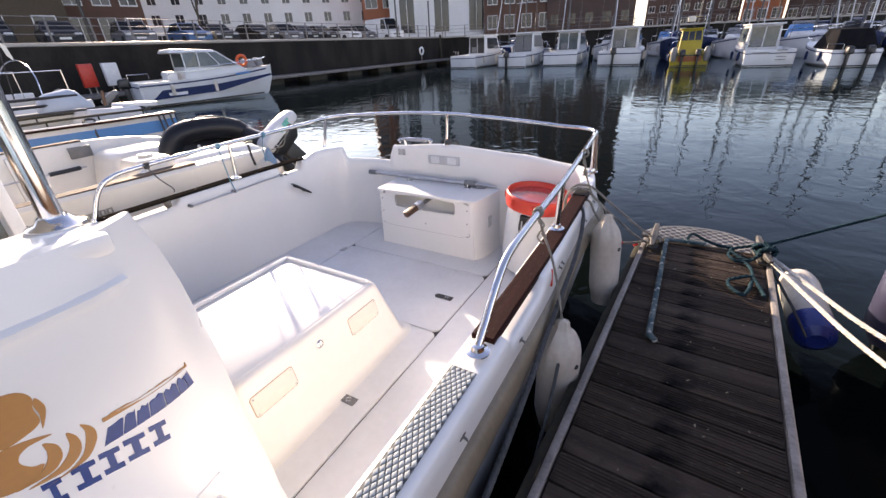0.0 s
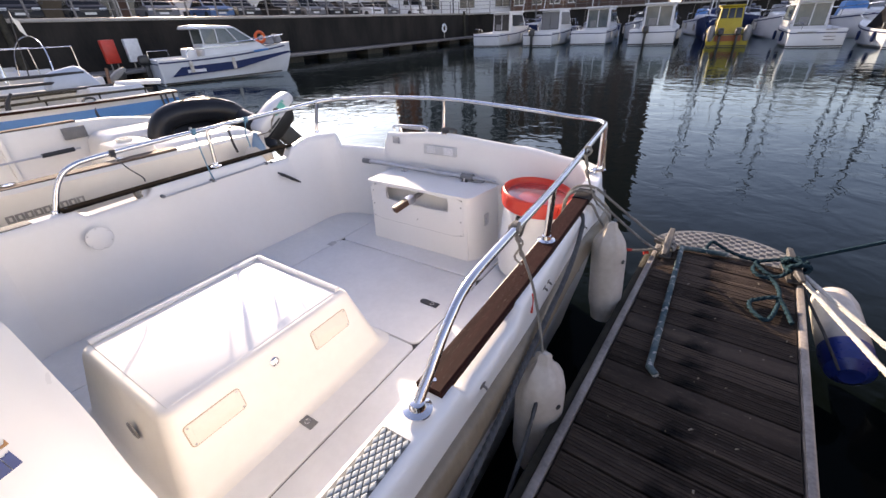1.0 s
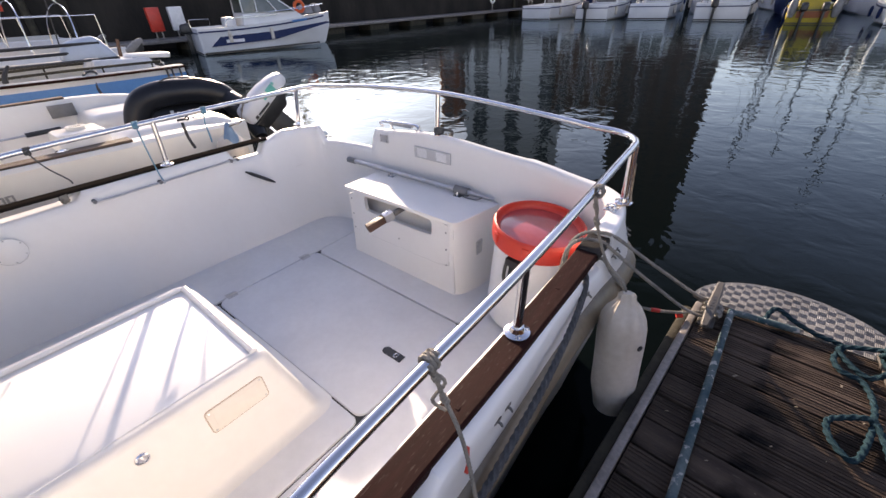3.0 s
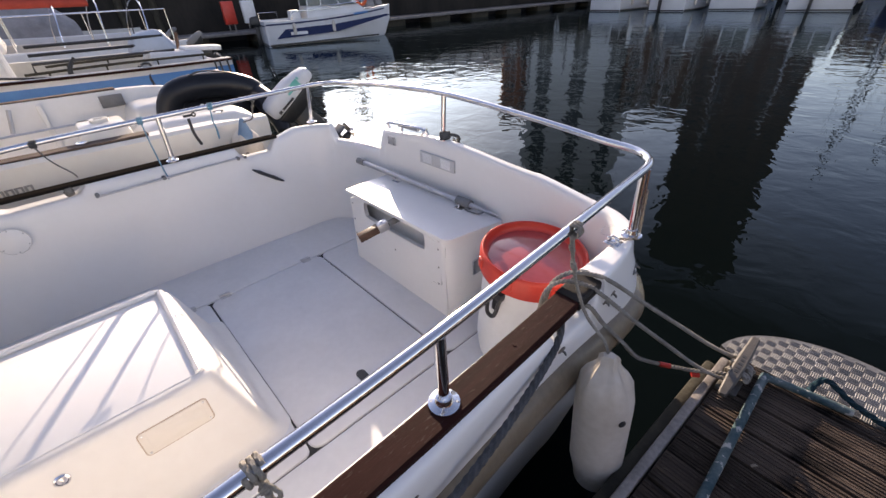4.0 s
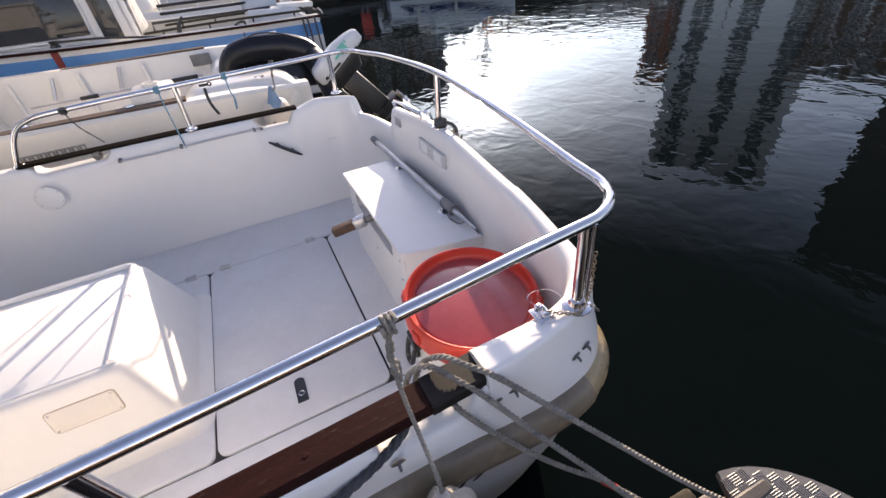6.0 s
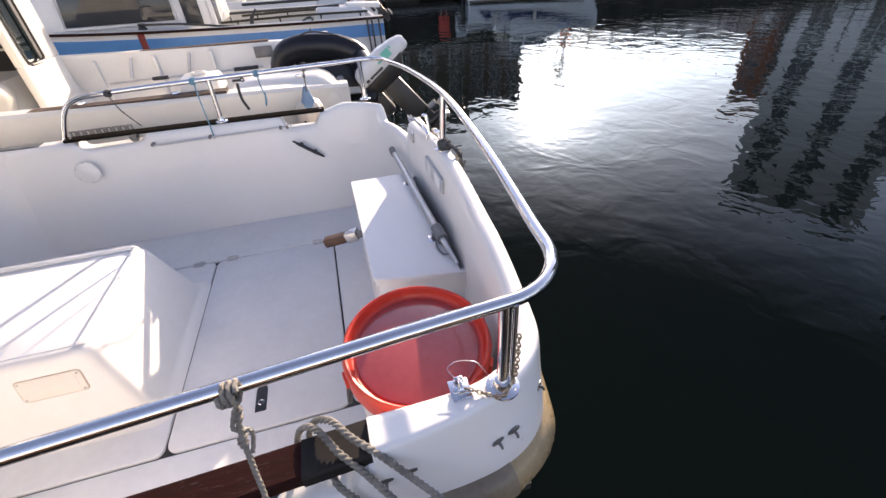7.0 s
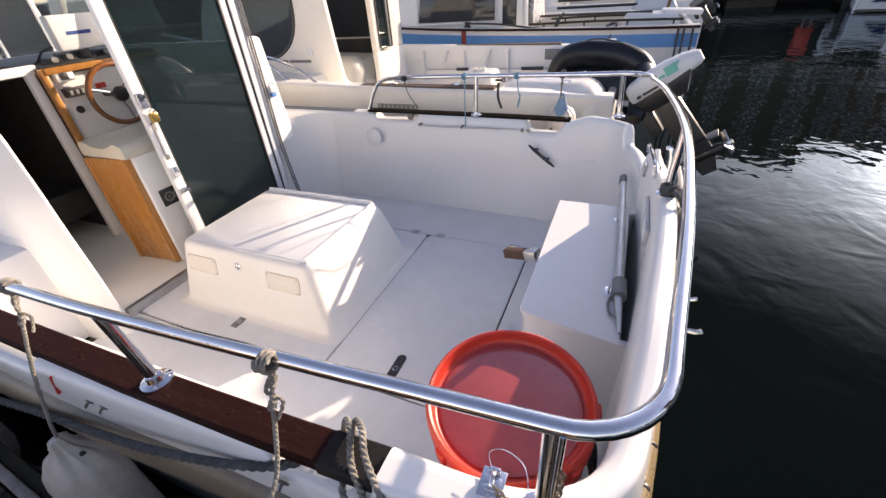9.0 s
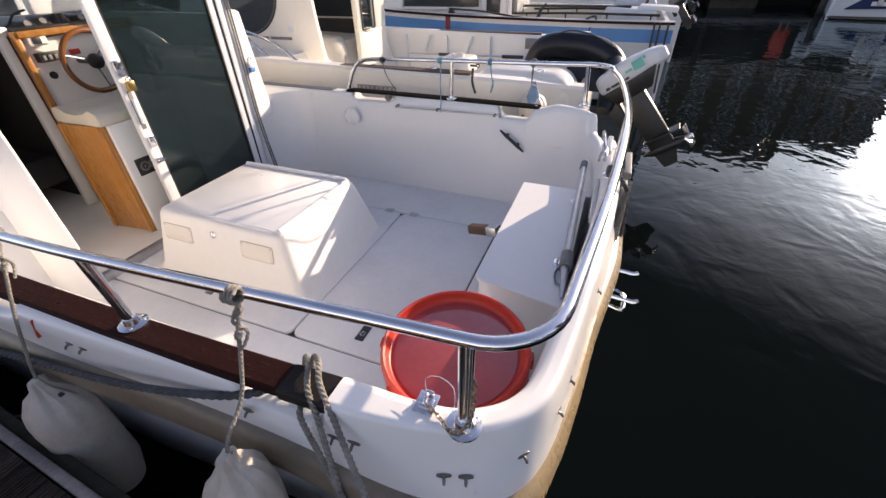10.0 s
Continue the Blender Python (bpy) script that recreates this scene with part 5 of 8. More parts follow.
for k in range(8):
    a = radians(k * 45 + 12)
    part("lid_lug", Mesh().box(0.205, 0.222, -0.016, 0.016, 0.478, 0.52, 0.004), RED, lid).matrix_basis = pose(*BC, FLOOR, 0, 0, math.degrees(a))
for a in (268, 88):
    m = pose(*BC, FLOOR, 0, 0, a)
    h = Mesh().tube([(0.200, -0.024, 0.425), (0.214, -0.026, 0.40), (0.224, -0.020, 0.345), (0.226, 0.0, 0.330), (0.224, 0.020, 0.345), (0.214, 0.026, 0.40), (0.200, 0.024, 0.425)], 0.0085, 8, 5).box(0.186, 0.216, -0.034, 0.034, 0.405, 0.440, 0.006).box(0.19, 0.206, -0.014, 0.014, 0.345, 0.41, 0.004)
    part("drum_handle", Mesh().add([m @ Vector(p) for p in h.v], h.f), BLACK, bucket, "black carrying handle")

for ob in bucket.children:
    ob.matrix_basis = pose(BC[0] + 0.0, BC[1], FLOOR + 0.016, 0, 5.5, 0) @ Matrix.Diagonal((0.94, 0.94, 1.0, 1.0)) @ pose(-BC[0], -BC[1], -FLOOR) @ ob.matrix_basis

bm_pole = thing("boat_hook_pole", "grey aluminium pole with black grips lying along the locker top", "pole", (-0.1, -0.06, 0.674))
a, b, c = Vector((-0.70, -0.088, 0.705)), Vector((0.228, -0.062, 0.700)), Vector((0.44, -0.05, 0.695))
part("pole_tube", Mesh().tube([a, b], 0.0155, 12), ALU, bm_pole)
part("pole_grip", Mesh().tube([a, a + Vector((0.07, 0, 0))], 0.019, 12), GREYP, bm_pole)
part("pole_collar", Mesh().tube([b - Vector((0.04, 0, 0)), b + Vector((0.05, 0.002, 0))], 0.024, 12), GREYP, bm_pole)
part("pole_tip", Mesh().tube([b + Vector((0.05, 0, 0)), c], [0.014, 0.005], 10), ALU, bm_pole)
for x in (-0.32, 0.2):
    part("pole_clip", Mesh().box(x, x + 0.05, -0.105, -0.065, 0.674, 0.678, 0.001).tube([(x + 0.025, -0.095, 0.676), (x + 0.025, -0.09, 0.70)], 0.005, 8), STEEL, bm_pole)
part("pole_hook", Mesh().tube([(0.26, -0.085, 0.68), (0.30, -0.09, 0.682), (0.35, -0.08, 0.684), (0.365, -0.06, 0.69)], 0.004, 8, 4), GREYP, bm_pole)


def fender(x, y, z_top, length, r, hang, tilt=0.0, lean=0.0, base=FENDER, name="fender", label="dirty white cylindrical fender hanging between boat and pontoon"):
    e = thing(name, label, "fender", (x, y, z_top - length / 2), "fenders along the hull")
    prof = [(0.0, -length), (0.03, -length), (0.06, -length + 0.015), (r * 0.85, -length + 0.06), (r, -length + 0.12), (r, -0.17), (r * 0.97, -0.125), (r * 0.86, -0.085), (r * 0.62, -0.05), (0.034, -0.028), (0.025, -0.012), (0.024, 0.006), (0.017, 0.014), (0.0, 0.015)]
    m = pose(x, y, z_top, tilt, -lean, 20)
    body = Mesh().lathe(prof[:5] + [(r, -0.30), (r, -0.22)] + prof[5:], (0, 0, 0), 44)
    for i, p in enumerate(body.v):
        a, rad = math.atan2(p[1], p[0]), math.hypot(p[0], p[1])
        # puckered folds that run down from the eye and die out on the shoulder
        fold = ramp(p[2], [(-0.24, 0.0), (-0.11, 0.07), (-0.045, 0.26), (0.0, 0.30)]) if p[2] < -0.002 or rad > 0.01 else 0
        q = 1 + fold * (0.6 * math.sin(5 * a + 0.7 + 9 * p[2]) * abs(math.sin(2.5 * a + 0.3)) + 0.25 * math.sin(11 * a + 1.9))
        flat_eye = ramp(p[2], [(-0.05, 1.0), (-0.02, 0.75), (0.01, 0.62)])
        body.v[i] = tuple(m @ Vector((p[0] * q, p[1] * q * flat_eye, p[2])))
    part("fender_body", body, base, e)
    k = part("fender_eye", Mesh().lathe([(0.010, 0), (0.010, 0.003), (0.004, 0.003), (0, -0.004)], (0, 0, 0), 12, m @ pose(0, 0, 0, 0, 0, -136) @ pose(0.0, r + 0.0005, -0.16, -90, 0, 0)), BLACK, e)
    if hang:
        part("fender_lanyard", Mesh().tube(hang, 0.0040, 10, 44, 3, 0.010), ROPE, e, "grey twisted fender line")
        line = spline([Vector(p) for p in hang], 20)
        for at in (0.12, 0.24, 0.93):
            i = int(at * (len(line) - 2))
            d = (line[i + 1] - line[i]).normalized()
            u = d.orthogonal().normalized()
            w = d.cross(u)
            part("line_knot", Mesh().tube([line[i] + d * (0.016 * k / 24 - 0.008) + (u * math.cos(k * 0.72) + w * math.sin(k * 0.72)) * (0.0046 + 0.0012 * math.sin(k * 0.9)) for k in range(25)], 0.0030, 8, 2, 3, 0.010), ROPE, e)
    return e


KNOT1 = (1.137, -0.601, 1.122)
fender(1.285, -0.605, 0.805, 0.52, 0.076, [(1.127, -0.601, 1.11), (1.15, -0.61, 1.04), (1.168, -0.61, 0.98), (1.205, -0.605, 0.90), (1.265, -0.603, 0.845), (1.283, -0.604, 0.79)], lean=4.0)
fender(1.272, -1.385, 0.66, 0.56, 0.083, [(1.146, -1.375, 1.09), (1.165, -1.37, 1.02), (1.20, -1.365, 0.93), (1.228, -1.37, 0.84), (1.26, -1.382, 0.71), (1.27, -1.385, 0.64)])
fender(1.335, -2.25, 0.62, 0.56, 0.093, None)
fender(-1.40, -0.52, 0.90, 0.62, 0.10, [(-1.10, -0.49, 1.127), (-1.16, -0.50, 1.05), (-1.20, -0.505, 0.98), (-1.36, -0.515, 0.93), (-1.40, -0.52, 0.89)], label="white fender with a blue cover hanging outside the far gunwale")


def knot(p, way, m, r=0.0038, turns=3, size=0.0155, name="rope_knot", label="grey rope hitched round the guard rail", tail=None):
    """Turns of rope round a bar, with an optional tail."""
    p, way = Vector(p), Vector(way).normalized()
    u = way.orthogonal().normalized()
    w = way.cross(u)
    pts = []
    for k in range(turns * 10 + 1):
        a = 2 * math.pi * k / 10
        pts.append(p + way * (-0.0085 * turns / 2 + 0.0085 * k / 10) + u * (size * math.cos(a)) + w * (size * math.sin(a)))
    e = thing(name, label, "rope", p)
    part("hitch", Mesh().tube(pts, r, 8, 4, 3, 0.014), m, e)
    if tail:
        part("rope_tail", Mesh().tube(tail, r * 0.85, 8, 24, 3, 0.012), m, e)
    return e


knot(KNOT1, (-0.02, 0.44, 0.02), ROPE, tail=[(1.135, -0.60, 1.10), (1.15, -0.615, 1.06), (1.14, -0.60, 1.03), (1.158, -0.605, 1.0)])
knot((1.145, -1.375, 1.092), (0, 1, 0.04), ROPE, tail=[(1.148, -1.375, 1.07), (1.165, -1.36, 1.04), (1.15, -1.38, 1.0), (1.168, -1.365, 0.97)])
knot((-1.135, -1.53, 1.085), (0, 1, 0), ROPED, tail=[(-1.13, -1.53, 1.07), (-1.11, -1.5, 1.0), (-1.10, -1.45, 0.93), (-1.12, -1.44, 0.90)], label="dark cord tied to the guard rail")
knot((-1.112, -1.092, 1.105), (0, 1, 0), ROPEL, 0.004, 3, 0.016, tail=[(-1.11, -1.09, 1.09), (-1.10, -1.09, 1.0), (-1.085, -1.085, 0.86), (-1.06, -1.08, 0.79)], label="thin light blue cord tied to the guard rail")
knot((-1.085, -0.75, 1.116), (0, 1, 0), ROPEL, 0.004, 3, 0.016, tail=[(-1.09, -0.75, 1.10), (-1.12, -0.75, 1.03), (-1.13, -0.74, 0.97), (-1.11, -0.75, 0.93), (-1.14, -0.74, 1.0)], label="thin light blue cord looped on the guard rail")
knot((-1.095, -0.49, 1.125), (0, 1, 0), ROPED, 0.005, 3, 0.017, label="dark cord tied to the guard rail")
knot((0.0, 0.04, 0.975), (0, 0, 1), ROPED, 0.009, 3, 0.02, label="black cord wound round the rail post", tail=[(0.02, 0.05, 0.98), (0.07, 0.07, 0.97), (0.03, 0.1, 0.9), (-0.03, 0.12, 0.7), (-0.02, 0.11, 0.55)])
knot((-1.118, -1.50, 0.842), (0, 1, 0.2), ROPE, 0.009, 3, 0.014, label="brown rope end stuffed in the gunwale pocket")
ladder = thing("boarding_ladder", "folded steel boarding ladder with grey treads behind the transom", "ladder", (-0.30, 0.08, 0.6))
for x in (-0.42, -0.18):
    part("ladder_side", Mesh().tube([(x, 0.045, 0.97), (x, 0.075, 0.93), (x, 0.085, 0.62)], 0.009, 8, 3), STEEL, ladder)
for k in range(4):
    part("ladder_tread", Mesh().box(-0.42, -0.18, 0.085, 0.115, 0.64 + 0.075 * k, 0.675 + 0.075 * k, 0.006), GREYP, ladder, "ribbed grey tread")
hank = thing("rope_hank", "hank of grey cord hung behind the transom", "rope", (0.05, 0.09, 0.75))
rr = random.Random(5)
part("cord", Mesh().tube([(0.03 + 0.035 * math.sin(k * 1.9) + rr.uniform(-0.01, 0.01), 0.075 + rr.uniform(0, 0.03), 0.78 + 0.15 * math.cos(k * 1.57) + rr.uniform(-0.03, 0.03)) for k in range(26)], 0.005, 8, 5, 3, 0.02), ROPE, hank)
hood = thing("fender_hood", "faded blue cloth cap on a hanging fender", "fender cover", (-1.40, -0.52, 0.9))
part("hood_cloth", Mesh().lathe([(0.010, 0.11), (0.022, 0.08), (0.038, 0.03), (0.058, -0.01), (0.066, -0.035), (0.064, -0.04)], (-1.38, -0.52, 0.845), 14), mat("faded_blue_cloth", (0.10, 0.20, 0.32), (0.2, 0.3, 0.4), 12, 0.8, 0.1), hood)
strap = thing("cord_winder", "black plastic winder and strap hung on the guard rail", "strap", (-1.10, -0.86, 1.1))
part("winder", Mesh().box(-1.116, -1.104, -0.892, -0.842, 1.078, 1.092, 0.005).tube(ring_pts((-1.11, -0.838, 1.086), 0.009, 12, 0, 360, "x"), 0.004, 8), BLACK, strap)
part("strap", Mesh().tube([(-1.11, -0.87, 1.07), (-1.10, -0.87, 0.99), (-1.11, -0.85, 0.92)], 0.008, 8, 4), BLACK, strap)

REDTAPE = mat("red_tape", (0.55, 0.02, 0.012), (0.42, 0.03, 0.02), 20, 0.5, 0.1)
# mooring lines from the pontoon cleat to the boat's quarter
for j, pts in enumerate(([(1.055, -0.565, 0.80), (1.058, -0.54, 0.885), (1.085, -0.50, 0.918), (1.13, -0.465, 0.918), (1.168, -0.415, 0.888), (1.25, -0.30, 0.775), (1.33, -0.19, 0.668), (1.41, -0.082, 0.563), (1.478, 0.01, 0.487), (1.50, 0.03, 0.49)],
                        [(1.055, -0.59, 0.80), (1.058, -0.565, 0.875), (1.085, -0.53, 0.905), (1.14, -0.492, 0.899), (1.17, -0.455, 0.862), (1.25, -0.365, 0.750), (1.33, -0.275, 0.645), (1.41, -0.19, 0.547), (1.474, -0.12, 0.485), (1.50, -0.09, 0.48)],
                        [(1.13, -0.515, 0.845), (1.168, -0.505, 0.842), (1.194, -0.455, 0.765), (1.234, -0.372, 0.655), (1.262, -0.285, 0.545), (1.307, -0.211, 0.492), (1.345, -0.18, 0.482), (1.41, -0.14, 0.48), (1.47, -0.10, 0.485), (1.50, -0.08, 0.48)])):
    e = thing("mooring_line", "weathered grey three-strand mooring line from boat to pontoon cleat", "rope", pts[-1], "mooring lines")
    part("rope", Mesh().tube(pts, 0.0058, 15, 90, 3, 0.012), ROPE, e)
    if j == 2:
        part("whipping", Mesh().tube([Vector(pts[5]).lerp(Vector(pts[6]), 0.2), Vector(pts[5]).lerp(Vector(pts[6]), 0.95)], 0.0085, 10), REDTAPE, e, "red tape whipping")
        part("whipping", Mesh().tube([(1.405, -0.15, 0.465), (1.425, -0.137, 0.468)], 0.009, 10), REDTAPE, e, "red tape whipping")
e = thing("mooring_line", "dark grey braided mooring line running forward along the hull", "rope", (1.19, -0.6, 0.8), "mooring lines")
part("rope", Mesh().tube([(1.10, -0.59, 0.845), (1.155, -0.63, 0.84), (1.19, -0.75, 0.815), (1.222, -1.0, 0.772), (1.236, -1.25, 0.735), (1.246, -1.5, 0.70), (1.262, -1.8, 0.655), (1.275, -2.3, 0.58), (1.29, -3.2, 0.46), (1.33, -4.2, 0.46)], 0.0085, 14, 60, 4, 0.024), ROPED, e)
e = thing("mooring_line", "thin grey rope hanging down the hull side", "rope", (1.26, -1.8, 0.3), "mooring lines")
part("rope", Mesh().tube([(1.26, -1.33, 0.62), (1.29, -1.5, 0.50), (1.30, -1.8, 0.30), (1.29, -2.1, 0.12), (1.28, -2.4, 0.0)], 0.0062, 10, 24, 3, 0.03), ROPED, e)


# ---- neighbouring boats ----
def open_hull(e, cx, b, y_aft, length, zs, floor, cockpit, m_out, m_in, cap=0.10, bow_rise=0.25, stripe=None, stern=0.0):
    """A hull with an open aft cockpit, bow towards -y."""
    outer, inner, sheer = [], [], []
    for k in range(31):
        t = k / 30
        y = y_aft - length * t
        w = b * (1 - max(0, (t - 0.35) / 0.65) ** 2.3) * (1 - stern * max(0, 1 - t / 0.1) ** 2.4) + 0.015
        z = zs + bow_rise * t * t - stern * 0.35 * max(0, 1 - t / 0.1) ** 2
        outer.append([(cx + w - 0.02, y, z), (cx + w, y, z - 0.02), (cx + w * 0.985, y, 0.35), (cx + w * 0.93, y, 0.05), (cx, y, -0.35), (cx - w * 0.93, y, 0.05), (cx - w * 0.985, y, 0.35), (cx - w, y, z - 0.02), (cx - w + 0.02, y, z)])
        sheer.append((w, y, z))
        if t <= cockpit:
            zi = floor
        else:
            zi = z - 0.03
        wi = max(0.02, w - cap)
        inner.append([(cx + w - 0.02, y, z), (cx + wi, y, z), (cx + wi - 0.01, y, z - 0.02), (cx + wi - 0.05, y, zi), (cx, y, zi + 0.005), (cx - wi + 0.05, y, zi), (cx - wi + 0.01, y, z - 0.02), (cx - wi, y, z), (cx - w + 0.02, y, z)])
    part("hull", Mesh().loft(outer, False), m_out, e)
    part("deck_and_cockpit", Mesh().loft(inner, False), m_in, e)
    part("transom", Mesh().box(cx - b * (1 - stern), cx + b * (1 - stern), y_aft - 0.06, y_aft, 0.0, zs - 0.06 - stern * 0.4, 0.015), m_out, e)
    for s in (1, -1):
        if stripe:
            part("hull_stripe", Mesh().loft([[(cx + s * (w + 0.003), y, z - stripe[0]), (cx + s * (w + 0.003), y, z - stripe[1]), (cx + s * (w - 0.01), y, z - stripe[1]), (cx + s * (w - 0.01), y, z - stripe[0])] for w, y, z in sheer[:24]]), BLUE, e, "broad blue painted band")
    return sheer


def outboard(e, x, y, z, tilt, cowl, name="outboard_motor", scale=1.0, turn=0.0):
    """A clamped-on motor; tilt lifts the leg. Its parts hang under one part of the boat."""
    m = pose(x, y, z, 0, 0, turn) @ pose(0, 0, 0, tilt, 0, 0) @ Matrix.Scale(scale, 4)
    put = lambda g: Mesh().add([m @ Vector(p) for p in g.v], g.f)
    body = part(name, put(Mesh().loft([[(wx * math.copysign(abs(math.cos(t)) ** 0.55, math.cos(t)), y, zc + hz * math.copysign(abs(math.sin(t)) ** 0.55, math.sin(t))) for t in [2 * math.pi * k / 24 for k in range(24)]] for y, wx, hz, zc in ((-0.07, 0.06, 0.045, 0.20), (-0.06, 0.09, 0.07, 0.205), (-0.03, 0.11, 0.088, 0.21), (0.10, 0.118, 0.098, 0.218), (0.28, 0.115, 0.095, 0.218), (0.42, 0.10, 0.08, 0.21), (0.50, 0.085, 0.062, 0.202), (0.53, 0.055, 0.04, 0.198))])), cowl, e, "outboard motor")
    part("motor_tray", put(Mesh().hexa([(-0.10, 0.02, 0.0), (0.10, 0.02, 0.0), (0.09, 0.34, 0.0), (-0.09, 0.34, 0.0)], [(-0.132, -0.05, 0.135), (0.132, -0.05, 0.135), (0.115, 0.44, 0.16), (-0.115, 0.44, 0.16)], 0.02)), BLACK, body)
    part("motor_leg", put(Mesh().hexa([(-0.035, 0.08, -0.60), (0.035, 0.08, -0.60), (0.02, 0.30, -0.60), (-0.02, 0.30, -0.60)], [(-0.06, 0.06, 0.02), (0.06, 0.06, 0.02), (0.05, 0.26, 0.02), (-0.05, 0.26, 0.02)], 0.02).box(-0.09, 0.09, 0.06, 0.38, -0.46, -0.445, 0.004)), BLACK, body)
    part("gear_case", put(Mesh().tube([(0, 0.0, -0.58), (0, 0.1, -0.58), (0, 0.32, -0.58), (0, 0.38, -0.58)], [0.01, 0.045, 0.045, 0.03], 10).hexa([(-0.01, 0.12, -0.76), (0.01, 0.12, -0.76), (0.01, 0.24, -0.76), (-0.01, 0.24, -0.76)], [(-0.012, 0.08, -0.58), (0.012, 0.08, -0.58), (0.012, 0.3, -0.58), (-0.012, 0.3, -0.58)])), BLACK, body)
    pr = Mesh()
    for a in (0, 120, 240):
        k = Mesh().box(0.02, 0.12, -0.006, 0.006, -0.035, 0.035, 0.003)
        r = pose(0, 0.40, -0.58, 0, a, 0) @ pose(0, 0, 0, 35, 0, 0)
        pr.add([r @ Vector(p) for p in k.v], k.f)
    part("propeller", put(pr.tube([(0, 0.37, -0.58), (0, 0.44, -0.58)], 0.025, 8)), ALU, body)
    part("clamp_bracket", put(Mesh().box(-0.08, 0.08, -0.07, 0.03, -0.22, 0.06, 0.01).tube([(-0.1, 0.0, -0.02), (0.1, 0.0, -0.02)], 0.02, 8)), BLACK, body)
    return body, put


FADED = mat("faded_grey_transfer", (0.34, 0.32, 0.29), (0.24, 0.22, 0.2), 8, 0.5, 0.1)
n1 = thing("pilothouse_boat", "white and cream pilothouse motor boat with dark wood cappings, moored alongside", "boat", (-2.66, -3, 0))
sh = open_hull(n1, -2.68, 1.16, -0.22, 6.2, 0.925, 0.34, 0.42, N1W, CREAM, 0.13, 0.2, stern=0.2)
for s, y0, y1 in ((1, -2.55, -1.03), (-1, -2.9, -0.9)):
    part("wood_capping", Mesh().loft([[(-2.68 + s * 1.095 + o, y, h) for o, h in ((-0.045, 0.927), (0.045, 0.927), (0.045, 0.945), (-0.045, 0.945))] for y in (y0, y1)]), GREYWOOD, n1, "dark wooden capping on the gunwale")
for y in (-2.25, -1.7):
    part("rod_support", Mesh().tube([(-3.66, y, 0.90), (-3.60, y - 0.05, 0.72)], 0.016, 8), ALU, n1)
part("fishing_rod", Mesh().tube([(-3.56, -2.5, 0.70), (-3.56, -1.0, 0.715)], 0.009, 8), ALU, n1)
part("rod_grip", Mesh().tube([(-3.56, -1.3, 0.712), (-3.56, -1.05, 0.715)], 0.02, 8), BLACK, n1)
part("rod_grip", Mesh().tube([(-3.56, -2.1, 0.704), (-3.56, -1.95, 0.706)], 0.018, 8), BLACK, n1)
for y in (-2.6, -2.05, -1.5):
    part("liner_rib", Mesh().box(-3.70, -3.655, y - 0.02, y + 0.02, 0.36, 0.90, 0.01), CREAM, n1)
part("liner_vent", Mesh().box(-3.66, -3.645, -1.06, -0.87, 0.79, 0.90, 0.004), GREYP, n1)
part("motor_well", Mesh().hexa([(-2.2, -1.15, 0.34), (-1.66, -1.15, 0.34), (-1.62, -0.26, 0.34), (-2.2, -0.26, 0.34)], [(-2.16, -1.08, 0.95), (-1.60, -1.08, 0.95), (-1.60, -0.28, 0.95), (-2.1, -0.28, 0.95)], 0.17, 7), N1W, n1, "white moulded motor well")
part("motor_well", Mesh().hexa([(-3.7, -1.0, 0.34), (-3.0, -1.0, 0.34), (-3.0, -0.26, 0.34), (-3.7, -0.26, 0.34)], [(-3.66, -0.9, 0.84), (-3.1, -0.9, 0.84), (-3.1, -0.3, 0.84), (-3.66, -0.3, 0.84)], 0.1, 5), N1W, n1, "white moulded motor well")
for x, y in ((-1.75, -0.55), (-1.62, -1.35), (-1.62, -1.9)):
    part("rod_holder", Mesh().lathe([(0.035, 0), (0.035, 0.006), (0.022, 0.007), (0.02, 0.0), (0, -0.01)], (x, y, 0.945), 16), STEEL, n1)
part("bait_basin", Mesh().hexa([(-1.95, -1.36, 0.90), (-1.68, -1.36, 0.90), (-1.68, -1.08, 0.90), (-1.95, -1.08, 0.90)], [(-1.93, -1.34, 1.01), (-1.70, -1.34, 1.01), (-1.70, -1.10, 1.01), (-1.93, -1.10, 1.01)], 0.02).lathe([(0.05, 0), (0.05, 0.02), (0.03, 0.02), (0.03, 0.01), (0, 0.01)], (-1.81, -1.22, 1.01), 16), N1W, n1)
for k in range(9):
    y = -2.0 + 0.040 * k
    part("hull_word_bar", Mesh().box(-1.514, -1.5035, y, y + 0.012, 0.775, 0.815).box(-1.514, -1.5035, y + 0.012, y + 0.036, 0.775, 0.783).box(-1.514, -1.5035, y + 0.012, y + 0.036, 0.807, 0.815).box(-1.514, -1.5035, y + 0.026, y + 0.036, 0.783, 0.807), FADED, n1, "outlined grey word bar")
# pilothouse
part("pilothouse_side", Mesh().prism([(-4.6, 0.9), (-2.68, 0.84), (-2.72, 1.2), (-2.78, 1.95), (-4.0, 1.95), (-4.3, 1.5)], -2.09, -2.05, None, "x"), N1W, n1)
part("pilothouse_side", Mesh().prism([(-4.6, 0.9), (-2.68, 0.84), (-2.72, 1.2), (-2.78, 1.95), (-4.0, 1.95), (-4.3, 1.5)], -3.33, -3.29, None, "x"), N1W, n1)
part("pilothouse_window", Mesh().prism([(-3.86, 1.16), (-3.6, 1.08), (-3.4, 1.10), (-3.22, 1.22), (-3.12, 1.42), (-3.1, 1.8), (-3.86, 1.8)], -2.056, -2.045, None, "x"), DARKGLASS, n1, "dark rounded pilothouse window")
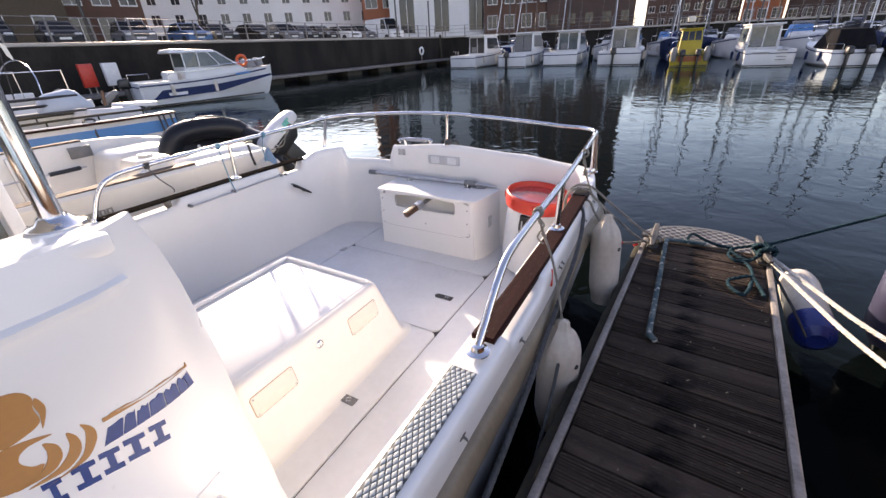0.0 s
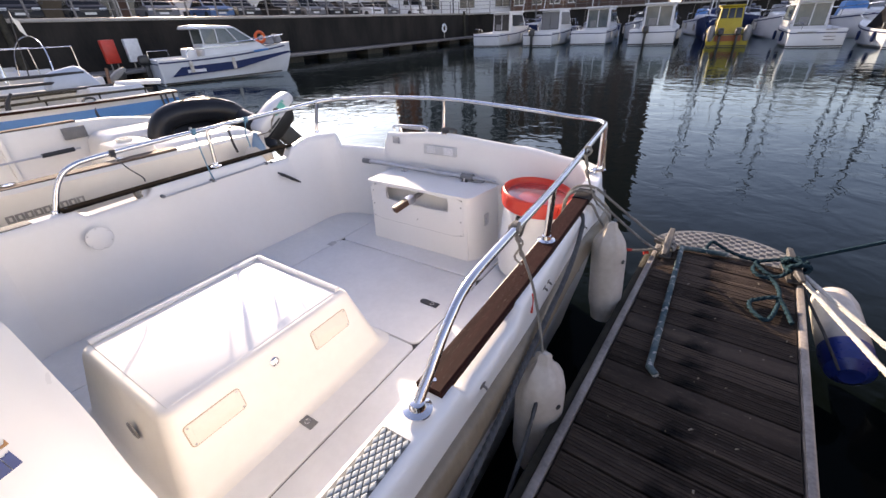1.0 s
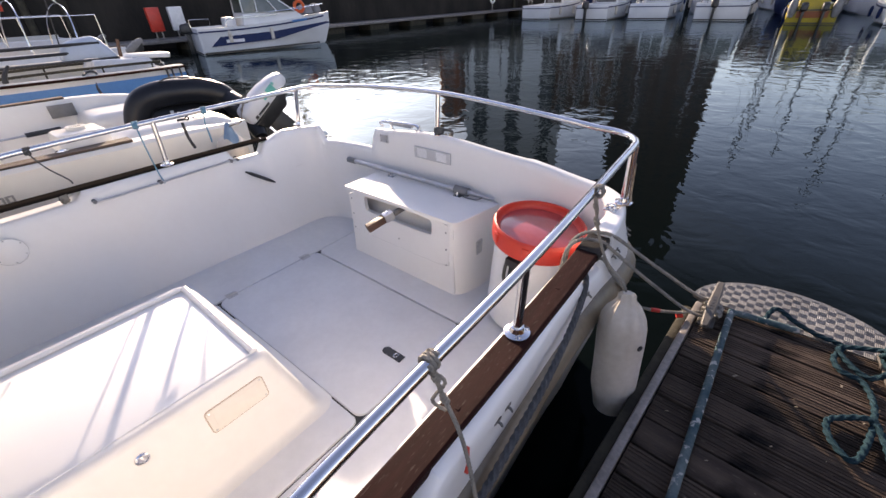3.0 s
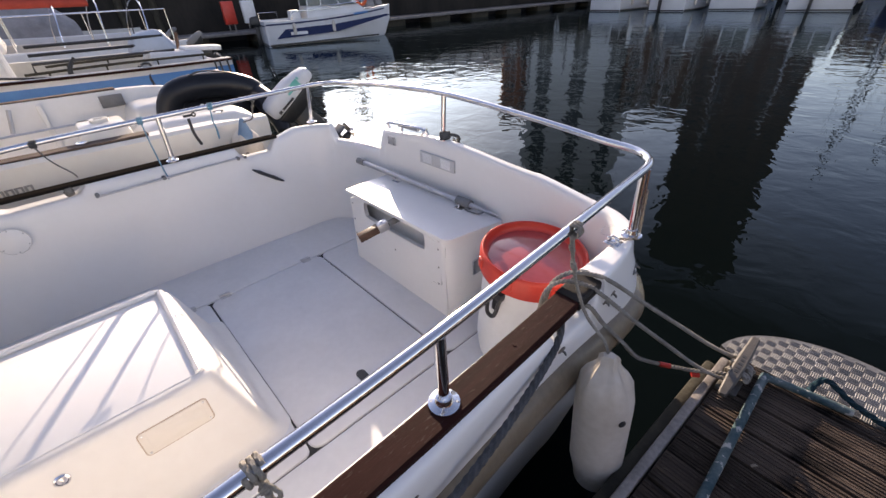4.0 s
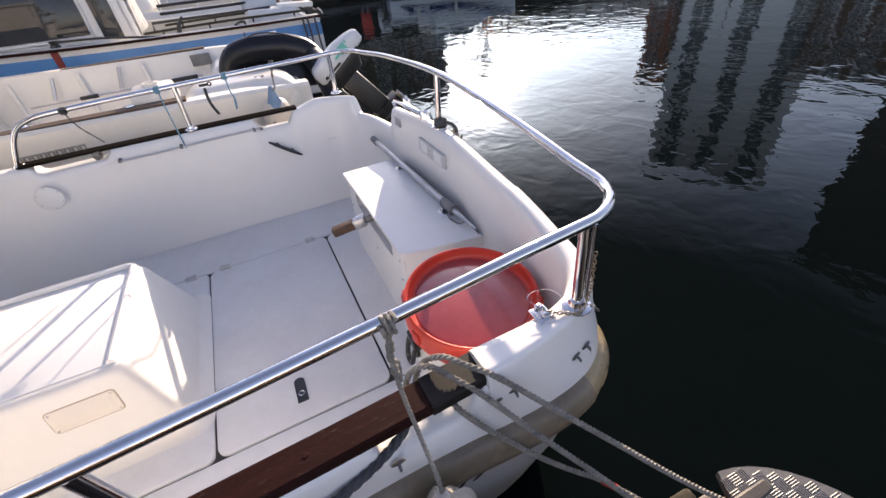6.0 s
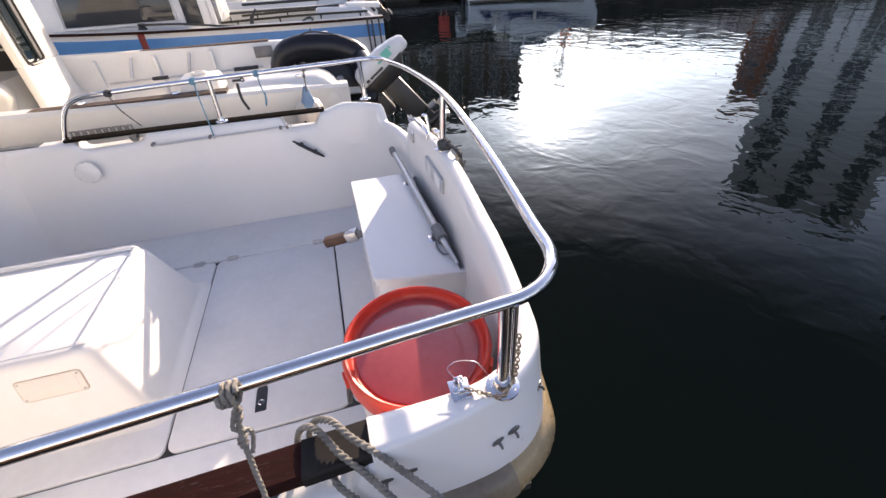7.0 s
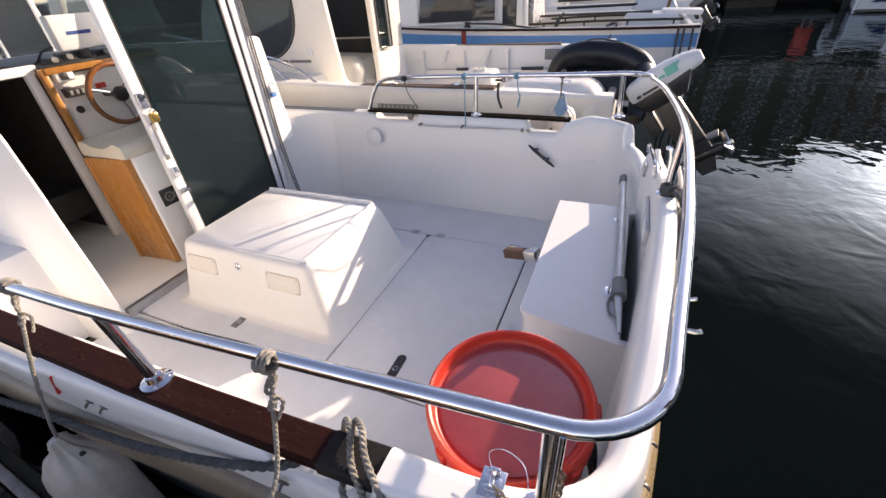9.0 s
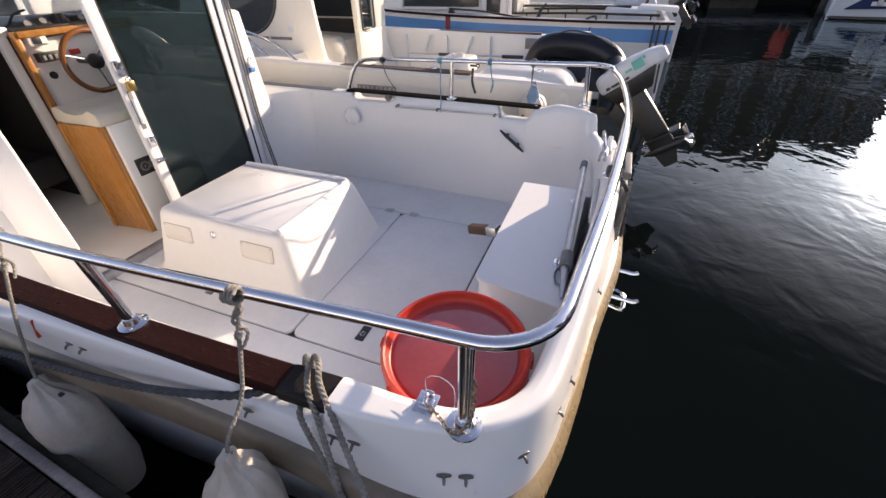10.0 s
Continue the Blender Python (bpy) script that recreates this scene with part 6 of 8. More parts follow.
wtrim = [(-3.86, 1.16), (-3.6, 1.08), (-3.4, 1.10), (-3.22, 1.22), (-3.12, 1.42), (-3.1, 1.8)]
part("window_gasket", Mesh().tube([(-2.048, a, b) for a, b in wtrim], 0.014, 6, 5), BLACK, n1)
part("pilothouse_roof", Mesh().box(-3.4, -1.98, -4.1, -2.6, 1.94, 2.02, 0.03), N1W, n1)
part("pilothouse_front", Mesh().box(-3.3, -2.08, -4.35, -4.3, 0.95, 1.5, 0.01), N1W, n1)
part("rear_bulkhead", Mesh().box(-3.33, -2.72, -2.74, -2.68, 0.36, 1.03, 0.01), N1W, n1)
for x0, x1 in ((-2.80, -2.72), (-3.33, -3.06)):
    part("bulkhead_post", Mesh().box(x0, x1, -2.74, -2.68, 1.03, 1.94, 0.008), N1W, n1)
part("rear_window", Mesh().box(-3.06, -2.80, -2.715, -2.705, 1.03, 1.94), TINT, n1)
part("rear_window_gasket", Mesh().tube([(-2.80, -2.675, 1.9), (-2.80, -2.675, 1.06), (-2.84, -2.675, 1.03), (-3.02, -2.675, 1.03), (-3.06, -2.675, 1.06), (-3.06, -2.675, 1.9)], 0.01, 6), BLACK, n1)
# shade inside the pilothouse, painted as near-black lining and floor
part("inside_lining", Mesh().box(-3.288, -3.28, -4.28, -2.76, 0.37, 1.10), INSHADE, n1)
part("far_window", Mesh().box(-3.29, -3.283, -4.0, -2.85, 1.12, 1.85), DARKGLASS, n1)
part("inside_floor", Mesh().box(-3.29, -2.09, -4.3, -2.74, 0.34, 0.36), INSHADE, n1)
st = part("pilot_seat", Mesh().lathe([(0.0, 0.0), (0.1, 0.0), (0.19, 0.06), (0.22, 0.17), (0.2, 0.27), (0.14, 0.33), (0.0, 0.35)], (-2.55, -3.0, 0.68), 20), OFFW, n1, "rounded white moulded seat")
part("seat_post", Mesh().tube([(-2.55, -3.0, 0.36), (-2.55, -3.0, 0.7)], 0.05, 10), BLACK, st)
part("word_bar", Mesh().box(-2.05, -2.044, -3.40, -3.31, 1.035, 1.06).box(-2.05, -2.044, -3.29, -3.03, 1.035, 1.06), GREYP, n1, "small grey word bar")
part("air_vent", Mesh().lathe([(0.035, 0), (0.035, 0.01), (0.02, 0.014), (0, 0.014)], (0, 0, 0), 16, pose(-2.05, -3.02, 1.13, 0, 90, 0)), ALUW, n1)
part("side_rail", Mesh().tube([(-1.58, -2.62, 0.94), (-1.62, -2.95, 1.10), (-1.68, -3.6, 1.22), (-1.9, -4.8, 1.35)], 0.012, 8, 4).tube([(-1.62, -2.95, 0.94), (-1.66, -3.3, 1.16)], 0.012, 8), STEEL, n1)
yam, put = outboard(n1, -1.96, 0.03, 0.70, 37, WHITEH, scale=0.82, turn=-6)
tagged(yam, "white and black outboard motor tilted out of the water")
part("cowl_word_bar", put(Mesh().box(0.112, 0.1205, 0.0, 0.035, 0.16, 0.185).box(0.112, 0.1215, 0.05, 0.21, 0.163, 0.183)), BLACK, yam)
part("cowl_mark", put(Mesh().box(0.10, 0.1205, 0.27, 0.36, 0.20, 0.275).box(0.10, 0.1215, 0.20, 0.26, 0.215, 0.235).box(0.10, 0.1205, 0.37, 0.385, 0.25, 0.275)), mat("green_mark", (0.1, 0.5, 0.42), None, 6, 0.4, 0.1), yam)
arch = thing("inflatable_tender", "black inflatable tube folded over the motor well of the next boat", "inflatable", (-2.4, -0.4, 0.9))
part("tube", Mesh().tube([(-2.47, -0.735, 0.70), (-2.465, -0.725, 0.86), (-2.45, -0.66, 0.985), (-2.42, -0.54, 1.03), (-2.39, -0.40, 1.035), (-2.36, -0.24, 1.02), (-2.33, -0.10, 0.97), (-2.30, -0.02, 0.87), (-2.28, 0.01, 0.74)], [0.085, 0.095, 0.095, 0.098, 0.098, 0.098, 0.095, 0.09, 0.08], 18, 4), COVER, arch, "glossy black inflatable tube")
part("floor_fold", Mesh().hexa([(-2.56, -0.72, 0.70), (-2.40, -0.72, 0.70), (-2.30, 0.0, 0.68), (-2.46, 0.0, 0.68)], [(-2.54, -0.66, 1.0), (-2.50, -0.66, 1.0), (-2.42, -0.08, 0.98), (-2.46, -0.08, 0.98)], 0.02), COVER, arch)
part("grab_line", Mesh().tube([(-2.40, -0.62, 1.07), (-2.36, -0.45, 1.145), (-2.33, -0.25, 1.12), (-2.27, -0.08, 1.05)], 0.006, 6, 6), BLACK, arch)
part("mark", Mesh().box(-2.405, -2.40, -0.50, -0.475, 0.80, 0.90).box(-2.405, -2.40, -0.475, -0.45, 0.84, 0.86).box(-2.405, -2.40, -0.45, -0.43, 0.80, 0.88), ALUW, arch)
part("tube_tail", Mesh().tube([(-2.30, -0.06, 0.92), (-2.15, -0.03, 0.85), (-2.0, -0.03, 0.76), (-1.88, -0.06, 0.66)], [0.09, 0.10, 0.09, 0.05], 14, 5), COVER, arch)
part("patch", Mesh().box(-2.42, -2.38, -0.36, -0.28, 1.128, 1.137, 0.002), ALUW, arch)

n2 = thing("blue_striped_boat", "white boat with a broad blue band, moored two berths away", "boat", (-5.5, -3, 0))
sh2 = open_hull(n2, -5.75, 1.18, 0.52, 6.6, 1.0, 0.4, 0.36, WHITEH, OFFW, 0.14, 0.25, (0.085, 0.23))
part("rubbing_strip", Mesh().loft([[(-5.75 + w + 0.03, y, z - 0.03), (-5.75 + w + 0.03, y, z - 0.005), (-5.75 + w - 0.01, y, z - 0.005), (-5.75 + w - 0.01, y, z - 0.03)] for w, y, z in sh2[:24]]), TEAK, n2)
part("deck_cleat", Mesh().tube([(-4.70, -1.13, 0.99), (-4.71, -1.11, 1.08), (-4.72, -1.04, 1.17)], [0.03, 0.022, 0.012], 8, 3), BLACK, n2, "black curved fairlead")
part("cockpit_rail", Mesh().tube([(-5.0, -1.4, 1.02), (-5.0, -1.4, 1.12), (-5.0, 0.0, 1.12), (-5.0, 0.0, 1.02)], 0.015, 8), BLACK, n2)
for z in (1.12, 1.22):
    part("cockpit_rail", Mesh().tube([(-6.4, -1.4, z), (-6.4, 0.2, z)], 0.02, 8), BLACK, n2)
cab = part("cabin", Mesh().hexa([(-6.6, -4.0, 0.96), (-4.98, -4.0, 0.96), (-4.98, -1.62, 0.96), (-6.6, -1.62, 0.96)], [(-6.45, -3.6, 1.95), (-5.12, -3.6, 1.95), (-5.12, -1.68, 1.95), (-6.45, -1.68, 1.95)], 0.05, 3), WHITEH, n2)
part("cabin_window", Mesh().hexa([(-5.02, -3.25, 1.10), (-4.985, -3.25, 1.10), (-4.985, -2.05, 1.10), (-5.02, -2.05, 1.10)], [(-5.12, -3.2, 1.75), (-5.085, -3.2, 1.75), (-5.085, -2.05, 1.75), (-5.12, -2.05, 1.75)], 0.004), DARKGLASS, cab)
part("window_frame", Mesh().tube([(-4.985, -3.28, 1.075), (-4.985, -2.02, 1.075), (-5.085, -2.02, 1.78), (-5.085, -3.25, 1.78), (-4.985, -3.28, 1.075)], 0.02, 6), WHITEH, cab)
part("rear_door", Mesh().box(-5.6, -5.1, -1.66, -1.62, 0.98, 1.85, 0.01), DARKGLASS, cab)
part("door_light", Mesh().hexa([(-5.0, -1.93, 1.03), (-4.974, -1.93, 1.03), (-4.974, -1.73, 1.03), (-5.0, -1.73, 1.03)], [(-5.11, -1.95, 1.88), (-5.078, -1.95, 1.88), (-5.078, -1.75, 1.88), (-5.11, -1.75, 1.88)], 0.004), DARKGLASS, cab, "narrow dark pane beside the door")
part("door_post", Mesh().tube([(-5.04, -1.60, 0.98), (-5.1, -1.64, 1.9)], 0.03, 8), ALUW, cab)
ob2, put = outboard(n2, -6.5, 0.62, 0.98, 35, GREYP, scale=0.5)
tagged(ob2, "black outboard motor")
part("auxiliary_cowl", Mesh().hexa([(-6.7, -0.3, 1.0), (-6.35, -0.3, 1.0), (-6.35, 0.4, 1.0), (-6.7, 0.4, 1.0)], [(-6.65, -0.2, 1.25), (-6.4, -0.2, 1.25), (-6.4, 0.2, 1.32), (-6.65, 0.2, 1.32)], 0.08, 3), mat("pale_blue_cowl", (0.42, 0.5, 0.6), None, 4, 0.4, 0.1), n2)
for y in (0.30, 0.36, 0.45):
    part("hanging_rope", Mesh().tube([(-4.53, y, 0.99), (-4.50, y + 0.01, 0.6), (-4.52, y + 0.04, 0.2)], 0.012, 6, 4), ROPED, n2)

part("boat_pole", Mesh().tube([(-5.6, 0.16, 0.95), (-5.62, 0.22, 1.28)], 0.022, 8), BLOCKWOOD, n2)
for x, y0, y1, z in ((-4.78, -1.5, 0.35, 1.045), (-5.3, -1.3, 0.2, 1.06)):
    part("side_rail", Mesh().tube([(x, y0, z), (x, (y0 + y1) / 2, z + 0.012), (x, y1, z)], 0.014, 6, 4), FLOAT, n2)
    for k in range(4):
        part("rail_post", Mesh().tube([(x, y0 + 0.2 + (y1 - y0 - 0.3) * k / 3, z - 0.06), (x, y0 + 0.2 + (y1 - y0 - 0.3) * k / 3, z + 0.01)], 0.010, 6), FLOAT, n2)
part("stern_locker", Mesh().hexa([(-5.4, -0.35, 0.9), (-4.85, -0.35, 0.9), (-4.85, 0.35, 0.9), (-5.4, 0.35, 0.9)], [(-5.35, -0.3, 1.12), (-4.9, -0.3, 1.12), (-4.9, 0.3, 1.09), (-5.35, 0.3, 1.09)], 0.03), WHITEH, n2)
part("folded_seat", Mesh().hexa([(-5.25, 0.1, 1.1), (-4.95, 0.1, 1.1), (-4.95, 0.55, 1.06), (-5.25, 0.55, 1.06)], [(-5.25, 0.12, 1.14), (-4.95, 0.12, 1.14), (-4.95, 0.56, 1.12), (-5.25, 0.56, 1.12)], 0.012), ALUW, n2)
part("coiled_line", Mesh().tube([(-4.62, -0.5, 1.01), (-4.7, -0.44, 1.03), (-4.62, -0.38, 1.02), (-4.56, -0.44, 0.9), (-4.55, -0.42, 0.78)], 0.014, 8, 5), ROPED, n2)
part("black_winch", Mesh().lathe([(0.05, 0), (0.05, 0.03), (0.035, 0.05), (0.045, 0.08), (0, 0.085)], (-4.68, -2.35, 1.03), 14), BLACK, n2)
part("winch_line", Mesh().tube([(-4.66, -2.35, 1.1), (-4.62, -1.9, 1.08), (-4.6, -1.4, 1.02), (-4.58, -1.15, 1.0)], 0.012, 6, 6), BLACK, n2)
part("red_strap", Mesh().box(-4.575, -4.555, -2.40, -2.33, 0.72, 1.03, 0.004), mat("dark_red_strap", (0.22, 0.03, 0.025), None, 8, 0.7, 0.1), n2)
n3 = thing("sailing_cruiser", "white sailing cruiser with a red sail cover and grey canvas hood", "boat", (-9.0, -3, 0))
open_hull(n3, -9.1, 1.3, 0.9, 8.0, 1.05, 0.5, 0.3, WHITEH, OFFW, 0.16, 0.3)
part("coachroof", Mesh().hexa([(-10.0, -5.6, 1.05), (-8.2, -5.6, 1.05), (-8.1, -1.6, 1.05), (-10.1, -1.6, 1.05)], [(-9.7, -5.0, 1.45), (-8.5, -5.0, 1.45), (-8.35, -1.7, 1.55), (-9.85, -1.7, 1.55)], 0.08, 3), WHITEH, n3)
for k in range(3):
    part("coachroof_window", Mesh().box(-8.26, -8.19, -4.4 + 0.95 * k, -3.75 + 0.95 * k, 1.2, 1.38, 0.01), DARKGLASS, n3)
part("mast", Mesh().tube([(-9.1, -3.4, 1.4), (-9.1, -3.4, 11.0)], 0.07, 8), MAST, n3)
part("sail_cover", Mesh().tube([(-9.1, -3.3, 1.80), (-9.1, -2.2, 1.75), (-9.1, -0.25, 1.70)], [0.10, 0.09, 0.06], 12, 4), mat("red_canvas", (0.42, 0.05, 0.03), (0.3, 0.035, 0.02), 5, 0.8, 0.1), n3, "red canvas sail cover on the boom")
for x in (-10.2, -8.0):
    part("guard_wire", Mesh().tube([(x, -4.5, 1.55), (x, 0.7, 1.55)], 0.006, 6), STEEL, n3)
    for y in (-4.5, -3.0, -1.5, -0.3, 0.7):
        part("wire_post", Mesh().tube([(x, y, 1.05), (x, y, 1.55)], 0.009, 6), STEEL, n3)
for y, h in ((-0.9, 0.62), (-0.3, 0.72), (0.35, 0.66)):
    part("canopy_frame", Mesh().tube([(-9.1 + 0.95 * math.cos(radians(a)), y + 0.12 * math.sin(radians(a)), 1.08 + h * math.sin(radians(a)) ** 0.7) for a in range(0, 181, 12)], 0.011, 6), STEEL, n3)
part("flag_staff", Mesh().tube([(-9.35, 0.30, 1.05), (-9.3, 0.45, 2.2)], 0.012, 6), BLACK, n3)
part("ensign", Mesh().loft([[(-9.30, 0.45, 2.15), (-9.31, 0.47, 1.9)], [(-9.25, 0.43, 2.05), (-9.25, 0.46, 1.82)], [(-9.21, 0.5, 1.98), (-9.2, 0.52, 1.72)]], closed=False), PLATEW, n3)
ob3, put = outboard(n3, -9.6, 0.98, 0.95, 35, GREYP, scale=0.5)
tagged(ob3, "grey outboard motor")
n4 = thing("cabin_cruiser", "white cabin cruiser with a raked windscreen and grey canopy", "boat", (-12.4, -3, 0))
open_hull(n4, -12.6, 1.3, 1.2, 7.0, 1.1, 0.5, 0.35, WHITEH, OFFW, 0.16, 0.3, (0.2, 0.32))
part("deckhouse", Mesh().hexa([(-13.6, -4.2, 1.1), (-11.6, -4.2, 1.1), (-11.6, -1.6, 1.1), (-13.6, -1.6, 1.1)], [(-13.3, -3.3, 1.75), (-11.9, -3.3, 1.75), (-11.8, -1.7, 1.85), (-13.4, -1.7, 1.85)], 0.08, 3), WHITEH, n4)
part("deckhouse_window", Mesh().hexa([(-11.66, -3.6, 1.3), (-11.6, -3.6, 1.3), (-11.6, -1.9, 1.3), (-11.66, -1.9, 1.3)], [(-11.82, -3.1, 1.65), (-11.76, -3.1, 1.65), (-11.76, -1.9, 1.65), (-11.82, -1.9, 1.65)]), DARKGLASS, n4)
part("canopy", Mesh().loft([[(-12.6 + 1.05 * math.cos(radians(a)), y, 1.1 + h * math.sin(radians(a))) for a in range(0, 181, 15)] for y, h in ((-1.7, 0.7), (-1.2, 0.8), (-0.7, 0.7), (-0.3, 0.3))], closed=False), CANVAS, n4)


# ---- water, quay and town ----
single("water", Mesh().add([(-900, -900, 0), (900, -900, 0), (900, 900, 0), (-900, 900, 0)], [(0, 1, 2, 3)]), WATER, "dark rippled harbour water", "water", kind="structure", sharp=0)
QX, QY, QZ = -21.3, 38.0, 2.45
FX, FY = 80.0, 74.0
single("quay_wall", Mesh().box(QX - 1.5, QX, -60, QY, -1, QZ - 0.14).hexa([(QX - 1.5, QY, -1), (FX, FY, -1), (FX, FY + 2, -1), (QX - 1.5, QY + 2, -1)], [(QX - 1.5, QY, QZ - 0.14), (FX, FY, QZ - 0.14), (FX, FY + 2, QZ - 0.14), (QX - 1.5, QY + 2, QZ - 0.14)]), WALL, "dark wet stone quay wall", "quay wall", kind="structure")
single("quay_coping", Mesh().box(QX - 0.7, QX + 0.05, -60, QY, QZ - 0.14, QZ, 0.03).hexa([(QX - 0.7, QY - 0.05, QZ - 0.14), (FX, FY - 0.05, QZ - 0.14), (FX, FY + 0.7, QZ - 0.14), (QX - 0.7, QY + 0.7, QZ - 0.14)], [(QX - 0.7, QY - 0.05, QZ), (FX, FY - 0.05, QZ), (FX, FY + 0.7, QZ), (QX - 0.7, QY + 0.7, QZ)]), COPING, "pale stone coping along the quay", "coping", kind="structure")
single("quay_ground", Mesh().box(-400, QX - 0.7, -300, 400, QZ - 0.3, QZ - 0.02).prism([(QX - 0.7, QY + 0.7), (FX, FY + 0.7), (300, FY + 60), (300, 400), (QX - 0.7, 400)], QZ - 0.3, QZ - 0.02), ASPHALT, "grey asphalt quayside road", "road", kind="structure")


def building(x, y, w, d, h, yaw, wallm, rows, cols, win, label, name="building", roof=None, z0=2.4, sill=1.0, frame_m=None, skip=()):
    """A block with real window openings' frames and panes on its front (local -y)."""
    e = thing(name, label, "building", (x, y, z0))
    m = pose(x, y, z0, 0, 0, yaw)
    put = lambda g: Mesh().add([m @ Vector(p) for p in g.v], g.f)
    part("wall", put(Mesh().box(-w / 2, w / 2, 0, d, 0, h)), wallm, e)
    if roof:
        part("roof", put(Mesh().prism([(-0.4, h), (d + 0.4, h), (d / 2, h + roof)], -w / 2 - 0.2, w / 2 + 0.2, None, "x")), ROOF, e)
    else:
        part("roof", put(Mesh().box(-w / 2 - 0.1, w / 2 + 0.1, -0.1, d + 0.1, h, h + 0.35)), COPING, e)
    sh_f = sh_p = None
    fh = h / rows
    for r in range(rows):
        for c in range(cols):
            if (r, c) in skip:
                continue
            px, pz = -w / 2 + w * (c + 0.5) / cols, fh * r + sill
            if sh_f is None:
                g = Mesh().box(-win[0] / 2 - 0.07, win[0] / 2 + 0.07, -0.09, 0.02, -0.1, 0.0).box(-win[0] / 2 - 0.07, win[0] / 2 + 0.07, -0.06, 0.02, win[1], win[1] + 0.07)
                for q in (-win[0] / 2 - 0.07, win[0] / 2):
                    g.box(q, q + 0.07, -0.06, 0.02, 0, win[1])
                g.box(-0.03, 0.03, -0.05, 0.02, 0, win[1])
                sh_f = mesh_of("window_frame", g, frame_m or RENDERW, 0)
                sh_p = mesh_of("pane", Mesh().box(-win[0] / 2, win[0] / 2, -0.03, 0.0, 0, win[1]), DARKGLASS, 0)
            wn_ = part("window", sh_f, None, e)
            wn_.matrix_basis = m @ Matrix.Translation((px, 0, pz))
            part("pane", sh_p, None, wn_)
    return e


building(-44, 7.5, 15, 10, 12, 76, YBRICK, 4, 5, (1.3, 1.6), "buff brick apartment block with white window frames")
building(-44.5, 18.5, 6, 10, 11, 74, BRICK, 4, 3, (1.2, 1.7), "brown brick house with white windows")
building(-55, 43, 40, 9, 7.2, 50, RENDERW, 3, 14, (1.0, 1.2), "long white rendered terrace with small windows", "terrace", 1.6)
building(-39.5, 52, 5, 10, 14, 40, RUST, 4, 2, (1.6, 1.8), "rust-orange clad apartment block")
building(-30.5, 54, 14.5, 12, 25.2, 29, RENDERW, 5, 3, (2.0, 4.3), "white modern waterfront building with tall dark windows")
building(-20.4, 57, 9.2, 14, 11.5, 19, BRICK, 4, 4, (1.2, 1.5), "brown brick waterfront flats with white windows")
building(-11.5, 59, 10.8, 14, 34, 11, DBRICK, 10, 5, (1.0, 1.2), "tall brown brick block with brown-framed windows", frame_m=BRICK)
building(-1, 100, 16, 14, 9, 0, DBRICK, 4, 8, (1.0, 1.0), "long dark brick warehouse with rows of small windows")
building(10, 95, 6, 14, 8, -5, RUST, 3, 3, (1.2, 1.4), "rust-red brick waterfront block")
building(22, 100, 16, 14, 8.5, -8, DBRICK, 3, 8, (1.2, 1.3), "dark brick waterfront flats")
building(42, 95, 20, 14, 9, -15, GREYCLAD, 3, 8, (1.2, 1.3), "pale grey waterfront flats with windows")
building(-34, -30, 30, 12, 9, 90, BRICK, 3, 9, (1.2, 1.5), "brown brick quayside building")

# railing on the quay
post = None
railing = thing("quay_railing", "grey metal railing on the quay edge", "railing", (QX - 0.3, 10, QZ))
for k in range(36):
    q = Mesh().box(-0.035, 0.035, -0.035, 0.035, 0, 0.95, 0.01) if post is None else post
    o = part("post", post or q, GALVRAIL, railing)
    post = o.data
    o.matrix_basis = Matrix.Translation((QX - 0.3, -16 + 1.55 * k, QZ))
for z in (0.32, 0.63, 0.94):
    part("rail_bar", Mesh().tube([(QX - 0.3, -17, QZ + z), (QX - 0.3, QY, QZ + z)], 0.016, 6), GALVRAIL, railing)
    part("rail_bar", Mesh().tube([(QX - 0.3, QY + 0.3, QZ + z), (30, QY + 0.3 + (30 - QX) * 0.355, QZ + z)], 0.016, 6), GALVRAIL, railing)
for k in range(26):
    o = part("post", post, GALV, railing)
    o.matrix_basis = Matrix.Translation((QX + 1.9 * k, QY + 0.3 + 1.9 * k * 0.355, QZ))

# ladder and timber piles on the quay wall
for y, z0 in ((3.2, -0.3), (2.0, -0.3), (37.0, 0.0)):
    single("quay_pile", Mesh().tube([(QX + 0.15, y, z0), (QX + 0.1, y, 2.6)], 0.13, 10), FLOAT, "dark timber pile against the quay wall", "pile")
for y, z1 in ((7.2, 6.2), (30.5, 6.5), (36.0, 5.5)):
    single("lamp_post", Mesh().tube([(QX - 0.5, y, QZ - 0.1), (QX - 0.5, y, z1)], 0.07, 8), BLACK, "black street pole on the quay", "pole")

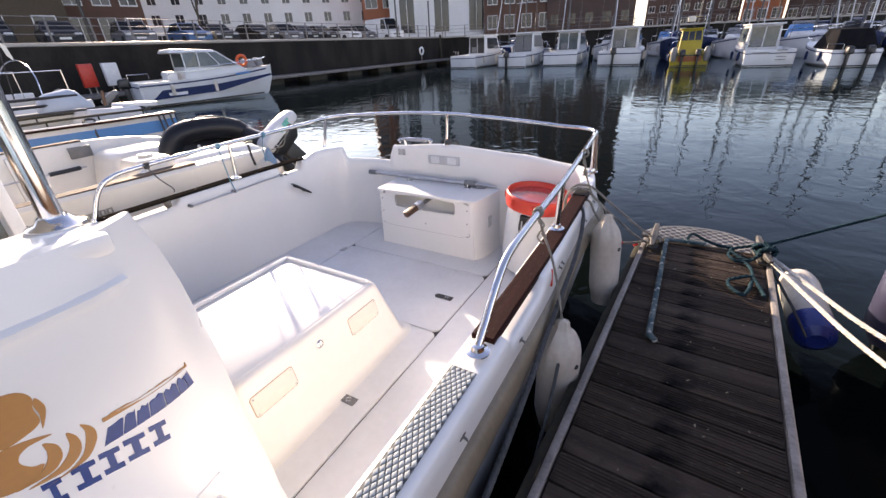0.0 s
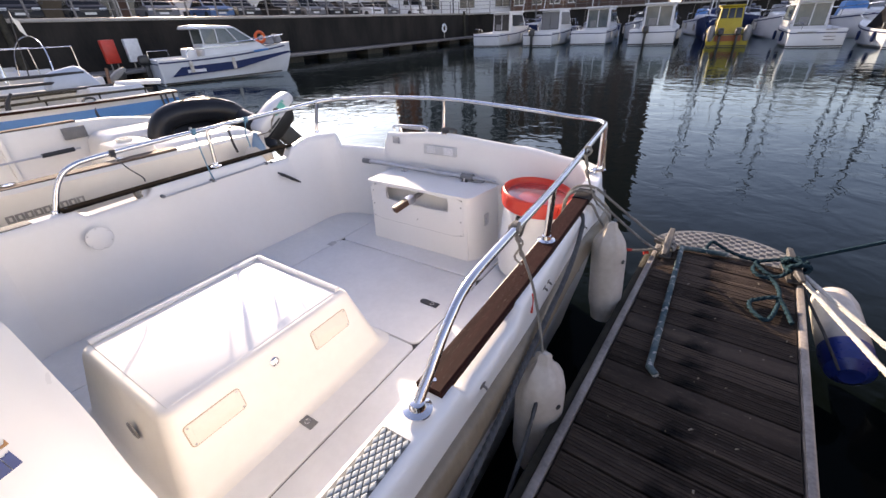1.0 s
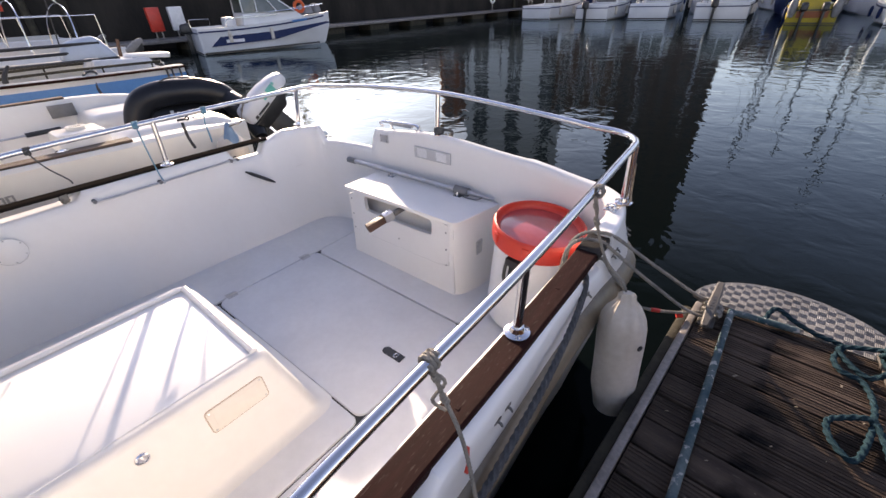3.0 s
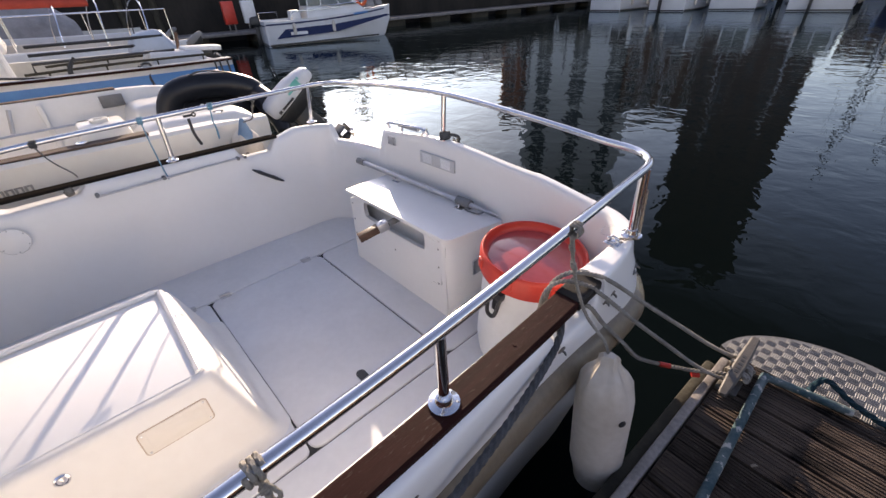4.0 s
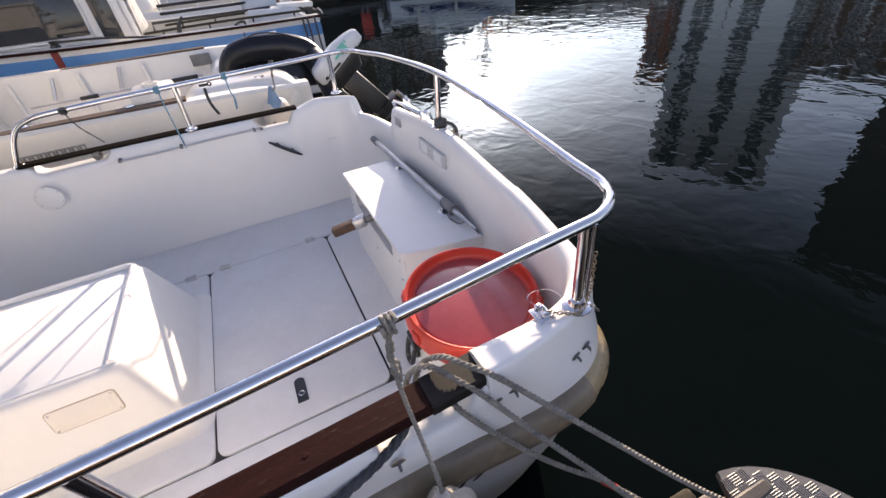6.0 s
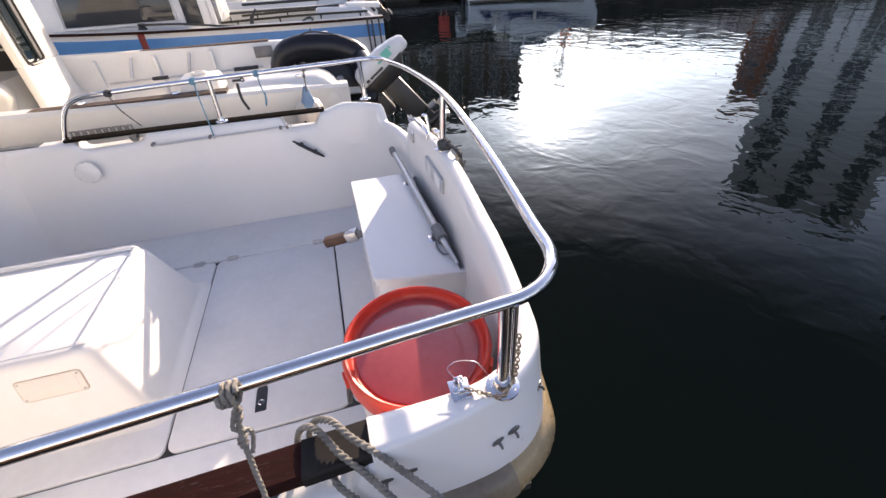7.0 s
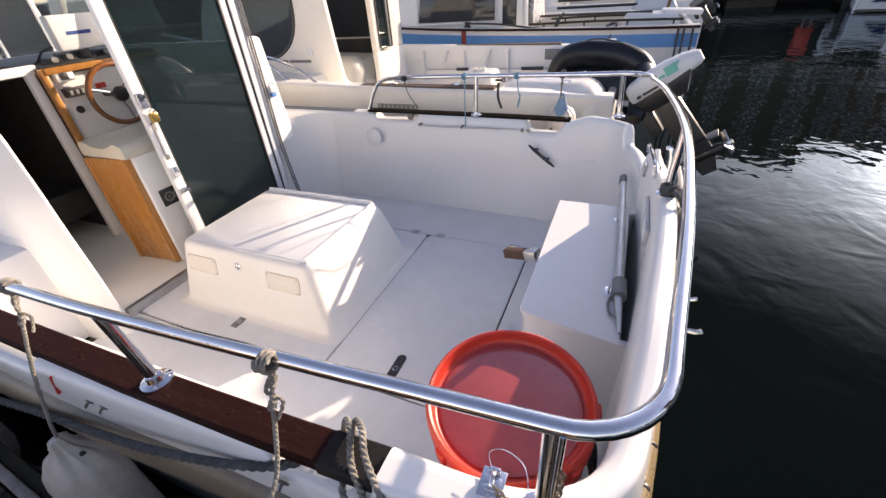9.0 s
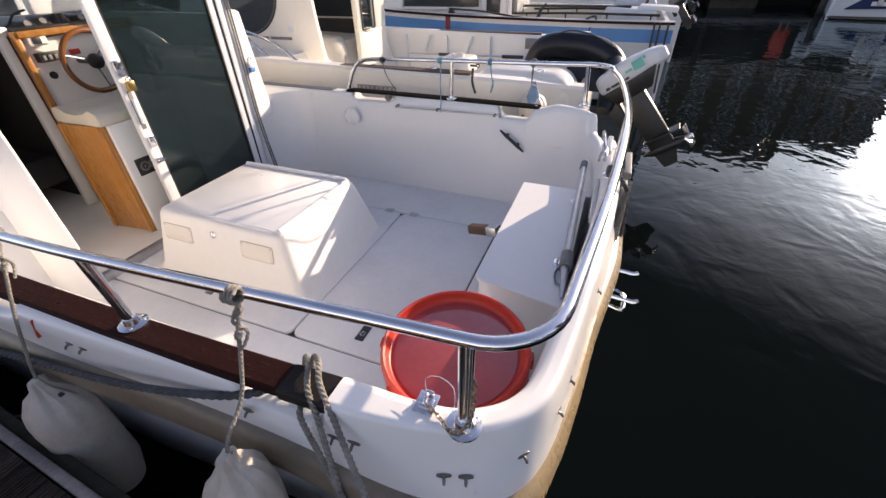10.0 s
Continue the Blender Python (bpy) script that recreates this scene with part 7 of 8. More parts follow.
# floating walkway under the wall
walkway = thing("floating_walkway", "grey floating walkway along the quay wall", "pontoon", (-19.9, 20, 0))
part("walkway_deck", Mesh().box(-20.9, -19.4, -12, 37.5, 0.32, 0.46, 0.02), GALVRAIL, walkway)
for k in range(14):
    part("float", Mesh().box(-20.7, -19.6, -11.5 + 3.6 * k, -9.9 + 3.6 * k, -0.3, 0.32, 0.03), FLOAT, walkway)
for x, y, m, w, lab in ((-19.75, 5.68, RED, 0.5, "red lifebuoy cabinet on a post"), (-19.75, 6.55, ALUW, 0.55, "white notice cabinet on two legs")):
    e = thing("safety_cabinet", lab, "cabinet", (x, y, 0.46))
    part("cabinet_body", Mesh().box(x - 0.1, x + 0.1, y - w / 2, y + w / 2, 0.75, 1.62, 0.03), m, e)
    for q in (-0.12, 0.12):
        part("leg", Mesh().tube([(x, y + q, 0.46), (x, y + q, 0.76)], 0.03, 6), GALV, e)
    part("door_panel", Mesh().box(x + 0.1, x + 0.112, y - w / 2 + 0.05, y + w / 2 - 0.05, 0.82, 1.55, 0.004), m, e)
e = thing("signal_ring", "small pale lifebuoy on a post by the wall", "lifebuoy", (-19.7, 31, 0.46))
part("ring", Mesh().tube(ring_pts((-19.7, 31, 1.3), 0.28, 20, 0, 360, "x"), 0.07, 8), ALUW, e)
part("post", Mesh().tube([(-19.72, 31, 0.46), (-19.72, 31, 1.1)], 0.04, 6), GALV, e)


# ---- parked vehicles ----
def car(name, label, paint, L=4.2, W=1.75, H=1.48, van=False):
    e = thing(name, label, "car", (0, 0, 0), "vehicles parked on the quay")
    if van:
        prof = [(-L / 2, 0.35), (L / 2, 0.35), (L / 2, 0.95), (L / 2 - 0.75, 1.15), (L / 2 - 1.35, H), (-L / 2 + 0.1, H), (-L / 2, H - 0.2)]
        gl = [(L / 2 - 0.8, 1.18), (L / 2 - 1.32, H - 0.12), (L / 2 - 1.9, H - 0.12), (L / 2 - 1.9, 1.18)]
    else:
        prof = [(-L / 2, 0.35), (L / 2, 0.35), (L / 2, 0.72), (L / 2 - 0.15, 0.86), (L / 2 - 1.15, 0.98), (L / 2 - 1.85, H), (-L / 2 + 0.75, H), (-L / 2 + 0.15, 1.02), (-L / 2, 0.9)]
        gl = [(L / 2 - 1.25, 1.0), (L / 2 - 1.88, H - 0.07), (-L / 2 + 0.82, H - 0.07), (-L / 2 + 0.4, 1.02)]
    ring = lambda k, s: [(x, s * (W / 2 - (0.16 * max(0, z - 0.95) / (H - 0.95)) - k), z) for x, z in prof]
    part("car_body", Mesh().loft([[(x, y * 0.93, z) for x, y, z in ring(0, -1)], ring(0.0, -0.97), ring(0.0, 0.97), [(x, y * 0.93, z) for x, y, z in ring(0, 1)]]), paint, e, sharp=50)
    for s in (1, -1):
        q = lambda o: [(x, s * (W / 2 - 0.16 * max(0, z - 0.95) / (H - 0.95) - 0.02 + o), z) for x, z in gl]
        part("side_window", Mesh().loft([q(-0.03), q(0.0)]), CARGLASS, e)
    x0, x1, z0, z1 = (L / 2 - 0.78, L / 2 - 1.33, 1.17, H - 0.05) if van else (L / 2 - 1.17, L / 2 - 1.83, 0.99, H - 0.03)
    part("windscreen", Mesh().add([(x0 + 0.02, -W * 0.42, z0), (x0 + 0.02, W * 0.42, z0), (x1 + 0.02, W * 0.37, z1), (x1 + 0.02, -W * 0.37, z1)], [(0, 1, 2, 3)]), CARGLASS, e)
    for x in (L / 2 - 0.8, -L / 2 + 0.8):
        for s in (1, -1):
            w = part("wheel", Mesh().lathe([(0.2, -0.1), (0.31, -0.1), (0.325, -0.07), (0.325, 0.07), (0.31, 0.1), (0.2, 0.1)], (0, 0, 0), 18, pose(x, s * (W / 2 - 0.1), 0.325, 90, 0, 0)), TYRE, e)
            part("rim", Mesh().lathe([(0.0, -0.07), (0.2, -0.085), (0.2, 0.085), (0.0, 0.07)], (0, 0, 0), 14, pose(x, s * (W / 2 - 0.1), 0.325, 90, 0, 0)), ALU, w)
    for s in (1, -1):
        part("headlight", Mesh().box(L / 2 - 0.12, L / 2 + 0.01, s * W * 0.36 - 0.17, s * W * 0.36 + 0.17, 0.66, 0.78, 0.02), ALUW, e)
        part("mirror", Mesh().box(L / 2 - 1.35, L / 2 - 1.2, s * W / 2 - 0.02 + s * 0.07, s * W / 2 + 0.02 + s * 0.1, 0.98, 1.1, 0.02), BLACK, e)
    part("number_plate_bar", Mesh().box(L / 2, L / 2 + 0.015, -0.26, 0.26, 0.45, 0.56), PLATEW, e)
    part("grille", Mesh().box(L / 2 - 0.02, L / 2 + 0.01, -0.45, 0.45, 0.58, 0.7), BLACK, e)
    return e


CARS = [car("parked_car", "black hatchback parked on the quay", CARBLACK), car("parked_car", "blue hatchback parked on the quay", CARBLUE, 3.9, 1.7, 1.5),
        car("parked_car", "silver-grey estate car parked on the quay", CARGREY, 4.4, 1.8, 1.55), car("parked_van", "white van parked on the quay", CARWHITE, 5.2, 1.95, 2.3, True),
        car("parked_car", "white hatchback parked on the quay", CARWHITE, 3.9, 1.7, 1.5)]
spots = [(1, 3.0), (0, 5.3), (0, 7.8), (2, 11.3), (1, 14.5), (0, 16.5), (0, 19.4), (2, 22.0), (0, 23.9), (0, 25.9), (4, 28.6), (2, 31.0), (3, 34.8)]
used = set()
for kind_, y in spots:
    m = pose(QX - 9.5 - 0.6 * random.random(), -2.68 + (y + 2.68) * 1.165, QZ - 0.02, 0, 0, -20 + 16 * random.random())
    if kind_ in used:
        copy_thing(CARS[kind_], m)
    else:
        CARS[kind_].matrix_basis = m
        used.add(kind_)


# ---- bare tree on the quay ----
def tree(x, y, z, h, seed):
    r = random.Random(seed)
    e = thing("street_tree", "sparse leafed street tree with thin bare limbs", "tree", (x, y, z))
    g, leaves = Mesh(), Mesh()

    def limb(p, d, length, rad, depth):
        q = p + d * length
        g.tube([p, p.lerp(q, 0.5) + Vector((r.uniform(-0.1, 0.1), r.uniform(-0.1, 0.1), 0)) * length * 0.4, q], [rad, rad * 0.8, rad * 0.6], 6)
        if depth == 0:
            for _ in range(9):
                c = q + Vector((r.gauss(0, 0.35), r.gauss(0, 0.35), r.gauss(0, 0.3)))
                a, b = Vector((r.gauss(0, 1), r.gauss(0, 1), r.gauss(0, 1))).normalized() * 0.09, Vector((r.gauss(0, 1), r.gauss(0, 1), r.gauss(0, 1))).normalized() * 0.06
                leaves.add([c - a, c + b, c + a, c - b], [(0, 1, 2, 3)])
            return
        for k in range(3 if depth > 1 else 4):
            w = (d + Vector((r.gauss(0, 0.55), r.gauss(0, 0.55), r.uniform(-0.1, 0.4)))).normalized()
            limb(q, w, length * r.uniform(0.55, 0.8), rad * 0.6, depth - 1)

    limb(Vector((x, y, z)), Vector((0.02, 0.03, 1)), h * 0.32, 0.13, 4)
    part("trunk", g, BARK, e)
    tagged(part("crown", leaves, LEAF, e, sharp=0), kind="stuff")


tree(-36, 21.5, QZ - 0.05, 7.5, 3)
tree(9.5, 70, QZ - 0.05, 9, 5)


# ---- boats across the basin ----
def small_boat(x, y, yaw, L, B, name, label, hull_m, style, cab_m=None, free=0.85, motors=1, stripe=NAVY, group="boats across the basin", glaze=None):
    """A small motor boat, stern towards local -y; style picks the deckhouse."""
    e = thing(name, label, "boat", (x, y, 0), group)
    m = pose(x, y, 0, 0, 0, yaw)
    put = lambda g: Mesh().add([m @ Vector(p) for p in g.v], g.f)
    cab_m = cab_m or hull_m
    glaze = glaze or PALEGLASS
    rings, deck, band = [], [], []
    for k in range(19):
        t = k / 18
        w = B / 2 * (1 - max(0, (t - 0.3) / 0.7) ** 2.2) + 0.02
        yy, z = L * t, free + 0.38 * t * t
        yo = yy + 0.35 * t * t
        rings.append([(w, yo, z), (w * 0.97, yo - 0.05, z * 0.55), (w * 0.9, yy, 0.1), (w * 0.6, yy - 0.2 * t, -0.15), (0, yy - 0.3 * t, -0.3), (-w * 0.6, yy - 0.2 * t, -0.15), (-w * 0.9, yy, 0.1), (-w * 0.97, yo - 0.05, z * 0.55), (-w, yo, z)])
        zi = z - 0.3 if t < 0.38 else z - 0.02
        deck.append([(w, yo, z), (w - 0.09, yo, z), (max(0.01, w - 0.12), yo, zi), (0, yo, zi + 0.02), (-max(0.01, w - 0.12), yo, zi), (-w + 0.09, yo, z), (-w, yo, z)])
        band.append((w, yo, z))
    part("hull", put(Mesh().loft(rings, False)), hull_m, e)
    part("deck", put(Mesh().loft(deck, False)), hull_m, e)
    part("transom", put(Mesh().box(-B / 2, B / 2, -0.04, 0.05, -0.1, free, 0.03)), hull_m, e)
    for s in (1, -1):
        part("hull_line", put(Mesh().loft([[(s * (w + 0.012), yo, z - 0.10), (s * (w + 0.012), yo, z - 0.16), (s * (w - 0.02), yo, z - 0.16), (s * (w - 0.02), yo, z - 0.10)] for w, yo, z in band[:-1]])), stripe, e)
    part("transom_line", put(Mesh().box(-B / 2, B / 2, -0.052, -0.03, free - 0.2, free - 0.15)), stripe, e)
    part("transom_line", put(Mesh().box(-B / 2, B / 2, -0.053, -0.03, 0.02, 0.08)), BLACK, e)
    y0, y1, hw, top = (L * 0.36, L * 0.68, B * 0.36, 2.15)
    if style == "house":
        cab = part("cabin", put(Mesh().hexa([(-hw, y0, free - 0.3), (hw, y0, free - 0.3), (hw, y1 + 0.5, free + 0.05), (-hw, y1 + 0.5, free + 0.05)], [(-hw * 0.9, y0, top), (hw * 0.9, y0, top), (hw * 0.85, y1, top), (-hw * 0.85, y1, top)], 0.05)), cab_m, e)
        part("roof", put(Mesh().box(-hw * 0.98, hw * 0.98, y0 - 0.35, y1 + 0.05, top - 0.02, top + 0.07, 0.03)), cab_m, cab)
        for a, b in ((-0.82, -0.04), (0.04, 0.82)):
            part("rear_pane", put(Mesh().box(hw * a, hw * b, y0 - 0.02, y0 + 0.03, free + 0.15, top - 0.12)), glaze, cab)
        for q in (-0.84, 0.0, 0.80):
            part("pane_frame", put(Mesh().box(hw * q - 0.012, hw * q + 0.026, y0 - 0.028, y0 - 0.015, free + 0.13, top - 0.1)), cab_m if glaze is not GREYP else BLACK, cab)
        part("pane_gasket", put(Mesh().box(-hw * 0.84, hw * 0.84, y0 - 0.026, y0 - 0.014, free + 0.11, free + 0.15)), BLACK, cab)
        part("inside_console", put(Mesh().box(-hw * 0.6, -hw * 0.1, y0 - 0.023, y0 - 0.019, free + 0.16, free + 0.55, 0.0)), GREYP, cab)
        for s in (1, -1):
            g = Mesh().hexa([(s * hw - 0.03, y0 + 0.25, free + 0.4), (s * hw + 0.012, y0 + 0.25, free + 0.4), (s * hw + 0.012, y1 + 0.1, free + 0.4), (s * hw - 0.03, y1 + 0.1, free + 0.4)], [(s * hw * 0.9 - 0.03, y0 + 0.25, top - 0.15), (s * hw * 0.9 + 0.03, y0 + 0.25, top - 0.15), (s * hw * 0.9 + 0.03, y1 - 0.15, top - 0.15), (s * hw * 0.9 - 0.03, y1 - 0.15, top - 0.15)])
            part("side_pane", put(g), DARKGLASS if glaze is INSHADE else glaze, cab)
    elif style == "workboat":
        cab = part("wheelhouse", put(Mesh().hexa([(-0.72, 0.55, free - 0.3), (0.72, 0.55, free - 0.3), (0.72, 3.0, free - 0.3), (-0.72, 3.0, free - 0.3)], [(-0.6, 1.1, 2.2), (0.6, 1.1, 2.2), (0.6, 2.8, 2.2), (-0.6, 2.8, 2.2)], 0.07, 3)), hull_m, e, "yellow sloping wheelhouse")
        part("roof", put(Mesh().box(-0.68, 0.68, 1.0, 2.9, 2.2, 2.28, 0.03)), hull_m, cab)
        for a0, a1 in ((-0.56, -0.22), (-0.16, 0.16), (0.22, 0.56)):
            part("rear_pane", put(Mesh().hexa([(a0, 0.87, 1.55), (a1, 0.87, 1.55), (a1, 0.93, 1.55), (a0, 0.93, 1.55)], [(a0 * 0.95, 1.05, 2.1), (a1 * 0.95, 1.05, 2.1), (a1 * 0.95, 1.11, 2.1), (a0 * 0.95, 1.11, 2.1)], 0.01)), DARKGLASS, cab)
        for s in (1, -1):
            part("side_pane", put(Mesh().hexa([(s * 0.70 - 0.03, 1.2, 1.55), (s * 0.70 + 0.03, 1.2, 1.55), (s * 0.70 + 0.03, 2.6, 1.55), (s * 0.70 - 0.03, 2.6, 1.55)], [(s * 0.6 - 0.03, 1.3, 2.1), (s * 0.6 + 0.045, 1.3, 2.1), (s * 0.6 + 0.045, 2.6, 2.1), (s * 0.6 - 0.03, 2.6, 2.1)])), DARKGLASS, cab)
            part("stern_fender", put(Mesh().lathe([(0.0, -0.55), (0.14, -0.5), (0.2, -0.2), (0.2, 0.1), (0.14, 0.3), (0, 0.35)], (s * 0.95, -0.12, free), 14)), GREYP, e)
        part("transom_band", put(Mesh().box(-0.7, 0.7, -0.06, -0.035, 0.3, 0.62, 0.01)), RUST, e, "dark brown transom band")
    elif style == "canopy":
        cab = part("canopy", put(Mesh().hexa([(-B * 0.45, 0.15, free), (B * 0.45, 0.15, free), (B * 0.42, L * 0.55, free), (-B * 0.42, L * 0.55, free)], [(-B * 0.34, 0.7, 1.85), (B * 0.34, 0.7, 1.85), (B * 0.3, L * 0.42, 1.9), (-B * 0.3, L * 0.42, 1.9)], 0.06, 3)), BLACKCANVAS, e, "black fabric canopy")
    rail_pts = [(s * (B / 2 - 0.06) * f, yy, free + 0.42 + 0.3 * (yy / L) ** 2) for s, f, yy in ((1, 0.98, L * 0.5), (1, 0.85, L * 0.7), (1, 0.5, L * 0.9), (0, 0, L * 1.02), (-1, 0.5, L * 0.9), (-1, 0.85, L * 0.7), (-1, 0.98, L * 0.5))]
    part("bow_rail", put(Mesh().tube(rail_pts, 0.018, 6, 4)), STEEL, e)
    part("stern_rail", put(Mesh().tube([(-B * 0.46, 0.9, free), (-B * 0.46, 0.9, free + 0.3), (-B * 0.46, 0.08, free + 0.3), (-B * 0.3, 0.02, free + 0.3), (-B * 0.3, 0.02, free)], 0.016, 6)), STEEL, e)
    for k in range(motors):
        xx = (k - (motors - 1) / 2) * 0.9 - (0.35 if motors == 1 else 0)
        mm = m @ pose(xx, 0, 0, 0, 0, 180)
        q = Mesh().hexa([(-0.17, 0.02, free - 0.25), (0.17, 0.02, free - 0.25), (0.15, 0.5, free - 0.2), (-0.15, 0.5, free - 0.2)], [(-0.17, 0.05, free + 0.22), (0.17, 0.05, free + 0.22), (0.14, 0.45, free + 0.16), (-0.14, 0.45, free + 0.16)], 0.09, 3)
        body = part("outboard_motor", Mesh().add([mm @ Vector(p) for p in q.v], q.f), BLACK, e)
        q = Mesh().box(-0.06, 0.06, 0.1, 0.3, 0.0, free - 0.2, 0.02)
        part("motor_leg", Mesh().add([mm @ Vector(p) for p in q.v], q.f), BLACK, body)
    for s in (1, -1):
        for yy in (L * 0.2, L * 0.5):
            part("side_fender", put(Mesh().lathe([(0, -0.5), (0.07, -0.45), (0.08, -0.1), (0.03, 0), (0, 0)], (s * (B / 2 + 0.07), yy, free - 0.1), 10)), FENDER if s > 0 else NAVY, e)
    return e, put


far = [(-13.9, 27.6, -8, 5.6, 2.3, WHITEH, "house", 0), (-9.8, 27.2, -4, 5.4, 2.1, WHITEH, "house", 1), (-6.7, 28.3, 0, 5.6, 2.3, WHITEH, "house", 0), (-2.7, 27.2, 2, 5.8, 2.5, WHITEH, "house", 1),
       (1.2, 25.0, 6, 5.4, 2.2, YELLOW, "workboat", 2), (4.6, 24.0, 8, 5.6, 2.4, WHITEH, "house", 0), (7.5, 22.9, 12, 5.4, 2.2, WHITEH, "canopy", 2)]
labels = ["white motor boat with an open dark cabin door", "white boat with a slatted grey cabin door and black outboard", "white boat with a glazed wheelhouse and navy line", "broad white boat with a glazed wheelhouse", "bright yellow workboat with a windowed wheelhouse and two outboards", "white boat with a wide glazed deckhouse and stern steps", "white sports boat under a black canopy with two outboards"]
# the open cabin door is a near-black pane, painted as inner shade
for (x, y, a, L, B, hm, st_, mo), lab in zip(far, labels):
    e, put = small_boat(x, y, a, L, B, "moored_boat", lab, hm, st_, motors=mo, glaze=INSHADE if "open dark" in lab else GREYP if "slatted" in lab else None)
    e.scale = [{"workboat": 0.82, "canopy": 0.8}.get(st_, 0.86 if x > 4 else 1.0)] * 3
    if hm is YELLOW:
        part("searchlight_box", put(Mesh().box(-0.2, 0.2, 2.6, 2.95, 2.22, 2.5, 0.04)), ALUW, e)
        part("roof_rail", put(Mesh().tube([(-0.6, 2.2, 2.2), (-0.6, 2.2, 2.45), (0.6, 2.2, 2.45), (0.6, 2.2, 2.2)], 0.02, 6)), STEEL, e)
        part("aerial", put(Mesh().tube([(0.3, 2.5, 2.2), (0.34, 2.5, 4.4)], 0.015, 5)), GALV, e)
    if lab.endswith("steps"):
        for k in range(4):
            part("stern_step", put(Mesh().box(0.25, 0.65, -0.09, -0.03, 0.28 + 0.14 * k, 0.31 + 0.14 * k)), GREYP, e)
        part("word_bar", put(Mesh().box(-0.75, -0.05, -0.056, -0.04, 0.56, 0.64)), GREYP, e)
    else:
        part("aerial", put(Mesh().tube([(0.4, 3.0, 2.1), (0.42, 3.0, 3.4)], 0.012, 5)), GALV, e)

# second row with masts
for k, (x, y, h) in enumerate(((-13, 40.2, 9), (-8.7, 41.4, 11), (-1.5, 44, 12), (2.3, 44, 10), (4.9, 44, 13), (8.2, 42, 11), (10.8, 41, 12), (12.9, 43, 9), (15, 38, 12), (17.5, 40, 11),
                               (-11, 37, 7.2), (-5.2, 38.5, 8), (0.4, 39.5, 7.6), (3.6, 38, 8.2), (6.6, 37, 7.4), (9.6, 35.5, 8.4), (12.0, 34.5, 7.8), (14.2, 33, 8.6), (16.6, 33.5, 8))):
    if h == 0:
        if x > -15:
            small_boat(x, y, 170, 6, 2.3, "moored_boat", "white motor boat moored bow out", WHITEH, "house", motors=0)
        continue
    e, put = small_boat(x, y, 175 + 8 * (k % 3), 7.0, 2.5, "sailing_yacht", "white sailing yacht with a tall bare mast", WHITEH if k % 3 else NAVY, "none", free=1.0, motors=0, group="yachts across the basin")
    part("coachroof", put(Mesh().hexa([(-0.8, 2.6, 0.95), (0.8, 2.6, 0.95), (0.6, 5.8, 1.1), (-0.6, 5.8, 1.1)], [(-0.65, 2.7, 1.45), (0.65, 2.7, 1.45), (0.45, 5.4, 1.35), (-0.45, 5.4, 1.35)], 0.06)), WHITEH, e)
    mast = part("mast", put(Mesh().tube([(0, 4.4, 1.2), (0, 4.4, h)], 0.06, 8)), MAST, e)
    part("spreader", put(Mesh().tube([(-0.8, 4.4, h * 0.6), (0.8, 4.4, h * 0.6)], 0.025, 6)), ALU, mast)
    part("boom", put(Mesh().tube([(0, 4.3, 1.9), (0, 1.0, 1.95)], 0.09, 8)), NAVY if k % 2 else CANVAS, mast)
    for s in (1, -1):
        part("shroud", put(Mesh().tube([(s * 1.1, 4.2, 1.0), (s * 0.8, 4.4, h * 0.6), (0, 4.4, h - 0.3)], 0.012, 4)), GALV, mast)
    part("spray_hood", put(Mesh().hexa([(-0.7, 2.0, 1.0), (0.7, 2.0, 1.0), (0.68, 3.1, 1.4), (-0.68, 3.1, 1.4)], [(-0.58, 2.1, 1.85), (0.58, 2.1, 1.85), (0.5, 2.7, 1.8), (-0.5, 2.7, 1.8)], 0.08, 2)), (NAVY, CANVAS, BLUE, BLACK)[k % 4], e, "folding cloth spray hood")
    part("pushpit_rail", put(Mesh().tube([(-1.05, 1.2, 1.0), (-1.05, 1.2, 1.55), (-1.0, 0.05, 1.55), (1.0, 0.05, 1.55), (1.05, 1.2, 1.55), (1.05, 1.2, 1.0)], 0.02, 6)), STEEL, e)
    part("forestay", put(Mesh().tube([(0, 7.1, 1.4), (0, 4.4, h - 0.1)], 0.03, 5)), WHITEH, mast)

# boat by the quay wall with its hardtop
e, put = small_boat(-18.4, 6.5, -15, 6.0, 2.4, "hardtop_boat", "white hardtop motor boat with a navy flash moored along the quay", WHITEH, "none", motors=1, free=1.0, group="boats along the quay")
part("hull_flash", put(Mesh().prism([(0.35, 0.30), (3.2, 0.42), (5.9, 0.95), (5.7, 1.0), (3.2, 0.74), (0.8, 0.66)], 1.19, 1.225, None, "x")), NAVY, e, "navy painted flash")
part("boot_stripe", put(Mesh().prism([(0.0, 0.02), (5.2, 0.10), (5.2, 0.16), (0.0, 0.08)], 1.1, 1.2, None, "x")), BLACK, e)
part("word_bar", put(Mesh().box(1.22, 1.232, 1.0, 1.75, 0.42, 0.54)), ALUW, e)
part("word_bar", put(Mesh().hexa([(1.02, 4.1, 1.04), (1.06, 4.1, 1.04), (0.78, 4.9, 1.08), (0.74, 4.9, 1.08)], [(1.02, 4.1, 1.12), (1.07, 4.1, 1.12), (0.79, 4.9, 1.16), (0.74, 4.9, 1.16)])), BLUE, e)
cab = part("cabin", put(Mesh().hexa([(-0.95, 1.9, 0.8), (0.95, 1.9, 0.8), (0.8, 4.9, 1.15), (-0.8, 4.9, 1.15)], [(-0.9, 2.0, 1.5), (0.9, 2.0, 1.5), (0.75, 4.45, 1.5), (-0.75, 4.45, 1.5)], 0.06, 3)), WHITEH, e, "white moulded deckhouse")
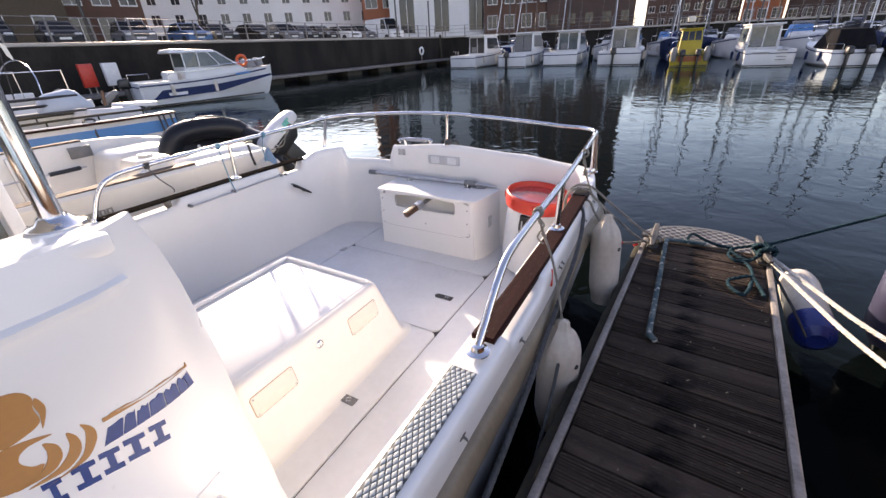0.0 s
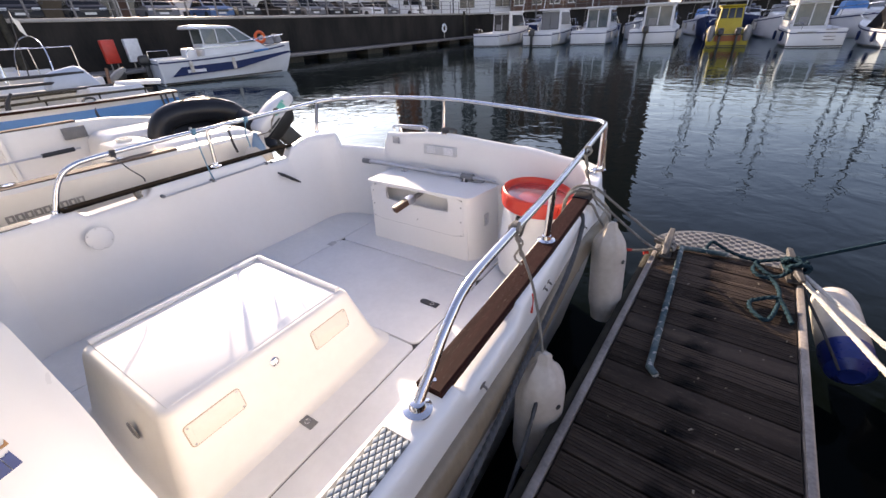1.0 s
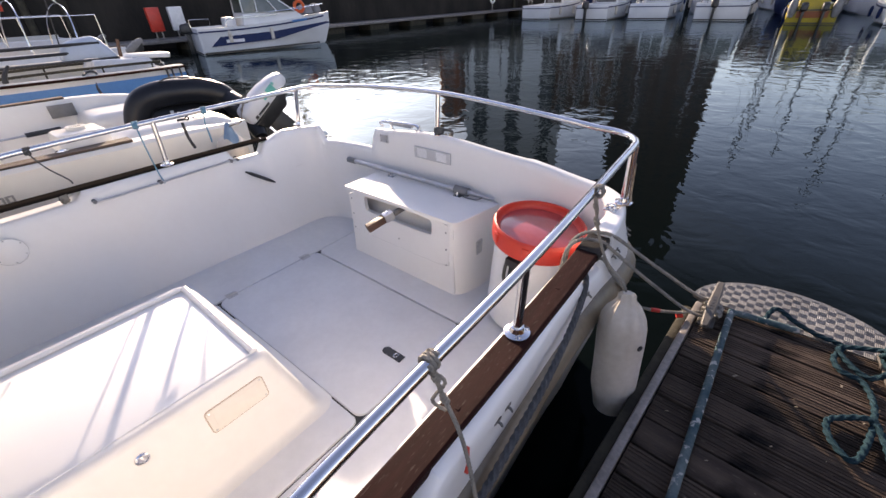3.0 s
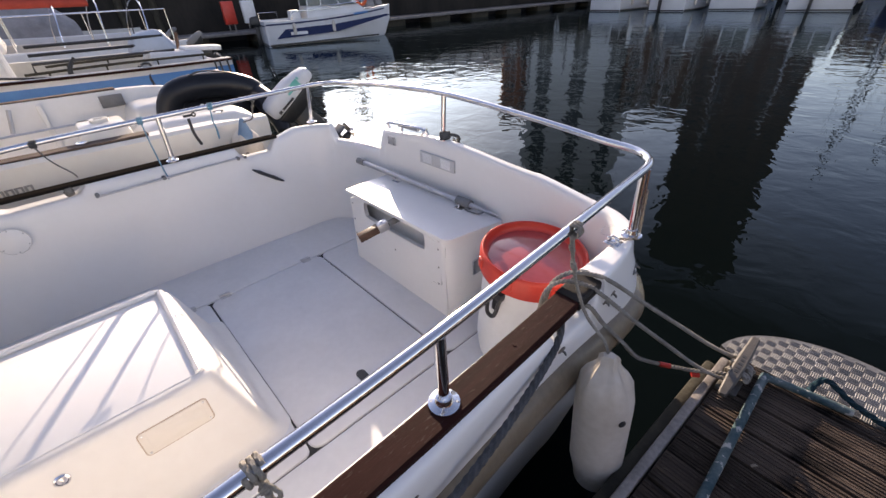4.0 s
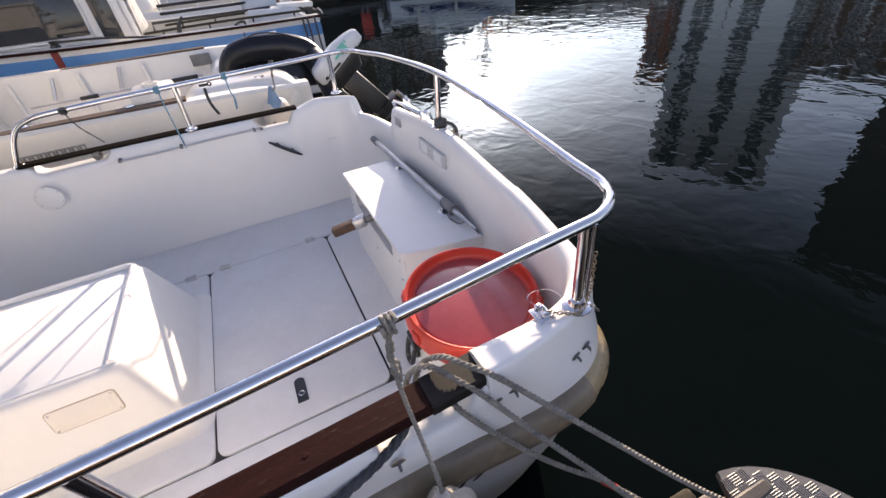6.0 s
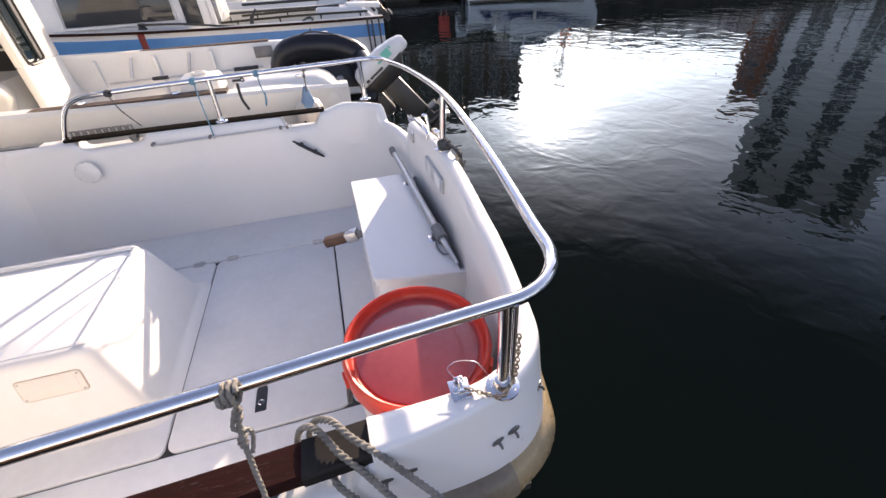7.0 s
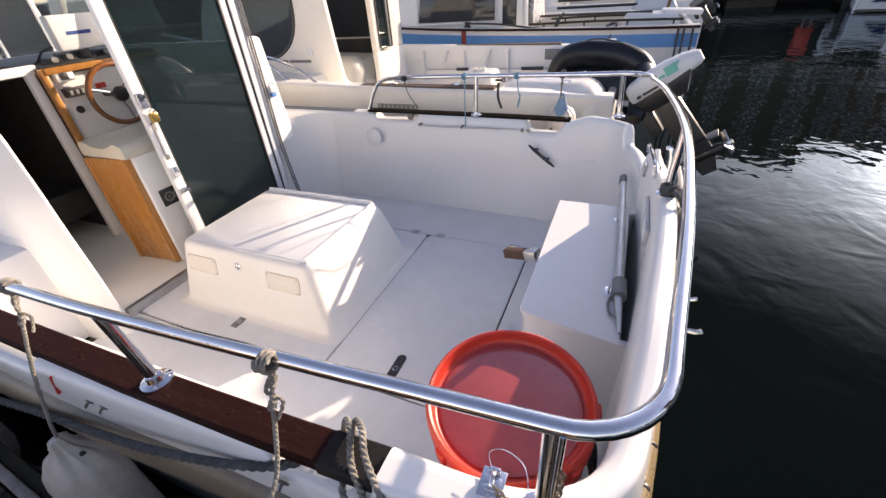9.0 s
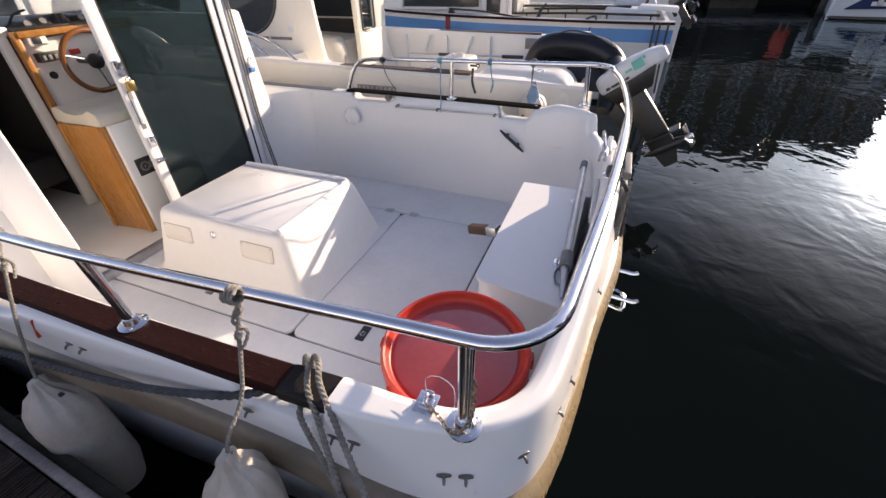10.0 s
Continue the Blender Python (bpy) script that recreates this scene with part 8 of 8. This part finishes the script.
part("hardtop", put(Mesh().hexa([(-0.95, 1.5, 2.10), (0.95, 1.5, 2.10), (0.85, 3.55, 2.05), (-0.85, 3.55, 2.05)], [(-0.8, 1.6, 2.26), (0.8, 1.6, 2.26), (0.7, 3.45, 2.18), (-0.7, 3.45, 2.18)], 0.07, 3)), WHITEH, cab, "thick rounded white hardtop")
for s_ in (1, -1):
    for y0, y1, y2, y3 in ((2.05, 2.6, 2.62, 2.05), (2.66, 3.5, 3.05, 2.68), (3.56, 4.3, 3.45, 3.12)):
        g = Mesh().hexa([(s_ * 0.9 - 0.02, y0, 1.5), (s_ * 0.9 + 0.02, y0, 1.5), (s_ * 0.83 + 0.02, y1, 1.5), (s_ * 0.83 - 0.02, y1, 1.5)], [(s_ * 0.84 - 0.02, y3, 2.08), (s_ * 0.84 + 0.02, y3, 2.08), (s_ * 0.8 + 0.02, y2, 2.08), (s_ * 0.8 - 0.02, y2, 2.08)])
        part("side_pane", put(g), PALEGLASS, cab)
        part("window_post", put(Mesh().tube([(s_ * 0.9, y0 - 0.02, 1.48), (s_ * 0.85, y3 - 0.02, 2.10)], 0.03, 6)), WHITEH, cab)
    part("window_post", put(Mesh().tube([(s_ * 0.80, 4.36, 1.48), (s_ * 0.78, 3.5, 2.10)], 0.04, 6)), WHITEH, cab)
part("windscreen", put(Mesh().hexa([(-0.78, 4.36, 1.5), (0.78, 4.36, 1.5), (0.78, 4.39, 1.5), (-0.78, 4.39, 1.5)], [(-0.75, 3.48, 2.08), (0.75, 3.48, 2.08), (0.75, 3.51, 2.08), (-0.75, 3.51, 2.08)])), PALEGLASS, cab)
part("helm_seat", put(Mesh().box(-0.5, 0.5, 1.3, 1.75, 0.75, 1.35, 0.08, 3)), WHITEH, e)
part("grab_rail", put(Mesh().tube([(1.0, 1.2, 1.0), (1.0, 1.3, 1.3), (1.0, 2.3, 1.35), (0.95, 3.5, 1.4)], 0.02, 6, 3)), STEEL, e)
part("life_ring", put(Mesh().tube(ring_pts((0.45, 4.75, 1.65), 0.22, 18, 0, 360, "x"), 0.07, 8)), ORANGE, e)
part("covered_bundle", put(Mesh().hexa([(-0.5, 4.95, 1.3), (0.4, 4.95, 1.3), (0.35, 5.5, 1.3), (-0.4, 5.5, 1.3)], [(-0.4, 5.0, 1.72), (0.3, 5.0, 1.72), (0.25, 5.4, 1.66), (-0.3, 5.4, 1.66)], 0.08, 3)), CANVAS, e)
part("covered_bundle", put(Mesh().hexa([(-0.35, 5.55, 1.35), (0.3, 5.55, 1.35), (0.2, 5.95, 1.35), (-0.2, 5.95, 1.35)], [(-0.3, 5.58, 1.76), (0.25, 5.58, 1.76), (0.15, 5.88, 1.72), (-0.15, 5.88, 1.72)], 0.07, 3)), CANVAS, e)
e.scale = (0.88, 0.88, 0.88)
e.location = e.location + Vector((1.2, -0.5, 0))

# boat ahead, beyond the bow
e, put = small_boat(-2.6, -7.6, 180, 6.0, 2.4, "moored_boat", "white cabin boat lying ahead of the bow", WHITEH, "house", motors=0, group="boats along the quay", glaze=DARKGLASS)


# ---- finger pontoon: frame first, then its pieces ----
PM = pose(1.462, 0.0, 0, 0, 0, -3.2)
PL, PW, PZ = 6.0, 0.64, 0.45
pm = lambda g: Mesh().add([PM @ Vector(p) for p in g.v], g.f)
pont = thing("finger_pontoon", "narrow floating pontoon decked with dark weathered grooved planks", "pontoon", (1.7, -2.5, 0.0))
part("edge_rail", pm(Mesh().box(-0.014, 0.014, -PL, 0.02, PZ - 0.05, PZ + 0.008, 0.006)), EDGERAIL, pont, "scuffed grey metal edge rail")
part("edge_rail", pm(Mesh().box(PW - 0.014, PW + 0.014, -PL, 0.02, PZ - 0.05, PZ + 0.008, 0.006)), EDGERAIL, pont, "scuffed grey metal edge rail")
part("side_beam", pm(Mesh().box(-0.05, -0.014, -PL, 0.0, PZ - 0.14, PZ - 0.02, 0.01)), FLOAT, pont)
part("side_beam", pm(Mesh().box(0.0, 0.04, -PL, 0.0, 0.1, PZ - 0.05)), FLOAT, pont)
part("side_beam", pm(Mesh().box(PW - 0.04, PW, -PL, 0.0, 0.1, PZ - 0.05)), FLOAT, pont)
for k in range(3):
    part("float", pm(Mesh().box(0.05, PW - 0.05, -1.7 - 2.1 * k, -0.2 - 2.1 * k, -0.25, PZ - 0.06, 0.03)), FLOAT, pont)
# rounded end plate
arc = [(0.0, 0.062)] + [(PW / 2 - 0.36 * math.cos(radians(a)), 0.05 + 0.30 * math.sin(radians(a))) for a in range(6, 175, 8)] + [(PW, 0.062)]
plate = part("end_plate", pm(Mesh().prism(arc, PZ - 0.02, PZ + 0.002)), PLATE, pont, "grey chequer plate over the rounded end")
CELL = 0.029
bars_m = Mesh()
for i in range(-3, 28):
    for j in range(0, 12):
        for k in range(5):
            if (i + j) % 2:
                x, y, a = -0.05 + CELL * (i + 0.5), 0.06 + CELL * (j + 0.1 + 0.2 * k), 0
            else:
                x, y, a = -0.05 + CELL * (i + 0.1 + 0.2 * k), 0.06 + CELL * (j + 0.5), 90
            if ((x - PW / 2) / 0.345) ** 2 + (max(0, y - 0.05) / 0.285) ** 2 < 1 and y > 0.068:
                r = pose(x, y, PZ + 0.002, 0, 0, a) @ Matrix.Scale(CELL / 0.046, 4)
                bars_m.add([PM @ r @ Vector(p) for p in ((-0.025, -0.001, 0), (-0.018, -0.0036, 0), (0.018, -0.0036, 0), (0.025, -0.001, 0), (0.025, 0.001, 0), (0.018, 0.0036, 0), (-0.018, 0.0036, 0), (-0.025, 0.001, 0), (-0.018, 0, 0.0026), (0.018, 0, 0.0026))], [(1, 2, 9, 8), (5, 6, 8, 9), (0, 1, 8), (0, 8, 7), (8, 6, 7), (2, 3, 9), (3, 4, 9), (4, 5, 9)])
tagged(part("plate_lozenge", bars_m, PLATE, plate, sharp=0), kind="stuff")
# cleats
CLEATG = mat("worn_cleat_metal", (0.10, 0.09, 0.08), (0.055, 0.05, 0.045), 14, 0.6, 0.12, metal=0.2, bump=0.0008, bscale=120)


def dock_cleat(x, y, a, z=PZ):
    e = thing("dock_cleat", "grey galvanised dock cleat wrapped with mooring rope", "cleat", (x, y, z))
    m = pose(x, y, z + 0.005, 0, 0, a)
    put = lambda g: Mesh().add([m @ Vector(p) for p in g.v], g.f)
    horn = Mesh().loft([[(sx * w, y, zz) for sx, zz in ((-1, zc - hh), (-0.55, zc - hh * 1.25), (0.55, zc - hh * 1.25), (1, zc - hh), (1, zc + hh * 0.6), (0.7, zc + hh), (-0.7, zc + hh), (-1, zc + hh * 0.6))] for y, w, hh, zc in ((-0.168, 0.007, 0.005, 0.064), (-0.162, 0.012, 0.008, 0.063), (-0.09, 0.0165, 0.012, 0.058), (0, 0.019, 0.014, 0.056), (0.09, 0.0165, 0.012, 0.060), (0.158, 0.013, 0.009, 0.068), (0.166, 0.008, 0.005, 0.069))])
    part("cleat_horn", put(horn), CLEATG, e, "worn grey-brown cleat horn")
    part("cleat_base", put(Mesh().box(-0.03, 0.03, -0.09, 0.09, 0, 0.012, 0.004).tube([(0, -0.05, 0.01), (0, -0.05, 0.055)], 0.016, 8).tube([(0, 0.05, 0.01), (0, 0.05, 0.055)], 0.016, 8)), CLEATG, e)
    for k in range(5):
        part("lettering_bar", put(Mesh().box(-0.006, 0.006, -0.05 + 0.021 * k, -0.038 + 0.021 * k, 0.0695, 0.0712)), BLACK, e)
    return e, put


e, put = dock_cleat(1.508, -0.056, -1)
turns = []
for k in range(34):
    a = 2 * math.pi * k / 10
    turns.append((0.030 * math.cos(a) + 0.006, -0.03 + 0.075 * k / 34 + 0.01 * math.sin(a * 0.5), 0.028 + 0.018 * math.sin(a)))
t = thing("cleat_lashing", "weathered grey rope wound round the dock cleat", "rope", (1.508, -0.056, PZ))
part("rope", put(Mesh().tube(turns, 0.0075, 10, 6, 3, 0.02)), ROPE, t)
e, put = dock_cleat(2.065, -0.03, 5)
t = thing("cleat_lashing", "teal rope piled round the dock cleat", "rope", (2.065, -0.03, PZ))
r = random.Random(8)
ball = [(0.05 * r.uniform(-1, 1), 0.06 * r.uniform(-1, 1), 0.03 + 0.07 * r.random()) for _ in range(26)]
part("rope", put(Mesh().tube(ball, 0.0085, 10, 12, 3, 0.03)), ROPEB, t)

t = thing("rope_coil", "loose teal rope snaking over the pontoon deck", "rope", (1.95, -0.25, PZ))
part("rope", Mesh().tube([(1.69, 0.03, 0.47), (1.715, 0.085, 0.50), (1.79, 0.06, 0.48), (1.86, 0.05, 0.465), (1.93, 0.03, 0.465), (1.905, -0.06, 0.465), (1.925, -0.12, 0.465), (1.98, -0.14, 0.465), (2.005, -0.24, 0.465), (1.99, -0.38, 0.465), (1.95, -0.51, 0.465), (1.90, -0.47, 0.465), (1.888, -0.40, 0.465), (1.92, -0.36, 0.468), (1.99, -0.33, 0.48), (2.02, -0.40, 0.468), (2.035, -0.49, 0.465)], 0.0082, 12, 24, 3, 0.03), ROPEB, t)
part("rope", Mesh().tube([(2.06, -0.05, 0.50), (2.0, -0.11, 0.47), (1.94, -0.06, 0.47), (1.92, 0.0, 0.475), (2.0, 0.02, 0.50), (2.06, 0.0, 0.53)], 0.0082, 12, 24, 3, 0.03), ROPEB, t)
CHIPPED = mat("chipped_teal_paint", (0.018, 0.058, 0.072), (0.13, 0.17, 0.17), 9, 0.8, 0.1, bump=0.002, bscale=60, spec=0.15)
flecks(CHIPPED, (0.36, 0.37, 0.35), 38, 0.58, 0.63)
t = thing("deck_hose", "stiff teal-painted rope frame lying on the planks", "rope", (1.58, -0.5, PZ))
part("hose", Mesh().tube([(1.60, -1.075, 0.466), (1.575, -1.045, 0.468), (1.572, -1.0, 0.467), (1.575, -0.5, 0.467), (1.578, -0.03, 0.467), (1.585, 0.0, 0.467), (1.62, 0.012, 0.468), (1.80, 0.03, 0.468)], 0.013, 12, 6), CHIPPED, t)

# big round fender, lines to the right
bf = thing("fender", "large white fender with a blue end hung off the pontoon corner", "fender", (2.28, 0.0, 0.2), "fenders on the pontoon")
m = pose(2.305, 0.20, 0.27, 98, 0, 3) @ Matrix.Diagonal((0.83, 0.83, 1.0, 1.0))
part("fender_body", Mesh().lathe([(0.0, 0.0), (0.045, 0.0), (0.10, 0.03), (0.117, 0.10), (0.120, 0.42)], (0, 0, 0), 30, m), FENDER, bf)
part("fender_end", Mesh().lathe([(0.121, 0.41), (0.121, 0.47), (0.105, 0.53), (0.055, 0.56), (0.03, 0.555), (0.0, 0.555)], (0, 0, 0), 30, m), FENDBLUE, bf)
part("fender_lanyard", Mesh().tube([(2.09, -0.06, 0.49), (2.13, -0.16, 0.42), (2.20, -0.30, 0.34), (2.28, -0.372, 0.22)], 0.006, 8, 6, 3, 0.04), ROPED, bf)
for k, pts in enumerate(([(2.07, -0.03, 0.50), (2.25, -0.33, 0.47), (2.43, -0.67, 0.465), (2.9, -1.5, 0.52), (3.3, -2.3, 0.7)], [(2.065, -0.06, 0.50), (2.22, -0.42, 0.46), (2.385, -0.84, 0.455), (2.8, -1.8, 0.52), (3.3, -2.8, 0.7)])):
    e = thing("mooring_line", "white braided mooring line leading off the pontoon", "rope", pts[0], "white mooring lines")
    part("rope", Mesh().tube(pts, 0.0088, 20, 90, 6, 0.03), ROPEW, e)
e = thing("mooring_line", "thin teal line leading across the water", "rope", (2.1, 0.05, 0.5), "white mooring lines")
part("rope", Mesh().tube([(2.08, 0.03, 0.52), (2.59, 0.29, 0.69), (3.6, 0.85, 1.0)], 0.008, 10, 10, 3, 0.05), ROPEB, e)
nb = thing("fender", "purple-grey fender of the boat in the next berth", "fender", (2.7, -0.05, 0.3), "fenders on the pontoon")
part("fender_body", Mesh().lathe([(0.0, -0.32), (0.08, -0.3), (0.13, -0.2), (0.14, 0.1), (0.10, 0.22), (0.03, 0.28), (0, 0.28)], (0, 0, 0), 26, pose(2.725, -0.02, 0.37)), mat("purple_vinyl", (0.03, 0.03, 0.06), (0.05, 0.05, 0.085), 5, 0.4, 0.1), nb)

# boat in the next berth
nx = thing("next_berth_boat", "dark brown hulled motor boat in the next berth", "boat", (3.95, -3, 0))
open_hull(nx, 3.98, 1.13, 0.45, 6.5, 0.95, 0.4, 0.4, mat("dark_brown_hull", (0.07, 0.035, 0.018), (0.05, 0.026, 0.014), 2, 0.3, 0.1), OFFW, 0.12, 0.25)
part("cabin", Mesh().hexa([(3.2, -4.6, 0.95), (4.76, -4.6, 0.95), (4.76, -2.3, 0.95), (3.2, -2.3, 0.95)], [(3.35, -4.1, 1.9), (4.6, -4.1, 1.9), (4.6, -2.4, 1.9), (3.35, -2.4, 1.9)], 0.05), WHITEH, nx)
part("cabin_window", Mesh().hexa([(3.22, -4.2, 1.25), (3.27, -4.2, 1.25), (3.27, -2.6, 1.25), (3.22, -2.6, 1.25)], [(3.3, -4.0, 1.7), (3.35, -4.0, 1.7), (3.35, -2.6, 1.7), (3.3, -2.6, 1.7)]), DARKGLASS, nx)

# planks
PITCH, PWID = 0.118, 0.112
r = random.Random(21)
grooved = []
for v in range(5):
    prof, n_g = [], (9, 9, 8, 10, 9)[v]
    for k in range(n_g):
        a = -PWID / 2 + PWID * k / n_g
        s = PWID / n_g
        dip = r.uniform(0.002, 0.0055)
        top = r.uniform(-0.0016, 0.0)
        prof += [(a + s * 0.08, top), (a + s * r.uniform(0.48, 0.6), top), (a + s * 0.7, -dip), (a + s * 0.95, -dip)]
    prof = [(-PWID / 2, -0.028), (-PWID / 2, -0.003)] + prof + [(PWID / 2, -0.003), (PWID / 2, -0.028)]
    cuts = [0.02 + (PW - 0.04) * k / 6 for k in range(7)]
    warp = [r.uniform(-0.0012, 0.0012) for _ in cuts]
    grooved.append(mesh_of("plank", Mesh().loft([[(x, y, z + w) for y, z in prof] for x, w in zip(cuts, warp)]), PLANK, 20))
flat = mesh_of("plank", Mesh().box(0.02, PW - 0.02, -PWID / 2, PWID / 2, -0.028, 0.0, 0.004), PLANK, 30)
for k in range(-1, int(PL / PITCH)):
    o = part("plank", grooved[k % 5] if (k < 3 or r.random() < 0.8) else flat, PLANK, pont)
    o.matrix_basis = PM @ pose(0, -0.05 - PITCH * k, PZ - r.random() * 0.003, r.uniform(-0.4, 0.4), r.uniform(-0.2, 0.2), r.uniform(-0.15, 0.15))
# chips, grit and a few leaves scattered on the decking
litter = Mesh()
for k in range(60):
    x, y, a, l = r.uniform(0.04, PW - 0.04), -r.uniform(0.05, 3.2), r.uniform(0, math.pi), r.uniform(0.002, 0.008) * (1.6 if k % 9 == 0 else 1.0)
    m = PM @ pose(x, y, PZ + 0.0012, 0, 0, math.degrees(a))
    litter.loft([[m @ Vector((-l, -l * 0.3, 0)), m @ Vector((l, -l * 0.4, 0)), m @ Vector((l * 0.7, l * 0.4, 0)), m @ Vector((-l * 0.8, l * 0.3, 0))], [m @ Vector((-l * 0.7, -l * 0.2, 0.0012)), m @ Vector((l * 0.8, -l * 0.3, 0.0015)), m @ Vector((l * 0.5, l * 0.3, 0.0012)), m @ Vector((-l * 0.6, l * 0.2, 0.001))]])
tagged(part("grit", litter, mat("pale_grit", (0.30, 0.26, 0.20), (0.16, 0.13, 0.10), 40, 0.8, 0.1), pont), kind="stuff")
